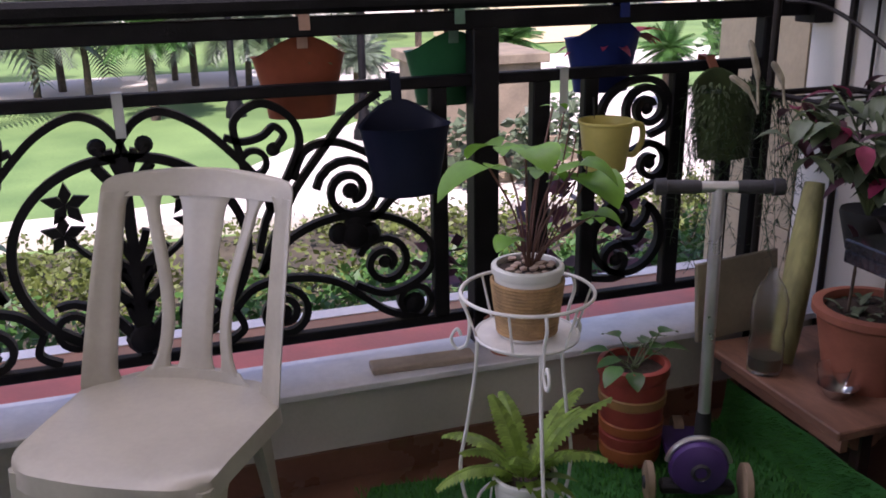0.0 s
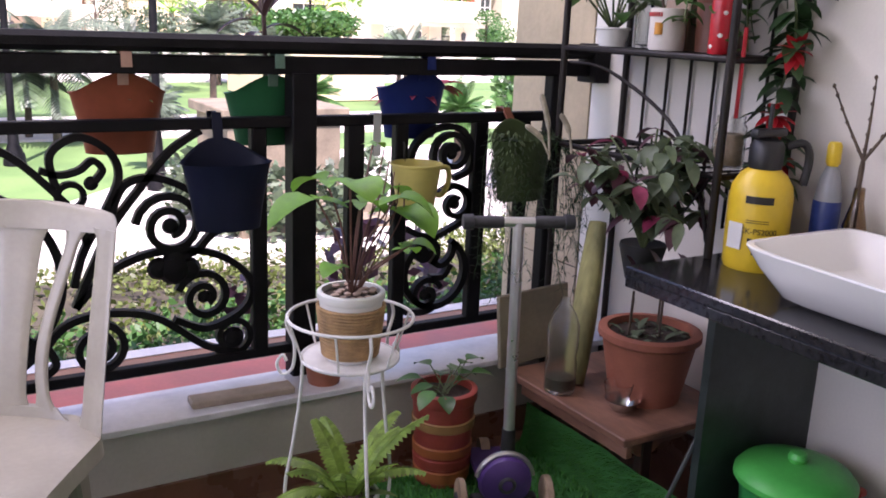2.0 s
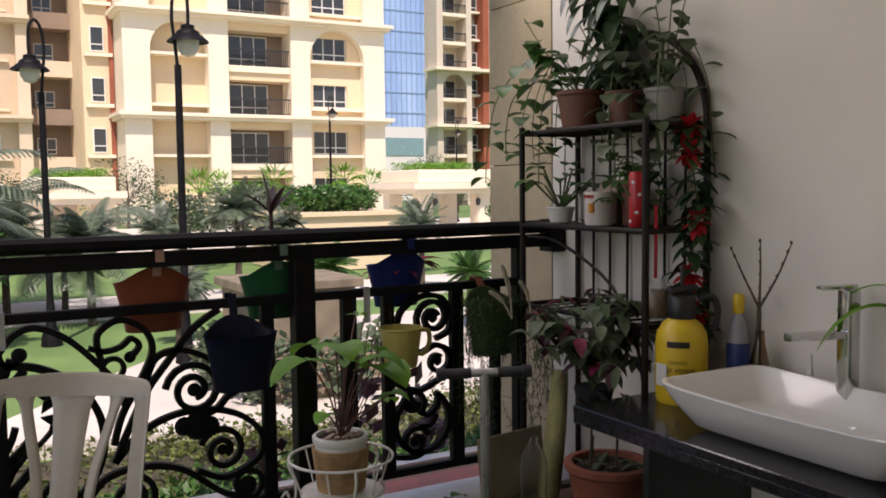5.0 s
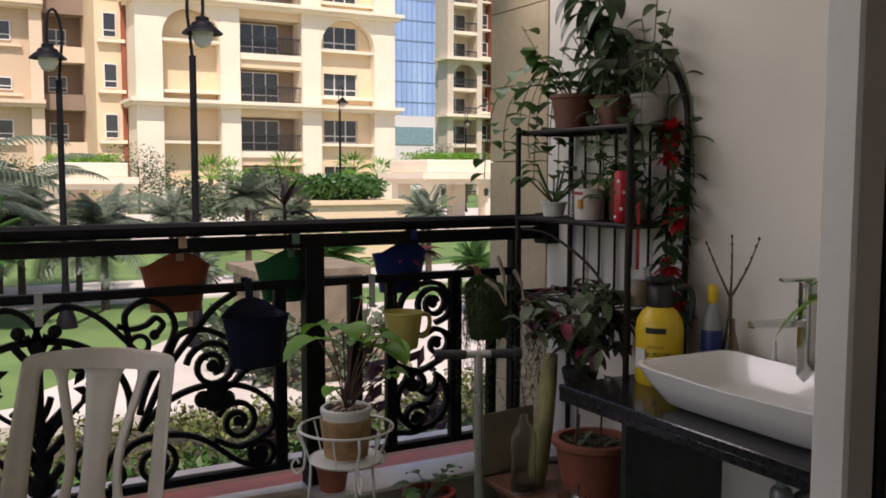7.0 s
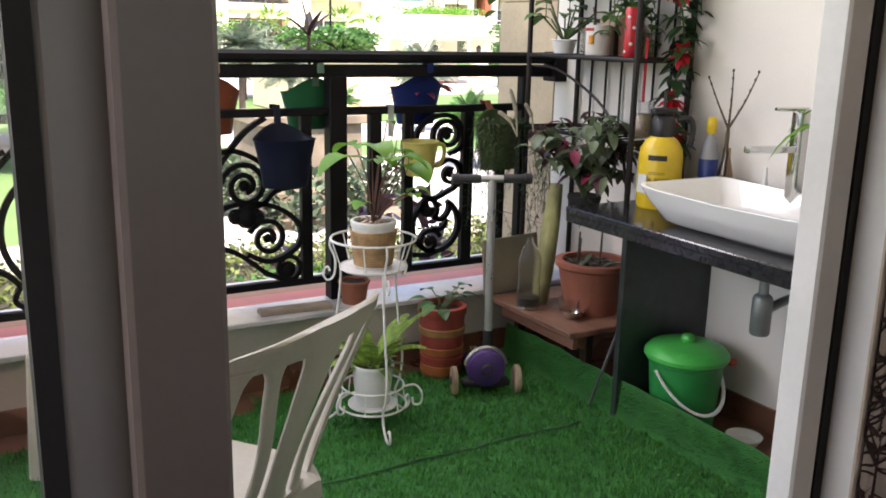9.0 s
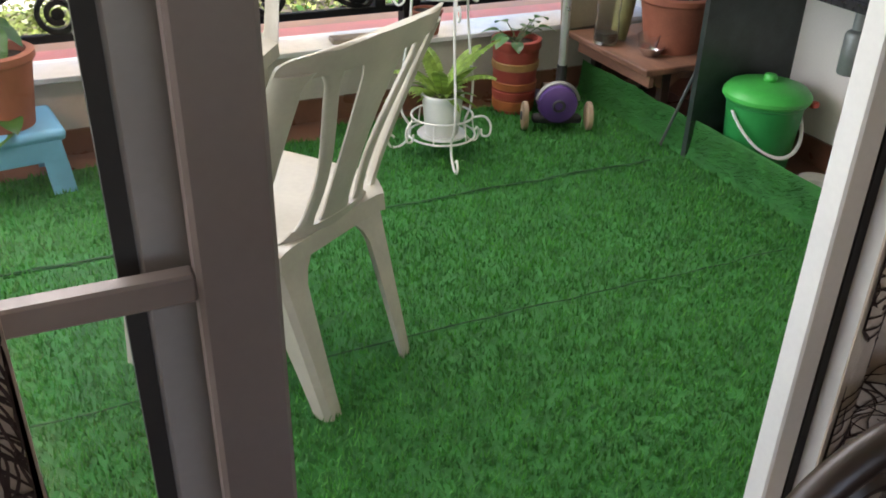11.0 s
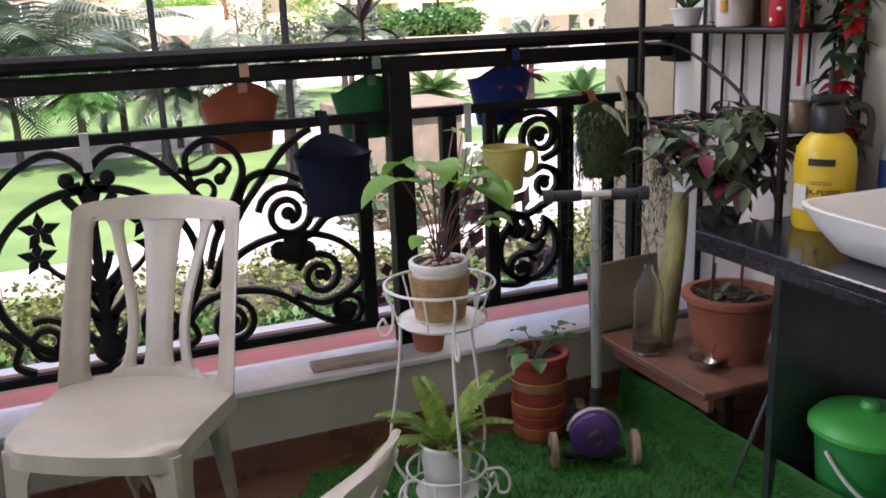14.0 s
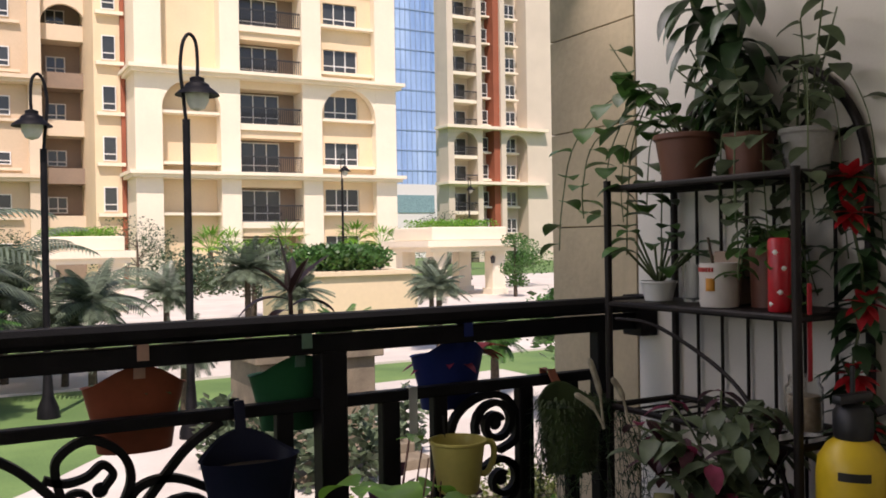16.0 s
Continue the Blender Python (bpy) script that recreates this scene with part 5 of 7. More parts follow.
p1 = thing("potted_plant", pose(2.87, 2.90, 1.709), "trailing pothos in a brown pot on the top tier", "potted plant", "pots on the shelf")
pot(p1, 0.092, 0.14, BROWNPOT, 0.009)
trailing(p1, (0, 0, 0.11), 9, 0.36, 0.085, LEAF, 3, (-0.12, 0.28), 0.13)
p2 = thing("potted_plant", pose(2.925, 2.715, 1.709), "grey-leaved trailing plant in a terracotta pot on the top tier", "potted plant", "pots on the shelf")
pot(p2, 0.07, 0.125, BROWNPOT, 0.008)
trailing(p2, (0, 0, 0.1), 9, 0.30, 0.075, LEAF_GREY, 9, (-0.14, -0.05), 0.10)
p3 = thing("potted_plant", pose(2.95, 2.54, 1.709), "pale pot with grey-green foliage on the top tier", "potted plant", "pots on the shelf")
pot(p3, 0.07, 0.12, mat("grey_clay_pot", (0.3, 0.29, 0.27), 0.6), 0.008)
trailing(p3, (0, 0, 0.1), 8, 0.28, 0.07, LEAF_GREY, 14, (-0.1, -0.12), 0.16)
# tall plant leaning up the wall
p4 = thing("potted_plant", pose(2.985, 2.80, 1.709), "tall plant with long drooping dark leaves against the wall", "potted plant", "pots on the shelf")
pot(p4, 0.035, 0.09, BROWNPOT, 0.005)
bm, lv = bmesh.new(), bmesh.new()
rr = random.Random(6)
for tip in ((-0.06, 0.06, 0.66), (-0.08, -0.08, 0.5), (-0.05, 0.14, 0.55), (-0.03, 0.0, 0.42)):
    line = smooth_line([(0, 0, 0.07), (tip[0] * 0.4, tip[1] * 0.2, tip[2] * 0.5), tip], 6)
    tube(bm, line, 0.004, 5)
    for q in line[5:]:
        for j in range(2):
            a = rr.random() * 6.28
            leaf(lv, q, (math.cos(a) * 0.8 - 0.4, math.sin(a), 0.3), 0.15 + 0.06 * rr.random(), 0.062, 2.4, 0.25, 6)
part("stem", bm, STEM, p4), part("foliage", lv, LEAF_DARK, p4, "long dark drooping leaves")

TIER = 1.356
part("shelf_plate", one_box(SX + 0.012, SY0 + 0.012, 1.345, BX - 0.012, SY1 - 0.012, 1.3545), SHELF_IRON, shelf, smooth=False)
p5 = thing("potted_plant", pose(2.865, 3.02, TIER), "green leafy plant in a small grey-white bowl on the middle tier", "potted plant", "pots on the shelf")
pot(p5, 0.055, 0.06, WHITEPOT, 0.006)
bm, lv = bmesh.new(), bmesh.new()
rr = random.Random(17)
for k in range(13):
    d = any_dir(rr, 0.5, 0.95)
    e = Vector((0, 0, 0.05)) + d * (0.09 + 0.09 * rr.random())
    tube(bm, [(0, 0, 0.05), e], 0.004, 5)
    leaf(lv, e, (d.x, d.y, 0.3), 0.10, 0.06, 1.1, 0.25, 5)
part("stem", bm, STEM, p5), part("foliage", lv, LEAF, p5)
MUG = mat("white_printed_mug", (0.6, 0.56, 0.52), 0.35, 0, 0.05)
c1 = thing("tin_cup", pose(2.815, 2.725, TIER), "white printed cup with orange mark on the middle tier", "cup")
part("body", one_lathe([(0, 0), (0.05, 0), (0.053, 0.01), (0.053, 0.12), (0.048, 0.12), (0.048, 0.012), (0, 0.01)], 28), MUG, c1)
part("mark", one_lathe([(0, 0), (0.014, 0.0), (0.014, 0.034), (0, 0.034)], 10, (-0.046, -0.014, 0.045)), mat("orange_print", (0.7, 0.3, 0.03), 0.5), c1)
bm = bmesh.new()
for k in range(7):
    a = radians(150 + 9 * k)
    box(bm, 0.0535 * math.cos(a) - 0.0025, 0.0535 * math.sin(a) - 0.0025, 0.096, 0.0535 * math.cos(a) + 0.0025, 0.0535 * math.sin(a) + 0.0025, 0.108)
part("print_bars", bm, mat("red_print", (0.5, 0.05, 0.04), 0.5), c1)
part("stick", tube(bmesh.new(), [(0.0, 0.01, 0.06), (-0.01, 0.03, 0.19)], 0.004, 6), BARK, c1)
c2 = thing("glass_jar", pose(2.90, 2.90, TIER), "clear glass jar on the middle tier", "jar")
part("body", one_lathe([(0, 0.001), (0.036, 0.001), (0.038, 0.01), (0.038, 0.11), (0.035, 0.11), (0.035, 0.012), (0, 0.006)], 22), CLEAR, c2)
c3 = thing("clay_cylinder", pose(2.90, 2.63, TIER), "dark terracotta cylinder pot with a small plant on the middle tier", "potted plant", "pots on the shelf")
pot(c3, 0.05, 0.16, BROWNPOT, 0.006, 0, 0.9)
trailing(c3, (0, 0, 0.15), 7, 0.12, 0.06, LEAF, 23, (-0.05, -0.05), 0.06)
c4 = thing("red_canister", pose(2.795, 2.505, TIER), "slim red canister with white dots on the middle tier", "canister")
part("body", one_lathe([(0, 0), (0.026, 0), (0.028, 0.004), (0.028, 0.178), (0.024, 0.186), (0, 0.187)], 22), mat("red_lacquer", (0.5, 0.015, 0.025), 0.35), c4)
for az, z in ((200, 0.15), (225, 0.05), (170, 0.02), (245, 0.11)):
    a = radians(az)
    bm = bmesh.new()
    lathe(bm, [(0, -0.012), (0.008, -0.008), (0.011, 0), (0.008, 0.008), (0, 0.012)], 10, (0.0195 * math.cos(a), 0.0195 * math.sin(a), z))
    part("dot", bm, WHITEPOT, c4)
c5 = thing("clay_box", pose(2.94, 2.77, TIER), "pale wooden box at the back of the middle tier", "box")
part("body", one_box(-0.05, -0.05, 0, 0.05, 0.05, 0.15, bev=0.004), mat("pale_box", (0.42, 0.3, 0.22), 0.7), c5, smooth=False)
# poinsettia garland down the shelf's corner post
pg = thing("flower_garland", pose(2.90, 2.40, 1.70), "artificial red poinsettia garland hanging from the shelf", "garland")
stems, rd, gr = bmesh.new(), bmesh.new(), bmesh.new()
rr = random.Random(29)
line = smooth_line([(0.06, 0.03, 0.02), (0.03, 0.0, -0.1), (0.05, -0.02, -0.3), (0.03, 0.0, -0.5), (0.06, -0.01, -0.68)], 8)
tube(stems, line, 0.004, 5)
for k, q in enumerate(line):
    for j in range(3):
        leaf(gr, q, any_dir(rr, -0.5, 0.5), 0.10, 0.045, 0.9, 0.25, 5)
for q in (line[3], line[8], line[17], line[24], line[29]):
    c = q + Vector((-0.02, -0.02, 0))
    for j in range(9):
        a = 2 * math.pi * j / 9 + rr.random() * 0.4
        leaf(rd, c, Vector((-0.5, -0.5, 0.1)) + Vector((math.sin(a) * 0.7, -math.sin(a) * 0.7, math.cos(a))), 0.055 + 0.02 * rr.random(), 0.032, 0.5, 0.2, 5)
part("stem", stems, STEM, pg), part("blossom", rd, LEAF_RED, pg, "red poinsettia bracts"), part("foliage", gr, LEAF_DARK, pg)
rb = thing("red_ribbon", pose(2.80, 2.42, 1.33), "narrow red ribbon hanging from the middle tier", "ribbon")
part("ribbon", one_box(-0.006, -0.004, -0.14, 0.006, 0.004, 0.1, bev=0.002), mat("red_ribbon_cloth", (0.5, 0.02, 0.03), 0.7), rb, smooth=False)
jr = thing("glass_jar", pose(2.90, 2.52, 1.034), "clear jar with pale contents on the lower tier", "jar")
part("body", one_lathe([(0, 0), (0.045, 0), (0.047, 0.01), (0.047, 0.12), (0.04, 0.13), (0.04, 0.15), (0.036, 0.15), (0.036, 0.128), (0.043, 0.118), (0.043, 0.012), (0, 0.008)], 22), CLEAR, jr)
part("contents", one_lathe([(0, 0.01), (0.04, 0.012), (0.04, 0.1), (0, 0.1)], 18), mat("pale_grain", (0.45, 0.35, 0.25), 0.9, 0, 0.2, 60, 0.6, 200), jr)


# ---- hanging planters on the railing ----
def hanging_planter(x, y, rim_z, h, w, colour, label, name="hanging_planter", hook_z=1.291, hook_y=RAIL_Y, clip=None):
    """Half-round plastic rail planter with a tall back plate and a hook over the bar."""
    ob = thing(name, pose(x, y, rim_z), label, "planter", "planters on the railing")
    m = mat("planter_plastic", colour, 0.5, 0, 0.12, 6, 0.12, 60, spec=0.22)
    bm = bmesh.new()
    n = 28
    rings = []
    for r, z, rise in ((0.72, -h, 0), (0.80, -h * 0.6, 0), (0.98, 0.0, 1), (1.02, 0.004, 1), (0.95, 0.0, 1), (0.78, -h * 0.6, 0), (0.7, -h + 0.006, 0)):
        row = []
        for k in range(n):
            a = 2 * math.pi * k / n
            back = max(0.0, math.sin(a) * (1 if hook_y > y else -1)) ** 3
            row.append(bm.verts.new((math.cos(a) * r * w / 2, math.sin(a) * r * w / 2 * 0.62, z + rise * back * 0.06)))
        rings.append(row)
    for a_, b_ in zip(rings, rings[1:]):
        for k in range(n):
            bm.faces.new((a_[k], a_[(k + 1) % n], b_[(k + 1) % n], b_[k]))
    bm.faces.new(rings[0][::-1]), bm.faces.new(rings[-1])
    part("bowl", bm, m, ob)
    s = 1 if hook_y > y else -1
    dy, dz = hook_y - y, hook_z - rim_z
    yb = s * w / 2 * 0.60
    bm = bmesh.new()
    tube(bm, [(0, yb, 0.03), (0, yb * 0.9 + dy * 0.1, dz * 0.7), (0, dy - s * 0.024, dz + 0.0), (0, dy - s * 0.02, dz + 0.012), (0, dy + s * 0.024, dz + 0.012), (0, dy + s * 0.027, dz - 0.03)], 0.02, 4, flat=0.25, up=(0, 1, 0))
    part("hook", bm, clip or m, ob)
    part("soil", one_lathe([(0, -0.02), (w * 0.40, -0.022), (w * 0.36, -0.05), (0, -0.05)], 18, (0, 0, 0), 0, 1, 0.6), SOIL, ob)
    return ob


CLIP = mat("faded_clip", (0.5, 0.3, 0.22), 0.5)
h1 = hanging_planter(1.385, 3.385, 1.18, 0.165, 0.262, (0.27, 0.075, 0.036), "terracotta-orange plastic planter hooked outside the railing", clip=CLIP)
h2 = hanging_planter(1.815, 3.385, 1.175, 0.15, 0.25, (0.014, 0.11, 0.042), "green plastic planter hooked outside the railing", clip=mat("grey_green_clip", (0.1, 0.2, 0.14), 0.5))
h3 = hanging_planter(2.325, 3.385, 1.19, 0.16, 0.25, (0.014, 0.03, 0.16), "blue plastic planter hooked outside the railing")
h4 = hanging_planter(1.625, 3.165, 1.005, 0.185, 0.255, (0.006, 0.009, 0.027), "navy plastic planter hooked on the middle bar", hook_z=1.122)
for ob, mm, seed, cnt, sz in ((h1, LEAF, 3, 12, 0.05), (h3, LEAF_PINK, 8, 12, 0.06)):
    rr = random.Random(seed)
    bm = bmesh.new()
    for k in range(cnt):
        leaf(bm, (0.08 * (rr.random() - 0.5), 0.04 * (rr.random() - 0.5), -0.02), any_dir(rr, 0.2, 0.9), sz * (1 + rr.random()), sz * 0.6, 0.9, 0.2, 4)
    part("foliage", bm, mm, ob)
bm = bmesh.new()
for a, e, z0, L in ((2.4, 5.0, 0.24, 0.17), (0.2, 1.1, 0.23, 0.17), (3.2, 1.0, 0.23, 0.14), (3.0, 0.55, 0.21, 0.17), (0.3, 0.7, 0.19, 0.17), (5.0, 1.2, 0.22, 0.14), (1.3, 1.0, 0.22, 0.15), (3.9, 0.3, 0.18, 0.13)):
    leaf(bm, (0, 0, z0), (math.cos(a), math.sin(a) * 0.6, e), L, 0.038, 1.5 if e < 0.9 else 0.35, 0.35, 7, 0.4)
tube(bm, [(0, 0, -0.04), (0.004, 0, 0.1), (0, 0, 0.25)], 0.007, 6)
part("foliage", bm, mat("cordyline_leaf", (0.07, 0.035, 0.035), 0.35, 0, 0.25, 12, 0.1, 60, trans=0.1, island=0.3), h2, "dark bronze strap leaves")
bm = bmesh.new()
rr = random.Random(2)
for k in range(9):
    leaf(bm, (0.09, 0.0, 0.0), (0.9, -0.2 + 0.5 * rr.random(), 0.8 * rr.random()), 0.09 + 0.05 * rr.random(), 0.05, 0.9, 0.2, 5)
part("foliage", bm, LEAF_RED, h3, "crimson leaves")
ym = thing("plastic_mug", pose(2.235, 3.17, 0.83), "pale yellow plastic mug hanging on the railing", "mug")
YM = mat("pale_yellow_plastic", (0.62, 0.55, 0.16), 0.42, 0, 0.08, 6, 0.05, 60, trans=0.25)
part("body", one_lathe([(0, 0), (0.056, 0), (0.06, 0.006), (0.078, 0.138), (0.084, 0.142), (0.084, 0.148), (0.076, 0.148), (0.057, 0.008), (0, 0.008)], 32), YM, ym)
part("handle", tube(bmesh.new(), smooth_line([(0.076, 0, 0.13), (0.115, 0, 0.125), (0.12, 0, 0.08), (0.095, 0, 0.04), (0.064, 0, 0.045)], 6), 0.009, 8), YM, ym)
part("hook", tube(bmesh.new(), [(0, 0.078, 0.14), (0, 0.085, 0.20), (0, 0.107, 0.20)], 0.004, 6), RUBBER, ym)
hp = thing("potted_plant", pose(0.40, 3.40, 0.63), "small terracotta pot with a blue-green leafy plant hooked outside the railing", "potted plant")
pot(hp, 0.062, 0.115, TERRACOTTA, 0.008)
part("hook", tube(bmesh.new(), smooth_line([(0, -0.064, 0.1), (0, -0.085, 0.3), (0, -0.105, 0.475), (0, -0.123, 0.496), (0, -0.146, 0.48)], 5), 0.003, 6), RUBBER, hp)
bm = bmesh.new()
for a, e, L in ((0.1, 0.3, 0.16), (-0.5, 0.1, 0.13), (0.5, 0.9, 0.12), (2.6, 0.7, 0.12), (3.4, 0.3, 0.1), (1.5, 1.2, 0.1)):
    leaf(bm, (0.03 * math.cos(a), 0.03 * math.sin(a), 0.105), (math.cos(a), 0.5 * math.sin(a), e), L, L * 0.55, 1.1, 0.2, 6, 0.35)
part("foliage", bm, mat("blue_green_leaf", (0.14, 0.26, 0.18), 0.45, 0, 0.15, 12, 0.1, 60, trans=0.3, island=0.2), hp)
# moss-lined planter with asparagus fern
MOSS = mat("mossy_net", (0.055, 0.085, 0.03), 0.9, 0, 0.3, 30, 1.0, 120)
gpn = hanging_planter(2.63, 3.155, 1.04, 0.20, 0.235, (0.06, 0.09, 0.035), "moss-green hanging planter with trailing asparagus fern", hook_z=1.122, clip=TERRACOTTA)
bm = bmesh.new()
rr = random.Random(19)
for k in range(900):
    a, z = rr.random() * 6.28, -0.2 + 0.24 * rr.random()
    w_ = 0.1175 * (0.72 + 0.28 * (z + 0.2) / 0.2)
    leaf(bm, (math.cos(a) * w_, math.sin(a) * w_ * 0.62, z), (math.cos(a), math.sin(a), -0.6), 0.018, 0.006, 0.6, 0.1, 2)
part("moss", bm, MOSS, gpn)
bm = bmesh.new()
for k in range(46):
    a = rr.random() * 6.28
    L = 0.18 + 0.42 * rr.random()
    o3 = Vector((math.cos(a) * 0.08 + 0.03, math.sin(a) * 0.04 + 0.02, 0.0))
    line = smooth_line([o3, o3 + Vector((math.cos(a) * 0.07 + 0.05 * rr.random(), math.sin(a) * 0.05, -0.02)), o3 + Vector((math.cos(a) * 0.1 + 0.1 * rr.random(), math.sin(a) * 0.07, -L * 0.6)), o3 + Vector((math.cos(a) * 0.1 + 0.13 * rr.random(), math.sin(a) * 0.08, -L))], 5)
    tube(bm, line, 0.0011, 3)
    for q in line[3:]:
        for j in range(5):
            v = any_dir(rr, -0.8, 0.5)
            leaf(bm, q, v, 0.028, 0.0035, 0.3, 0.1, 2)
part("fern", bm, LEAF_DARK, gpn, "thin trailing asparagus fern")
for k, x in enumerate((0.90, 2.135)):
    sc_ = thing("hook_strip", pose(x, RAIL_Y - 0.024, 1.122), "pale translucent plastic hook strip over the middle bar", "hook")
    part("strip", one_box(-0.013, -0.004, -0.11 - 0.02 * k, 0.013, -0.001, 0.003), mat("frosted_plastic", (0.6, 0.62, 0.6), 0.3, 0, 0.05, trans=0.4), sc_, smooth=False)
    part("lip", one_box(-0.013, -0.004, 0.0005, 0.013, 0.03, 0.004), WHITEPOT, sc_, smooth=False)
sl = thing("wooden_batten", pose(1.66, 3.155, 0.297, 0, 0, -3), "pale wooden batten lying on the sill", "batten")
part("batten", one_box(-0.16, -0.032, 0, 0.15, 0.032, 0.022, bev=0.004), mat("pale_batten", (0.45, 0.36, 0.28), 0.7, 0, 0.15, 10, 0.2, 60), sl, smooth=False)
bp = thing("potted_plant", pose(1.925, 3.17, 0.297), "small brown plastic pot with dry soil on the sill", "potted plant")
pot(bp, 0.066, 0.10, TERRACOTTA, 0.008)

# ---- blue stool with a terracotta pot ----
BLUE = mat("light_blue_plastic", (0.16, 0.40, 0.58), 0.42, 0, 0.1, 6, 0.08, 60)
stl = thing("step_stool", pose(0.27, 2.88, 0.0, 0, 0, 8), "light blue plastic stool by the low wall", "stool")
part("seat", one_box(-0.17, -0.14, 0.185, 0.17, 0.14, 0.225, bev=0.02, seg=3), BLUE, stl)
for x in (-1, 1):
    for y in (-1, 1):
        bm = bmesh.new()
        rows = []
        for z, o in ((0.19, 0.0), (0.09, 0.012), (0.0, 0.02)):
            x0, y0 = x * (0.15 + o), y * (0.12 + o)
            rows.append([bm.verts.new((a, b, z)) for a, b in ((x0, y0), (x0 - x * 0.075, y0), (x0 - x * 0.075, y0 - y * 0.02), (x0 - x * 0.02, y0 - y * 0.02), (x0 - x * 0.02, y0 - y * 0.06), (x0, y0 - y * 0.06))])
        for r0, r1 in zip(rows, rows[1:]):
            for k in range(6):
                bm.faces.new((r0[k], r0[(k + 1) % 6], r1[(k + 1) % 6], r1[k]))
        bm.faces.new(rows[0][::-1]), bm.faces.new(rows[-1])
        part("leg", bm, BLUE, stl)
part("skirt", one_box(-0.15, -0.135, 0.12, 0.15, -0.123, 0.19), BLUE, stl, smooth=False)
bgp = thing("potted_plant", pose(0.27, 2.88, 0.225), "big terracotta plastic pot on the blue stool", "potted plant")
pot(bgp, 0.135, 0.25, TERRACOTTA, 0.018, 0, 0.75, 0.88)
trailing(bgp, (0, 0, 0.22), 6, 0.2, 0.1, LEAF, 52, (-0.1, 0.05), 0.15)

# ---- inside the doorway ----
CLOTH = mat("beige_curtain", (0.46, 0.37, 0.29), 0.9, 0, 0.1, 5, 0.3, 300)
TREE = mat("brown_print", (0.035, 0.018, 0.012), 0.9, 0, 0.1)


def curtain(x0, x1, y, label, seed, lean=0.0):
    ob = thing("curtain", pose(0, 0, 0), label, "curtain", "door curtains")

    def fold(x):
        return y + 0.022 * math.sin(x * 52 + seed)
    bm = bmesh.new()
    n = 90
    rows = []
    for z in (0.02, 0.7, 1.4, 2.1):
        rows.append([(bm.verts.new((x0 + (x1 - x0) * i / n + lean * (2.1 - z), fold(x0 + (x1 - x0) * i / n), z)), bm.verts.new((x0 + (x1 - x0) * i / n + lean * (2.1 - z), fold(x0 + (x1 - x0) * i / n) + 0.003, z))) for i in range(n + 1)])
    for r0, r1 in zip(rows, rows[1:]):
        for i in range(n):
            bm.faces.new((r0[i][0], r0[i + 1][0], r1[i + 1][0], r1[i][0])), bm.faces.new((r0[i][1], r1[i][1], r1[i + 1][1], r0[i + 1][1]))
        bm.faces.new((r0[0][0], r1[0][0], r1[0][1], r0[0][1])), bm.faces.new((r0[n][0], r0[n][1], r1[n][1], r1[n][0]))
    part("cloth", bm, CLOTH, ob)
    # printed branches lie on the cloth's two faces
    bm = bmesh.new()
    rr = random.Random(seed)

    def branch(x, z, a, L, w, depth):
        pts = []
        for k in range(8):
            xx = min(max(x, x0 + 0.004), x1 - 0.004)
            pts.append((xx + lean * (2.1 - z), fold(xx), z))
            x, z, a = x + math.cos(a) * L / 8, z + math.sin(a) * L / 8, a + (rr.random() - 0.5) * 0.8
        for k in range(7):
            (xa, ya, za), (xb, yb, zb) = pts[k], pts[k + 1]
            if za > 2.05 or za < 0.05 or abs(xa - xb) + abs(za - zb) < 1e-4:
                continue
            wa, wb = w * (1 - 0.1 * k), w * (1 - 0.1 * (k + 1))
            nx, nz = -(zb - za), xb - xa
            l_ = math.hypot(nx, nz)
            nx, nz = nx / l_, nz / l_
            for off in (-0.0015, 0.0045):
                bm.faces.new([bm.verts.new(v) for v in ((xa - nx * wa, ya + off, za - nz * wa), (xa + nx * wa, ya + off, za + nz * wa), (xb + nx * wb, yb + off, zb + nz * wb), (xb - nx * wb, yb + off, zb - nz * wb))])
        if depth:
            for k in range(2, 8):
                for s in (-1, 1):
                    branch(*[pts[k][0] - lean * (2.1 - pts[k][2]), pts[k][2]], a + s * (0.5 + 0.5 * rr.random()), L * 0.4, w * 0.5, depth - 1)
    xx = x0 + 0.03
    while xx < x1:
        for zz in (0.05, 0.4, 0.75, 1.05, 1.4, 1.7):
            branch(xx + 0.05 * rr.random(), zz + 0.2 * rr.random(), 1.57 + 0.9 * (rr.random() - 0.5), 0.42, 0.0085, 2)
        xx += 0.17
    part("branch_print", bm, TREE, ob, "dark brown printed branches")


curtain(-0.50, 0.375, 0.36, "beige curtain printed with brown bare trees, drawn back", 3)
curtain(1.31, 2.05, 0.385, "beige curtain printed with brown bare trees beside the jamb", 11)
part_rod = thing("curtain_rod", pose(0, 0, 0), "brown curtain rod above the sliding door", "curtain rod")
part("rod", tube(bmesh.new(), [(-0.7, 0.37, 2.12), (2.3, 0.37, 2.12)], 0.014, 10), DARKWOOD, part_rod)
for x in (-0.65, 2.2):
    part("bracket", one_box(x, 0.37, 2.11, x + 0.02, 0.45, 2.13), DARKWOOD, part_rod, smooth=False)
ac = thing("carved_armchair", pose(1.385, 0.09, -0.012), "dark carved wooden armchair just inside the doorway", "chair")
part("seat", one_box(-0.24, -0.24, 0.36, 0.28, 0.2, 0.43, bev=0.02, seg=2), DARKWOOD, ac)
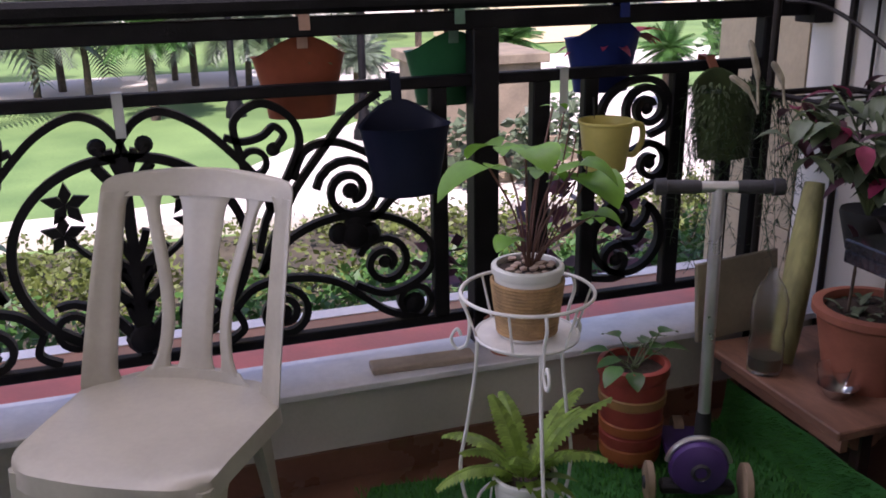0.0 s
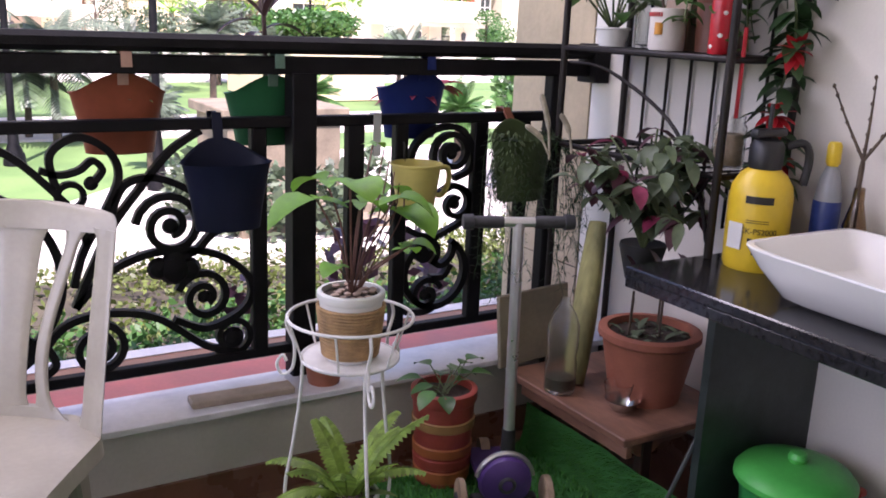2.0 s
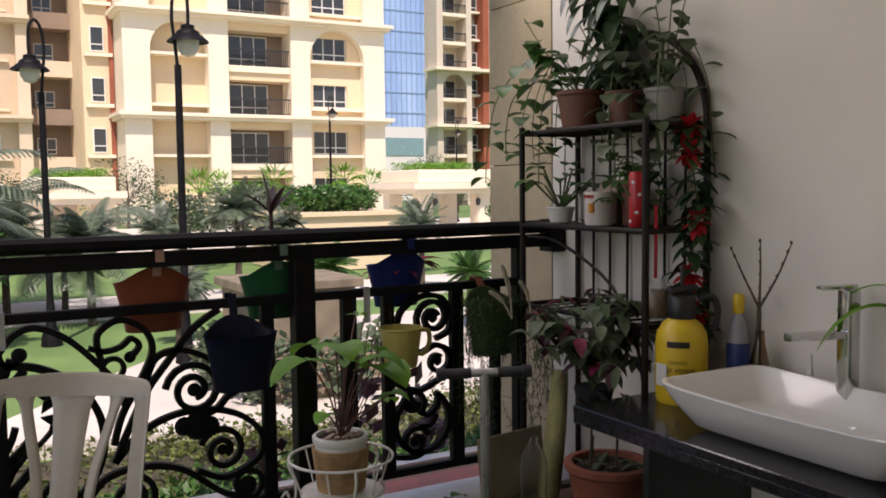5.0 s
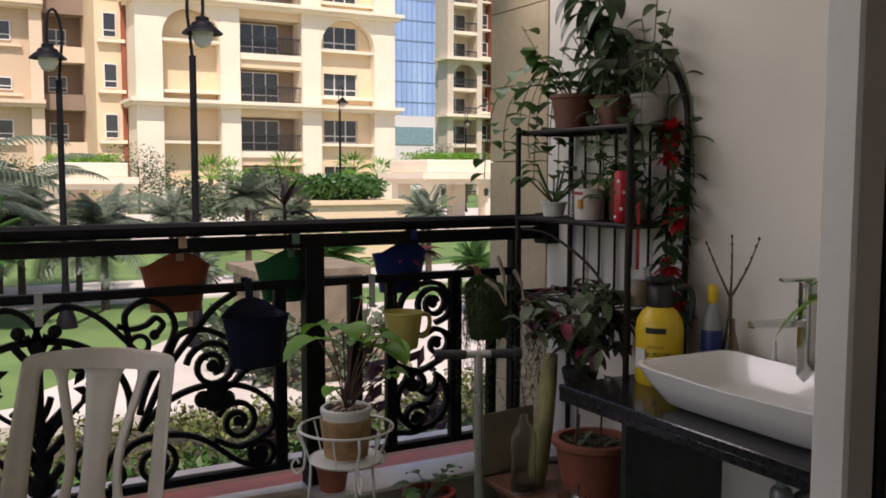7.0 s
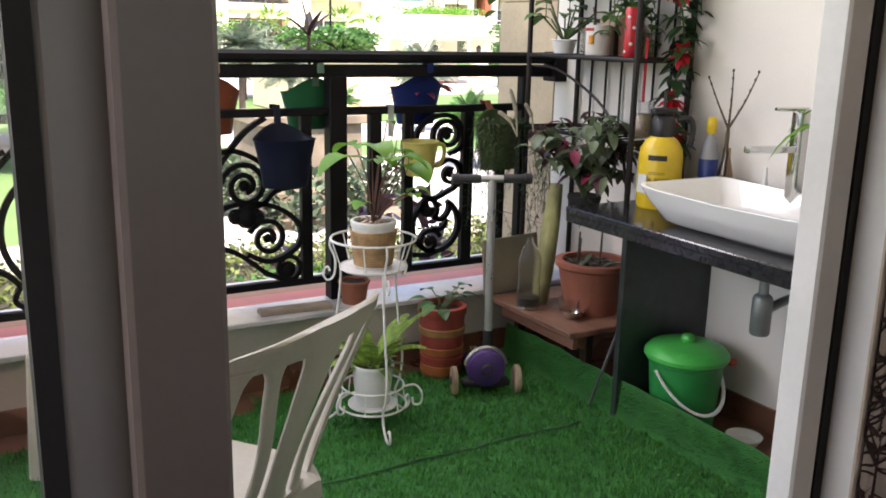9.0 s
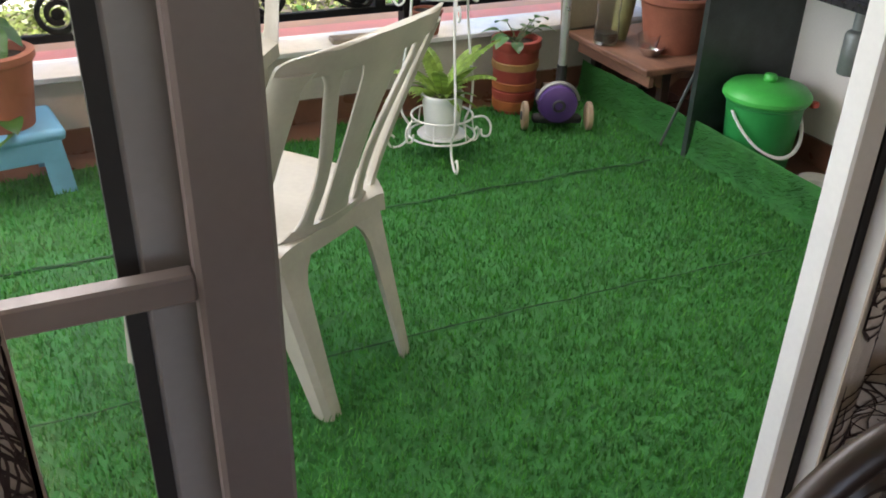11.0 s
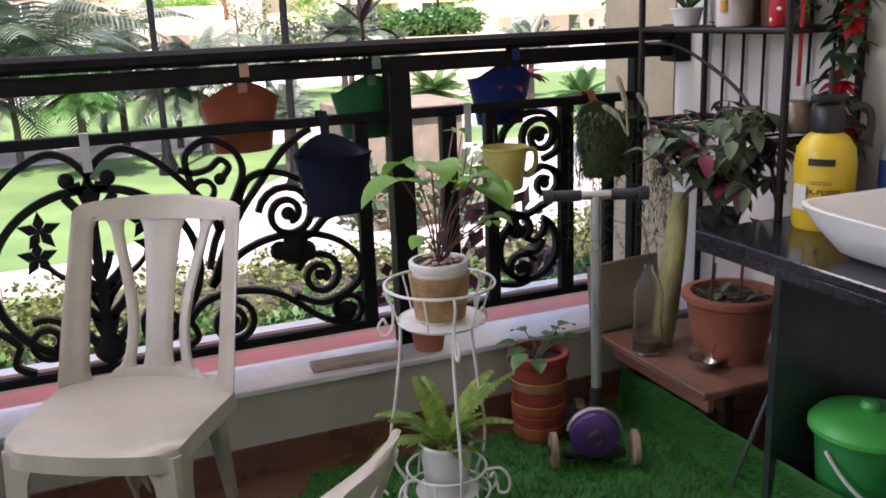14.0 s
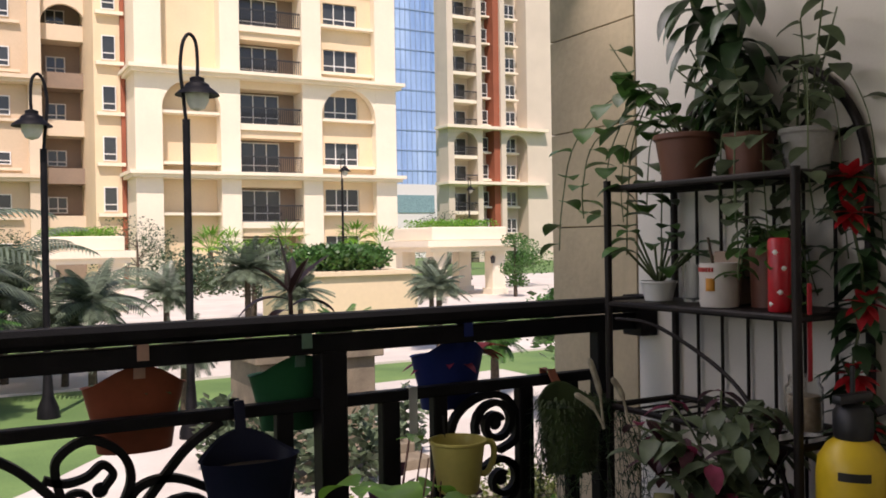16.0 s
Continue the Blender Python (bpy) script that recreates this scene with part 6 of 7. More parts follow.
for x in (-0.22, 0.22):
    for y in (-0.22, 0.16):
        part("leg", one_lathe([(0, 0), (0.022, 0), (0.026, 0.1), (0.018, 0.14), (0.03, 0.22), (0.022, 0.36), (0, 0.36)], 12, (x, y, 0)), DARKWOOD, ac)
bm = bmesh.new()
tube(bm, smooth_line([(-0.22, 0.18, 0.43), (-0.235, 0.18, 0.55), (-0.15, 0.18, 0.63), (0.0, 0.18, 0.665), (0.15, 0.18, 0.63), (0.235, 0.18, 0.55), (0.22, 0.18, 0.43)], 6), 0.024, 10)
for cx_, a0 in ((-0.1, 0), (0.1, 180)):
    tube(bm, [(p[0], 0.18, p[1]) for p in spiral(cx_, 0.53, 0.08, 0.02, a0, 1.5 if a0 else -1.5)], 0.012, 8)
part("backrest", bm, DARKWOOD, ac, "pierced scroll-carved back")

# ---- outdoors: ground ----
GROUND_Z = -0.6
LAWN = mat("lawn", (0.15, 0.25, 0.07), 0.9, 0, 0.25, 0.9, 0.8, 30, c2=(0.09, 0.17, 0.045))
PAVE = mat("pale_paving", (0.66, 0.60, 0.52), 0.8, 0, 0.08, 1.2, 0.2, 30)
BED = mat("bed_soil", (0.09, 0.075, 0.045), 0.95, 0, 0.3, 3, 0.8, 40)
bm = bmesh.new()
bmesh.ops.create_grid(bm, x_segments=2, y_segments=2, size=1500)
for v in bm.verts:
    v.co.z = GROUND_Z - 0.03
structure("ground", bm, LAWN, "lawn and planted ground")


def sheet(name, corners, z, material, label):
    bm = bmesh.new()
    top = [bm.verts.new((x, y, z)) for x, y in corners]
    low = [bm.verts.new((x, y, GROUND_Z - 0.05)) for x, y in corners]
    bm.faces.new(top), bm.faces.new(low[::-1])
    for i in range(len(top)):
        j = (i + 1) % len(top)
        bm.faces.new((top[i], low[i], low[j], top[j]))
    return structure(name, bm, material, label)


sheet("ground_bed", [(-8, 3.51), (9, 3.51), (9, 7.0), (3.0, 7.6), (-8, 8.0)], GROUND_Z, BED, "planted soil bed below the balcony")
path_line = [(p.x, p.y) for p in smooth_line([(-8, 8.05, 0), (0.2, 8.0, 0), (3.0, 7.65, 0), (9.0, 7.05, 0)], 6)]
back_line = [(p.x, p.y) for p in smooth_line([(9.0, 13.5, 0), (4.6, 13.0, 0), (2.6, 11.0, 0), (1.3, 9.3, 0), (0.2, 8.7, 0), (-8, 8.8, 0)], 6)]
sheet("pavement", path_line + back_line, GROUND_Z + 0.012, PAVE, "pale paved garden path")
sheet("road", [(-60, 15.5), (60, 15.5), (60, 18.5), (-60, 18.5)], GROUND_Z + 0.01, PAVE, "pale paved drive across the courtyard")
sheet("road_forecourt", [(-60, 27), (60, 27), (60, 49), (-60, 49)], GROUND_Z + 0.01, PAVE, "pale paved forecourt")
kerb = thing("kerb", pose(0, 0, 0), "pale stone kerb between bed and path", "", "", "structure")
for i in range(len(path_line) - 1):
    (xa, ya), (xb, yb) = path_line[i], path_line[i + 1]
    nseg = max(1, int((xb - xa) / 0.6))
    for k in range(nseg):
        x0, x1 = xa + (xb - xa) * k / nseg, xa + (xb - xa) * (k + 1) / nseg
        y0, y1 = ya + (yb - ya) * k / nseg, ya + (yb - ya) * (k + 1) / nseg
        bm = bmesh.new()
        vs = [bm.verts.new((x, y + dy, z)) for z in (GROUND_Z - 0.04, GROUND_Z + 0.09) for x, y, dy in ((x0, y0, -0.1), (x1 - 0.01, y1, -0.1), (x1 - 0.01, y1, 0.02), (x0, y0, 0.02))]
        for q in ((0, 1, 2, 3), (7, 6, 5, 4), (0, 4, 5, 1), (1, 5, 6, 2), (2, 6, 7, 3), (3, 7, 4, 0)):
            bm.faces.new([vs[j] for j in q])
        part("stone", bm, PAVE, kerb, smooth=False)

# ---- buildings ----
CREAM = mat("cream_render", (0.80, 0.63, 0.41), 0.8, 0, 0.07, 0.35, 0.1, 8, c2=(0.72, 0.56, 0.36))
CREAM_LT = mat("pale_cream_render", (0.85, 0.75, 0.58), 0.8, 0, 0.04, 0.35, 0.1, 8)
RUST = mat("rust_red_render", (0.34, 0.10, 0.05), 0.8, 0, 0.1, 0.5, 0.1, 8)
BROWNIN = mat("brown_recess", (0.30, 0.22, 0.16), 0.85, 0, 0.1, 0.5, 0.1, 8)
WGLASS = mat("dark_window_glass", (0.05, 0.055, 0.055), 0.08, 0, 0.15, 0.3, 0.0, 4, spec=0.6)
WFRAME = mat("white_window_frame", (0.78, 0.76, 0.72), 0.5, 0, 0.04)
BALIRON = mat("far_balcony_iron", (0.03, 0.03, 0.03), 0.5, 0, 0.1)


def window_meshes(w, h, cols=3, transom=True):
    """One lattice of frame and bars, and the glass behind it."""
    t, d = 0.06, 0.05
    ups = [(-w / 2 + (w - t) * k / cols, -w / 2 + (w - t) * k / cols + t) for k in range(cols + 1)]
    acr = [(0, t), (h * 0.26, h * 0.26 + t), (h - t, h)] if transom else [(0, t), (h - t, h)]
    xs, zs = sorted({v for p in ups for v in p}), sorted({v for p in acr for v in p})
    bm = bmesh.new()
    vs = {(i, j, k): bm.verts.new((x, d if k else -d, z)) for i, x in enumerate(xs) for j, z in enumerate(zs) for k in (0, 1)}
    full = {(i, j): i % 2 == 0 or j % 2 == 0 for i in range(len(xs) - 1) for j in range(len(zs) - 1)}
    for (i, j), on in full.items():
        if not on:
            continue
        bm.faces.new([vs[q] for q in ((i, j, 0), (i + 1, j, 0), (i + 1, j + 1, 0), (i, j + 1, 0))])
        bm.faces.new([vs[q] for q in ((i, j, 1), (i, j + 1, 1), (i + 1, j + 1, 1), (i + 1, j, 1))])
        for di, dj, p, q in ((-1, 0, (i, j), (i, j + 1)), (1, 0, (i + 1, j), (i + 1, j + 1)), (0, -1, (i, j), (i + 1, j)), (0, 1, (i, j + 1), (i + 1, j + 1))):
            if not full.get((i + di, j + dj), False):
                bm.faces.new((vs[(*p, 0)], vs[(*q, 0)], vs[(*q, 1)], vs[(*p, 1)]))
    for v in [v for v in bm.verts if not v.link_faces]:
        bm.verts.remove(v)
    return bm, box(bmesh.new(), -w / 2 + 0.01, -0.01, 0.01, w / 2 - 0.01, 0.01, h - 0.01)


def window(parent, x, y, z, w, h, cols=3):
    key = (w, h, cols)
    if key not in WINDOWS:
        f, g = window_meshes(w, h, cols)
        a = part("window", f, WFRAME, parent, smooth=False)
        b = part("pane", g, WGLASS, a, smooth=False)
        WINDOWS[key] = (a.data, b.data)
    else:
        a = new("window", WINDOWS[key][0])
        a.parent = parent
        b = new("pane", WINDOWS[key][1])
        b.parent = a
    a.location = (x, y, z)
    return a


WINDOWS = {}


def balcony(parent, x0, x1, y, z, h, depth=1.3):
    """Dark recess with glazed doors behind an iron rail."""
    bm = bmesh.new()
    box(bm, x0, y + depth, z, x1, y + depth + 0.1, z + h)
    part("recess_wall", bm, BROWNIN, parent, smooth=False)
    window(parent, (x0 + x1) / 2 - 0.3, y + depth - 0.05, z + 0.03, 2.4, 2.05 if h > 2.1 else h * 0.93, 3)
    bm = bmesh.new()
    box(bm, x0, y - 0.05, z + 0.92, x1, y + 0.02, z + 1.0)
    box(bm, x0, y - 0.04, z + 0.08, x1, y + 0.0, z + 0.13)
    n = int((x1 - x0) / 0.13)
    for k in range(n + 1):
        x = x0 + (x1 - x0) * k / n
        box(bm, x - 0.016, y - 0.03, z + 0.08, x + 0.016, y, z + 0.95)
    xc = (x0 + x1) / 2
    for k in range(3):
        tube(bm, [(p[0], y - 0.03, p[1]) for p in spiral(xc + (k - 1) * 0.4, z + 0.5, 0.26, 0.05, 90, 1.4, 16)], 0.02, 4)
    part("balcony_rail", bm, BALIRON, parent, smooth=False)


def arch_wall(bm, x0, x1, z0, z1, y0, y1, spring, n=14):
    """A wall panel above an arched opening that spans x0 to x1 and springs at spring."""
    r = (x1 - x0) / 2
    cx = (x0 + x1) / 2
    pts = [(cx - r * math.cos(math.pi * k / n), spring + min(r, z1 - spring - 0.15) * math.sin(math.pi * k / n)) for k in range(n + 1)]
    for yy in (y0, y1):
        for (xa, za), (xb, zb) in zip(pts, pts[1:]):
            bm.faces.new([bm.verts.new(v) for v in ((xa, yy, za), (xb, yy, zb), (xb, yy, z1), (xa, yy, z1))])
    for (xa, za), (xb, zb) in zip(pts, pts[1:]):
        bm.faces.new([bm.verts.new(v) for v in ((xa, y0, za), (xb, y0, zb), (xb, y1, zb), (xa, y1, za))])


def apartment_main():
    ob = thing("apartment_building", pose(0, 0, 0), "cream rendered apartment block with arched bays and iron balconies", "building")
    Y, S, B0 = 52.0, 2.86, -0.1
    floors = 8
    top = B0 + S * floors
    for a, b in ((10.0, 11.45), (14.7, 15.84), (19.63, 20.85), (24.4, 25.8)):
        part("pilaster", one_box(a, Y - 0.3, GROUND_Z, b, Y + 3, top), CREAM_LT, ob, smooth=False)
    part("wall", one_box(10.0, Y + 3.0, GROUND_Z, 25.8, Y + 14, top), CREAM, ob, smooth=False)
    part("wall", one_box(11.45, Y + 0.75, GROUND_Z, 14.7, Y + 3, top), CREAM, ob, "blank cream bay", smooth=False)
    for f in range(floors):
        z = B0 + S * f
        part("spandrel", one_box(15.84, Y - 0.1, z - 0.25, 19.63, Y + 3, z + 0.12), CREAM_LT, ob, smooth=False)
        part("spandrel", one_box(15.84, Y + 0.05, z + 2.15, 19.63, Y + 3, z + S - 0.25), CREAM, ob, smooth=False)
        balcony(ob, 15.84, 19.63, Y, z + 0.12, 2.03)
        for a, b in ((20.85, 21.25), (23.5, 24.4)):
            part("wall", one_box(a, Y + 0.35, z - 0.2, b, Y + 3, z + S - 0.2), CREAM, ob, smooth=False)
        part("spandrel", one_box(21.25, Y + 0.35, z - 0.75, 23.5, Y + 3, z + 0.72), CREAM, ob, smooth=False)
        part("sill", one_box(20.86, Y - 0.12, z + 0.5, 24.39, Y + 0.35, z + 0.68), CREAM_LT, ob, smooth=False)
        window(ob, 22.375, Y + 0.55, z + 0.74, 2.25, 1.42, 3)
        part("sill", one_box(11.46, Y - 0.12, z + 0.5, 14.69, Y + 0.75, z + 0.66), CREAM_LT, ob, smooth=False) if f in (1, 2, 3) else None
    # arched heads over the storeys below the upper cornice
    za = B0 + S * 4 - 0.15
    for x0, x1 in ((11.45, 14.7), (20.85, 24.4)):
        bm = bmesh.new()
        arch_wall(bm, x0, x1, za - 2.6, za, Y - 0.28, Y + 0.3, za - 1.95)
        part("arch", bm, CREAM_LT, ob, smooth=False)
    for z in (B0 + S * 2 - 0.1, B0 + S * 4 - 0.05, B0 + S * 7):
        bm = bmesh.new()
        box(bm, 9.6, Y - 0.9, z, 26.2, Y + 3, z + 0.2)
        box(bm, 9.75, Y - 0.65, z - 0.18, 26.05, Y + 3, z)
        part("cornice", bm, CREAM_LT, ob, smooth=False)
    # set-back side wing with narrow windows
    part("wing", one_box(8.3, Y + 2.5, GROUND_Z, 10.0, Y + 14, top), CREAM, ob, smooth=False)
    for f in range(floors):
        z = B0 + S * f
        window(ob, 9.1, Y + 2.46, z + 0.8, 0.75, 1.4, 1)
        part("sill", one_box(8.4, Y + 2.2, z + 0.5, 9.9, Y + 2.5, z + 0.7), CREAM_LT, ob, smooth=False)
    part("rust_strip", one_box(9.72, Y + 2.3, GROUND_Z, 9.95, Y + 2.5, top), RUST, ob, smooth=False)
    part("roof", one_box(9.5, Y - 0.8, top, 26.3, Y + 14.5, top + 0.5), CREAM_LT, ob, smooth=False)


# the left block stands in shade: tan copies of the creams carry it
SHADED_CREAM = mat("block_shaded_render", (0.62, 0.48, 0.33), 0.8, 0, 0.07, 0.35, 0.1, 8, c2=(0.55, 0.42, 0.28))
SHADED_CREAM_LT = mat("pale_block_shaded_render", (0.72, 0.59, 0.43), 0.8, 0, 0.04, 0.35, 0.1, 8)


def apartment_left():
    ob = thing("apartment_building", pose(0, 0, 0), "cream rendered apartment block with brown recessed landings", "building")
    Y, S, B0, floors = 58.0, 2.86, -0.1, 8
    top = B0 + S * floors
    part("wall", one_box(-30, Y + 0.6, GROUND_Z, 5.9, Y + 12, top), SHADED_CREAM, ob, smooth=False)
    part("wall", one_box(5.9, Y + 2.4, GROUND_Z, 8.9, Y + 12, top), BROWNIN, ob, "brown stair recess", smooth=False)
    part("rust_strip", one_box(8.45, Y, GROUND_Z, 9.05, Y + 3, top), RUST, ob, smooth=False)
    for x0, x1 in ((5.2, 5.9), (0.4, 1.4), (-4.6, -3.6), (-9.6, -8.6)):
        part("pilaster", one_box(x0, Y, GROUND_Z, x1, Y + 2.4, top), SHADED_CREAM_LT, ob, smooth=False)
    for f in range(floors):
        z = B0 + S * f
        part("landing", one_box(5.9, Y + 0.8, z - 0.25, 8.45, Y + 2.4, z + 0.7), SHADED_CREAM_LT if f % 2 else BROWNIN, ob, smooth=False)
        window(ob, 6.9, Y + 2.35, z + 0.9, 1.1, 1.0, 2)
        for x, w, h, c in ((3.3, 1.9, 1.15, 2), (-1.1, 2.2, 1.4, 3), (-6.3, 2.2, 1.4, 3), (-12, 2.2, 1.4, 3)):
            if f == 1 and x < 3:
                continue
            window(ob, x, Y + 0.56, z + 0.8, w, h if f != 2 else 0.75, c)
            part("sill", one_box(x - 1.5, Y + 0.35, z + 0.45, x + 1.5, Y + 0.6, z + 0.62), SHADED_CREAM_LT, ob, smooth=False)
    # tall arched openings at the foot of the block
    for x0, x1 in ((-2.9, -0.2), (-7.9, -5.2)):
        bm = bmesh.new()
        arch_wall(bm, x0 - 0.02, x1 + 0.02, 3.2, 5.3, Y + 0.2, Y + 0.58, 3.3)
        part("arch", bm, SHADED_CREAM_LT, ob, smooth=False)
        part("recess_wall", one_box(x0, Y + 0.52, GROUND_Z, x1, Y + 0.59, 5.0), BROWNIN, ob, smooth=False)
        for x in (x0 + 0.75, x1 - 0.75):
            window(ob, x, Y + 0.46, 0.6, 1.2, 2.2, 2)
    bm = bmesh.new()
    arch_wall(bm, 5.9, 8.45, B0 + S * 5, B0 + S * 6 - 0.2, Y + 0.5, Y + 0.8, B0 + S * 5 + 0.6)
    part("arch", bm, SHADED_CREAM_LT, ob, smooth=False)
    for z in (B0 + S * 2, B0 + S * 4):
        bm = bmesh.new()
        box(bm, -30, Y - 0.5, z, 5.95, Y + 1, z + 0.22)
        box(bm, -30, Y - 0.3, z - 0.2, 5.95, Y + 1, z)
        part("cornice", bm, SHADED_CREAM_LT, ob, smooth=False)
    part("roof", one_box(-30, Y - 0.4, top, 9.2, Y + 12, top + 0.5), SHADED_CREAM_LT, ob, smooth=False)


def tower_right():
    ob = thing("apartment_tower", pose(0, 0, 0), "tall cream apartment tower with balconies and a red strip", "building")
    Y, S, B0, floors = 80.0, 2.86, -1.2, 12
    top = B0 + S * floors
    # tower cream with its shade put into the colour
    TOWER_SHADED = mat("shaded_cream_render", (0.66, 0.57, 0.45), 0.8, 0, 0.05, 0.35, 0.1, 8)
    part("wall", one_box(45.7, Y + 2, GROUND_Z, 60.0, Y + 3, top), TOWER_SHADED, ob, smooth=False)
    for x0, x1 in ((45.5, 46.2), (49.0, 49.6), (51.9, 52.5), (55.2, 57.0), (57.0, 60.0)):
        part("pilaster", one_box(x0, Y, GROUND_Z, x1, Y + 2, top), TOWER_SHADED, ob, smooth=False)
    part("rust_strip", one_box(51.2, Y + 0.3, GROUND_Z, 51.9, Y + 2, top), RUST, ob, smooth=False)
    for f in range(floors):
        z = B0 + S * f
        part("spandrel", one_box(46.2, Y + 0.1, z - 0.2, 49.0, Y + 2, z + 0.15), CREAM_LT, ob, smooth=False)
        bm = bmesh.new()
        box(bm, 46.2, Y + 0.1, z + 0.95, 49.0, Y + 0.16, z + 1.05)
        for k in range(18):
            x = 46.25 + 2.7 * k / 17
            box(bm, x, Y + 0.1, z + 0.15, x + 0.04, Y + 0.14, z + 1.0)
        part("balcony_rail", bm, BALIRON, ob, smooth=False)
        window(ob, 47.5, Y + 1.95, z + 0.2, 2.4, 1.9, 2)
        for x in (50.4, 53.9):
            window(ob, x, Y + 1.4, z + 0.75, 1.35, 1.5, 2)
            part("sill", one_box(x - 0.85, Y + 0.9, z + 0.5, x + 0.85, Y + 2, z + 0.7), CREAM_LT, ob, smooth=False)
    za = B0 + S * 5
    for x0, x1 in ((46.2, 49.0), (52.5, 55.2)):
        bm = bmesh.new()
        arch_wall(bm, x0, x1, za - 2.6, za, Y, Y + 0.4, za - 1.7)
        part("arch", bm, TOWER_SHADED, ob, smooth=False)
    for z in (B0 + S * 3, B0 + S * 5):
        part("cornice", one_box(45.0, Y - 0.8, z, 57.4, Y + 2, z + 0.3), CREAM_LT, ob, smooth=False)
    part("roof", one_box(45.2, Y - 0.5, top, 60, Y + 3, top + 0.6), TOWER_SHADED, ob, smooth=False)


apartment_main()
apartment_left()
tower_right()
BLUEGL = mat("blue_curtain_wall", (0.42, 0.58, 0.82), 0.3, 0.0, 0.2, 0.3, 0.0, 3, stretch=(1, 1, 0.12), c2=(0.2, 0.34, 0.62))
gt = thing("glass_tower", pose(0, 0, 0), "far blue glass office tower with fine mullions", "building")
part("curtain_wall", one_box(58, 140, 0, 88, 165, 120), BLUEGL, gt, smooth=False)
bm = bmesh.new()
for k in range(31):
    box(bm, 58 + k - 0.05, 139.85, 0, 58 + k + 0.05, 140, 120)
for k in range(34):
    box(bm, 58, 139.9, 3.5 * k, 88, 140, 3.5 * k + 0.18)
part("mullion_grid", bm, mat("blue_grey_mullion", (0.3, 0.42, 0.62), 0.4), gt, smooth=False)
lw = thing("low_building", pose(0, 0, 0), "low white building with strip windows before the glass tower", "building")
part("wall", one_box(46, 110, GROUND_Z, 66, 122, 9.5), WFRAME, lw, smooth=False)
part("strip_window", one_box(46.5, 109.9, 5.6, 60, 110, 8.0), mat("teal_strip_glass", (0.25, 0.42, 0.45), 0.15), lw, smooth=False)
part("strip_window", one_box(60.6, 109.9, 5.6, 65, 110, 8.0), WGLASS, lw, smooth=False)


# ---- garden pavilions ----
def pavilion(x, y, label):
    ob = thing("garden_pavilion", pose(x, y, GROUND_Z), label, "pavilion", "garden pavilions")
    bm = bmesh.new()
    box(bm, -2.1, -2.1, 1.95, 2.1, 2.1, 2.2)
    box(bm, -1.9, -1.9, 1.75, 1.9, 1.9, 1.95)
    part("slab", bm, CREAM_LT, ob, smooth=False)
    part("parapet", one_box(-1.7, -1.7, 2.2, 1.7, 1.7, 2.72, bev=0.03), CREAM_LT, ob, smooth=False)
    for sx in (-1, 1):
        for sy in (-1, 1):
            bm = bmesh.new()
            box(bm, sx * 1.35 - 0.3, sy * 1.35 - 0.3, 0, sx * 1.35 + 0.3, sy * 1.35 + 0.3, 1.75)
            box(bm, sx * 1.35 - 0.38, sy * 1.35 - 0.38, 0, sx * 1.35 + 0.38, sy * 1.35 + 0.38, 0.25)
            part("pier", bm, CREAM_LT, ob, smooth=False)
    for sx in (-1, 1):
        part("lantern", one_lathe([(0, -0.2), (0.08, -0.18), (0.11, 0.05), (0.04, 0.12), (0, 0.14)], 8, (sx * 1.0, -1.75, 1.45)), BALIRON, ob)
    rr = random.Random(int(x * 10))
    bm = bmesh.new()
    for k in range(1500):
        leaf(bm, (3.0 * (rr.random() - 0.5), 3.0 * (rr.random() - 0.5), 2.7 + 0.3 * rr.random()), any_dir(rr, 0.0, 0.9), 0.16, 0.09, 0.6, 0.2, 2)
    part("roof_hedge", bm, LEAF_LIME, ob, "clipped bright hedge in the parapet")
    return ob


pavilion(19.0, 33, "cream garden pavilion with a planted roof")
pavilion(4.75, 33, "cream garden pavilion with a planted roof").scale = (0.76, 0.76, 0.92)

# planter wall with hedge
pw = thing("planter_wall", pose(0, 0, 0), "cream planter wall with stone coping and a clipped hedge", "planter")
part("wall", one_box(8.3, 21.0, GROUND_Z, 11.3, 24.2, 0.76), CREAM, pw, smooth=False)
part("coping", one_box(8.2, 20.9, 0.76, 11.4, 24.3, 0.86), CREAM, pw, smooth=False)
rr = random.Random(77)
verts, faces = [], []


def scatter(n, cx, cy, cz, hx, hy, hz, size, rr):
    """Small folded leaves through a box-shaped clump with a ragged outline."""
    for _ in range(n):
        while True:
            a, b, c = (rr.random() * 2 - 1 for _ in range(3))
            if abs(a) ** 3 + abs(b) ** 3 + abs(c) ** 3 < 0.75 + 0.35 * rr.random():
                break
        p = Vector((cx + a * hx, cy + b * hy, cz + c * hz))
        d, s = any_dir(rr, -0.3, 0.9), size * (0.6 + 0.8 * rr.random())
        e = d.cross(Vector((rr.random() - 0.5, rr.random() - 0.5, rr.random() - 0.5))).normalized()
        i = len(verts)
        verts.extend([p, p + d * s * 0.5 + e * s * 0.28, p + d * s, p + d * s * 0.5 - e * s * 0.28])
        faces.append((i, i + 1, i + 2, i + 3))


def foliage(name, material, parent=None, label="", category="", kind=""):
    me = bpy.data.meshes.new(name)
    me.from_pydata([tuple(v) for v in verts], [], faces)
    me.materials.append(material)
    ob = new(name, me)
    ob.parent = parent
    verts.clear(), faces.clear()
    return tagged(ob, label, category, "", kind)


scatter(6500, 9.8, 22.5, 1.15, 1.25, 1.3, 0.34, 0.13, rr)
foliage("hedge", LEAF, pw, "clipped green hedge")

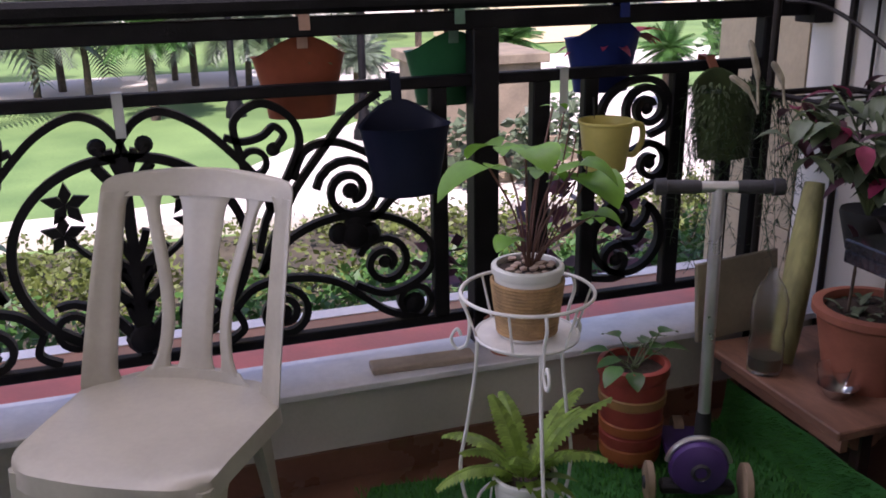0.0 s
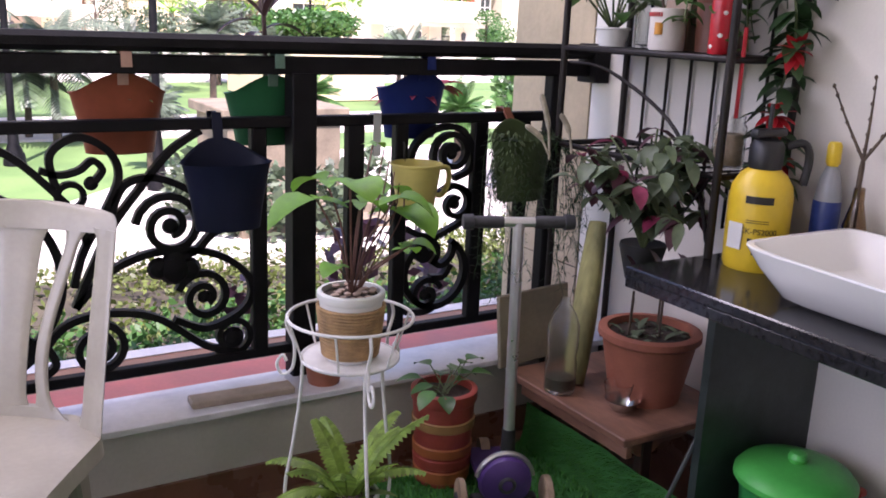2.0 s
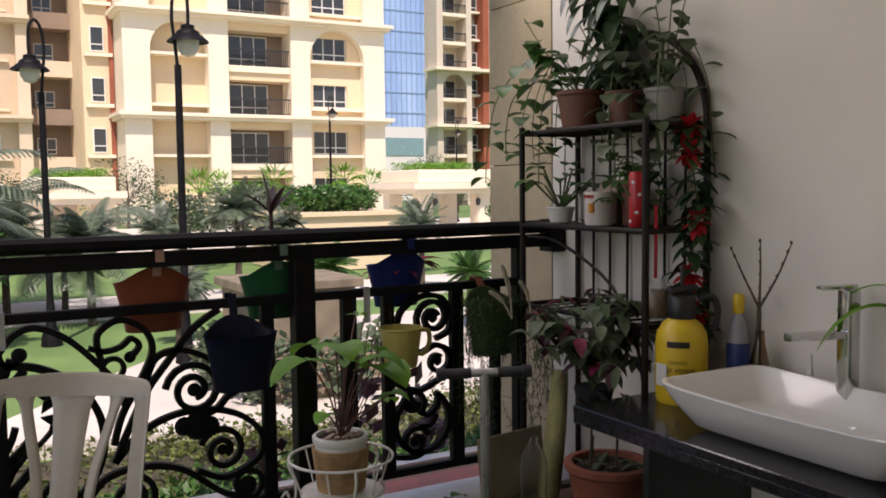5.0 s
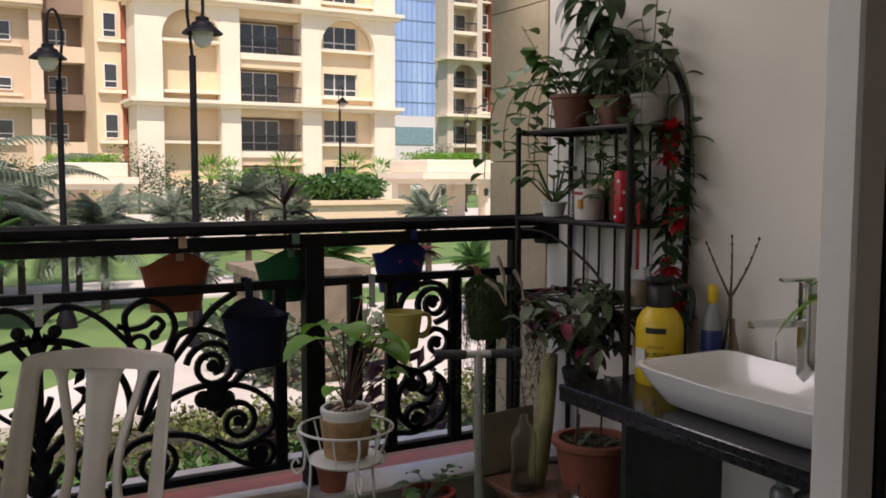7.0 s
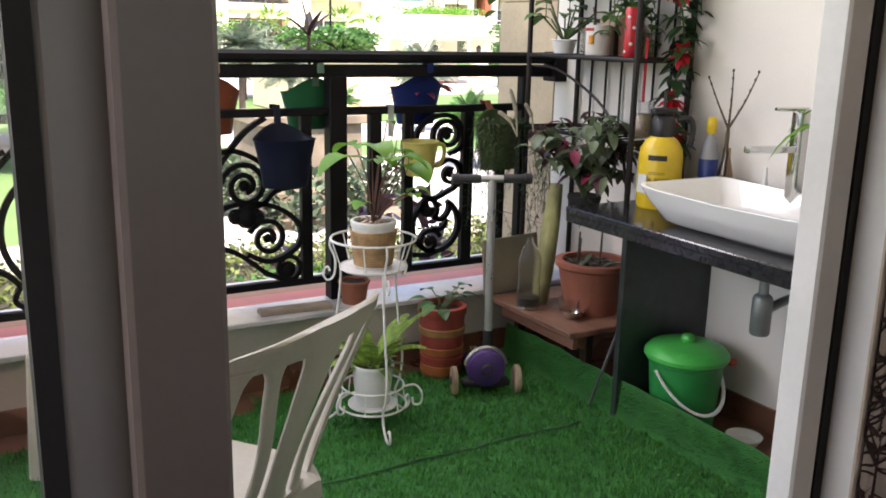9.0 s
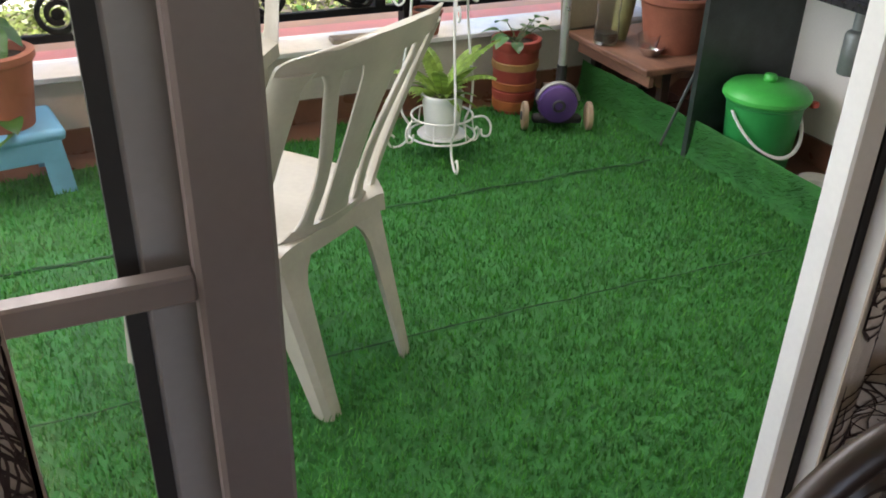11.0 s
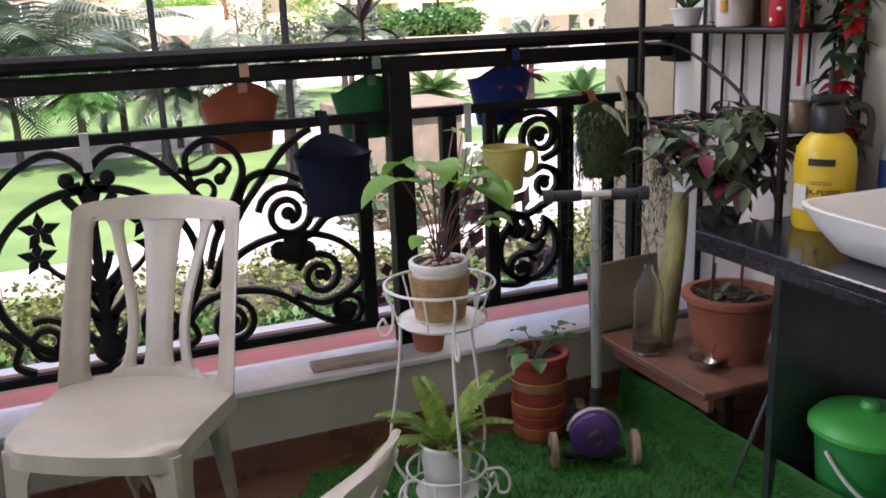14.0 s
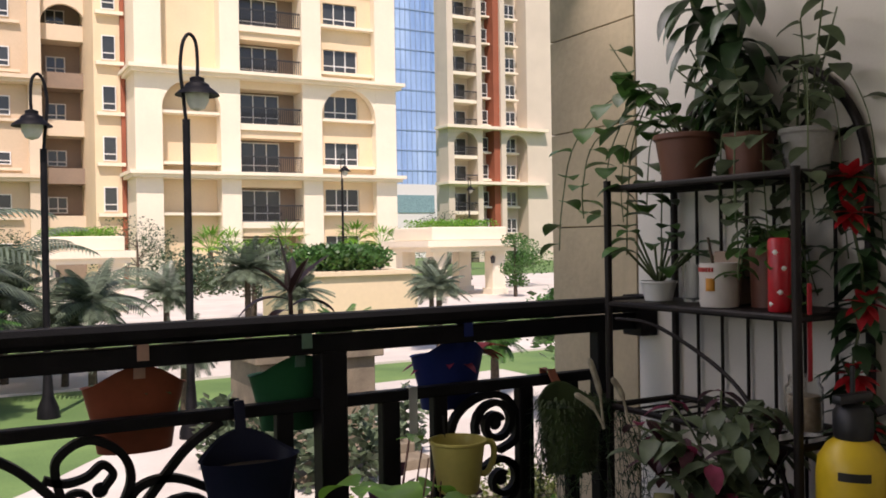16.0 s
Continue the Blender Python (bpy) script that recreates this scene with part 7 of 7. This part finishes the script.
# cream garden block with shallow steps beside the path
# shade on the cream block is put into this darker brown colour
SHADED_BLOCK = mat("shaded_garden_block", (0.27, 0.215, 0.145), 0.85, 0, 0.2, 4, 0.4, 40)
gb = thing("garden_steps", pose(0, 0, 0), "cream rendered garden block with shallow steps before it", "steps")
part("block", one_box(3.55, 9.25, GROUND_Z - 0.03, 4.75, 10.3, 0.40, bev=0.01), SHADED_BLOCK, gb, smooth=False)
part("coping", one_box(3.48, 9.18, 0.40, 4.82, 10.37, 0.50, bev=0.01), SHADED_BLOCK, gb, smooth=False)
for k in range(3):
    part("step", one_box(3.5 - 0.05 * k, 8.95 - 0.27 * k, GROUND_Z - 0.03, 4.85 + 0.05 * k, 9.25 - 0.27 * k, GROUND_Z + 0.30 - 0.095 * k, bev=0.008), SHADED_BLOCK, gb, smooth=False)
for x, y, n_ in ((3.35, 8.6, 260), (4.95, 9.0, 240), (3.2, 9.4, 300), (4.2, 8.25, 260), (3.7, 8.3, 200), (4.6, 9.7, 200)):
    scatter(n_, x, y, GROUND_Z + 0.34, 0.2, 0.2, 0.36, 0.12, rr)
foliage("low_shrubbery", LEAF_GREY, None, "grey-green strap-leaved plants round the garden steps", "shrubs", "stuff")

# low hedge right below the railing, a flowering strip along the kerb, a few dark red plants by the post
for k in range(120):
    x, y = -3.2 + 9.5 * rr.random(), 4.1 + 2.0 * rr.random()
    scatter(170, x, y, GROUND_Z + 0.10 + 0.1 * rr.random(), 0.34, 0.28, 0.16, 0.06, rr)
foliage("low_shrubbery", mat("bedding_leaf", (0.07, 0.18, 0.035), 0.5, 0, 0.2, 12, 0.1, 60, trans=0.3, island=0.4), None, "low green bedding shrubs below the balcony", "shrubs", "stuff")
for k in range(150):
    x = -3.4 + 9.8 * rr.random()
    y = 6.05 + 1.5 * rr.random()
    scatter(80, x, y, GROUND_Z + 0.08, 0.26, 0.24, 0.13, 0.055, rr)
foliage("low_shrubbery", mat("yellow_green_leaf", (0.15, 0.19, 0.04), 0.5, 0, 0.2, 12, 0.1, 60, trans=0.3, island=0.4), None, "yellow-green bedding shrubs along the kerb", "shrubs", "stuff")
for x, y, h in ((2.55, 4.3, 0.75), (2.75, 4.7, 0.62), (2.95, 4.4, 0.7), (3.3, 4.9, 0.45), (2.35, 5.1, 0.4)):
    for j in range(5):
        scatter(11, x, y, GROUND_Z + h * (0.35 + 0.28 * j), 0.13, 0.12, 0.1, 0.11, rr)
foliage("low_shrubbery", LEAF_PURPLE, None, "purple-leaved bedding plants below the balcony", "shrubs", "stuff")


# ---- trees and palms ----
# glossy leaf, its base lightened so that glare and sky sheen sit in the colour
PALM_LEAF = mat("waxy_hazed_palm_leaf", (0.19, 0.24, 0.16), 0.38, 0, 0.2, 6, 0.1, 60, trans=0.3, island=0.35)

def feather_palm(x, y, h, reach, seed, fronds=22):
    ob = thing("palm_tree", pose(x, y, GROUND_Z), "feathery green palm in the courtyard garden", "palm")
    rp_ = random.Random(seed)
    h *= 0.62
    part("trunk", tube(bmesh.new(), [(0, 0, -0.03), (0.02, 0.01, h * 0.5), (0, 0, h)], [0.06, 0.05, 0.04], 10), BARK, ob)
    bm = bmesh.new()
    for k in range(fronds):
        a = 2 * math.pi * k / fronds + 0.4 * rp_.random()
        frond(bm, (0, 0, h - 0.05), (math.cos(a), math.sin(a), 0.6 + 3.0 * rp_.random() ** 1.3), reach * (0.8 + 0.75 * rp_.random()), 36, reach * 0.27, 2.1, 0.017 * reach, 0.008)
    part("crown", bm, PALM_LEAF, ob)
    return ob


def bush_palm(x, y, h, r, seed, material, label):
    """A round, dense palm: many short stiff fronds that part in all directions."""
    ob = thing("palm_tree", pose(x, y, GROUND_Z), label, "palm")
    rp_ = random.Random(seed)
    part("trunk", tube(bmesh.new(), [(0, 0, -0.03), (0, 0, h)], [0.07, 0.05], 8), BARK, ob)
    bm = bmesh.new()
    for k in range(54):
        d = any_dir(rp_, -0.35, 0.98)
        frond(bm, (0, 0, h), d, r * (0.75 + 0.4 * rp_.random()), 18, r * 0.26, 0.8, r * 0.035, 0.006)
    part("crown", bm, material, ob)


def fan_palm(x, y, h, seed):
    ob = thing("palm_tree", pose(x, y, GROUND_Z), "bright green fan palm before the cream building", "palm")
    rp_ = random.Random(seed)
    part("trunk", tube(bmesh.new(), [(0, 0, -0.03), (0, 0, h)], [0.16, 0.12], 10), BARK, ob)
    bm = bmesh.new()
    for k in range(18):
        d = any_dir(rp_, 0.05, 0.95)
        c = Vector((0, 0, h)) + d * 0.8
        tube(bm, [(0, 0, h), c], 0.02, 4)
        for j in range(9):
            ang = radians(-80 + 20 * j)
            sd_ = d.cross(Vector((0, 0, 1))).normalized()
            leaf(bm, c, d * math.cos(ang) + sd_ * math.sin(ang), 0.75, 0.10, 0.6, 0.2, 3)
    part("crown", bm, LEAF_LIME, ob)


def round_tree(x, y, h, r, seed, material, label):
    ob = thing("garden_tree", pose(x, y, GROUND_Z), label, "tree")
    rp_ = random.Random(seed)
    bm = bmesh.new()
    tube(bm, [(0, 0, -0.03), (0.03, 0, h * 0.4), (0, 0.02, h * 0.7)], [0.09, 0.07, 0.04], 8)
    tips = []
    for k in range(9):
        d = any_dir(rp_, 0.1, 0.9)
        t_ = Vector((0, 0, h * (0.3 + 0.3 * rp_.random())))
        e = t_ + Vector((d.x * r * 0.8, d.y * r * 0.8, d.z * h * 0.4))
        tube(bm, smooth_line([t_, (t_ + e) / 2 + Vector((0, 0, 0.06)), e], 4), [0.03 - 0.0025 * i for i in range(9)], 5)
        tips.append(e)
    part("trunk", bm, BARK, ob)
    for e in tips:
        scatter(260, e.x, e.y, e.z, r * 0.5, r * 0.5, r * 0.42, 0.12, rp_)
    foliage("crown", material, ob)


for x, y, h, r, s in ((0.1, 15.0, 1.9, 2.2, 1), (-2.2, 16.4, 1.9, 2.3, 3), (2.5, 15.8, 1.5, 1.5, 33), (-0.6, 15.0, 1.6, 1.1, 31), (-3.0, 13.5, 1.6, 1.3, 17), (1.4, 17.5, 1.9, 1.7, 25)):
    feather_palm(x, y, h, r, s)
BUSH_PALMS = ((5.75, 17.0, 1.7, 0.72, 61, PALM_LEAF), (9.3, 16.2, 1.3, 0.62, 62, PALM_LEAF), (2.8, 15.0, 1.35, 0.75, 63, PALM_LEAF), (4.5, 18.0, 1.3, 0.62, 64, PALM_LEAF), (1.7, 16.6, 1.4, 0.85, 65, PALM_LEAF), (1.0, 13.6, 1.2, 0.7, 66, LEAF),
              (5.6, 12.2, 0.95, 0.5, 67, LEAF), (7.3, 18.5, 1.2, 0.7, 68, PALM_LEAF), (-0.4, 16.8, 1.5, 0.9, 69, LEAF), (3.6, 12.6, 0.8, 0.5, 70, PALM_LEAF), (10.9, 19.5, 1.25, 0.7, 71, PALM_LEAF), (7.6, 11.5, 0.8, 0.5, 72, LEAF))
for x, y, h, r, s, m_ in BUSH_PALMS:
    bush_palm(x, y, h, r, s, m_, "round palm with stiff feathered fronds in the garden")
for x, y, h, s in ((13.6, 46, 1.9, 1), (16.6, 46.5, 2.1, 2), (20.0, 45, 2.2, 3), (22.0, 46, 2.0, 4), (12.0, 44, 1.9, 5)):
    fan_palm(x, y, h, s)
for x, y, h, r, s, m_, lb in ((6.3, 24, 1.9, 1.1, 3, LEAF_GREY, "grey-green garden tree with a loose crown"), (8.6, 26, 2.1, 1.2, 4, LEAF_GREY, "grey-green garden tree with a loose crown"), 
                              (9.5, 49, 3.6, 2.0, 7, LEAF_DARK, "dark leafy tree at the block's foot"), (2.0, 49, 3.4, 2.2, 8, LEAF_DARK, "dark leafy tree at the block's foot"), (27.8, 50, 3.6, 1.9, 9, LEAF_DARK, "dark leafy tree at the block's foot"), (31.5, 56, 4.2, 2.2, 10, LEAF_DARK, "dark leafy tree at the block's foot"), (36, 60, 3.6, 2.4, 12, LEAF_DARK, "dark leafy tree at the block's foot"),
                              (24.5, 36, 2.2, 1.4, 14, LEAF, "leafy green garden tree"), (-3.5, 26, 2.6, 1.6, 16, LEAF, "leafy green garden tree"), (1.0, 25, 1.7, 1.1, 18, LEAF, "leafy green garden tree"), (4.4, 3.95, 0.9, 0.3, 19, LEAF, "slim shrub by the pier"), 
                              (7.5, 9.6, 1.5, 0.8, 22, LEAF, "leafy green garden shrub")):
    round_tree(x, y, h, r, s, m_, lb)
# tiered topiary by the pavilion
tpy = thing("topiary_tree", pose(19.9, 29.5, GROUND_Z), "clipped cloud topiary with round tiers", "tree")
part("trunk", tube(bmesh.new(), [(0, 0, -0.03), (0, 0, 2.2)], [0.08, 0.04], 8), BARK, tpy)
rr = random.Random(88)
for z, r, dx in ((0.6, 0.4, 0.1), (1.05, 0.45, -0.15), (1.5, 0.4, 0.12), (2.15, 0.5, 0.0)):
    scatter(500, dx, 0, z, r, r, r * 0.55, 0.1, rr)
foliage("crown", LEAF, tpy)


# ---- street lamps ----
LAMPGLASS = mat("frosted_lamp_glass", (0.7, 0.68, 0.6), 0.25, 0, 0.05, trans=0.3)


def street_lamp(x, y, head_z, turn, scale=1.0):
    ob = thing("street_lamp", pose(x, y, GROUND_Z, 0, 0, turn), "black gooseneck garden lamp with a bell shade", "street lamp", "garden lamps")
    hz = head_z - GROUND_Z
    part("base", one_lathe([(0, -0.03), (0.14, -0.03), (0.13, 0.1), (0.07, 0.25), (0.05, 0.6), (0, 0.6)], 14), IRON, ob)
    part("pole", tube(bmesh.new(), [(0, 0, 0), (0, 0, hz - 0.35)], [0.048, 0.042], 12), IRON, ob)
    part("neck", tube(bmesh.new(), smooth_line([(0, 0, hz - 0.4), (-0.03, 0, hz - 0.1), (-0.06, 0, hz + 0.2), (-0.03, 0, hz + 0.48), (0.05, 0, hz + 0.6), (0.13, 0, hz + 0.52), (0.15, 0, hz + 0.28), (0.14, 0, hz + 0.1)], 6), 0.02, 8), IRON, ob)
    part("shade", one_lathe([(0.03, 0.14), (0.08, 0.12), (0.08, 0.08), (0.13, 0.05), (0.14, 0.02), (0.17, 0.0), (0.24, -0.06), (0.245, -0.075), (0.15, -0.05), (0, -0.03)], 26, (0.14, 0, hz)), IRON, ob)
    part("lamp_glass", one_lathe([(0.13, -0.05), (0.125, -0.14), (0.08, -0.22), (0, -0.25)], 20, (0.14, 0, hz)), LAMPGLASS, ob)
    return ob


street_lamp(3.30, 11.0, 3.30, 15)
street_lamp(2.05, 13.4, 3.16, 200)
street_lamp(14.3, 33.0, 4.4, 20)
street_lamp(26.5, 44.0, 4.5, 20)
street_lamp(-4.5, 30.0, 4.3, 20)
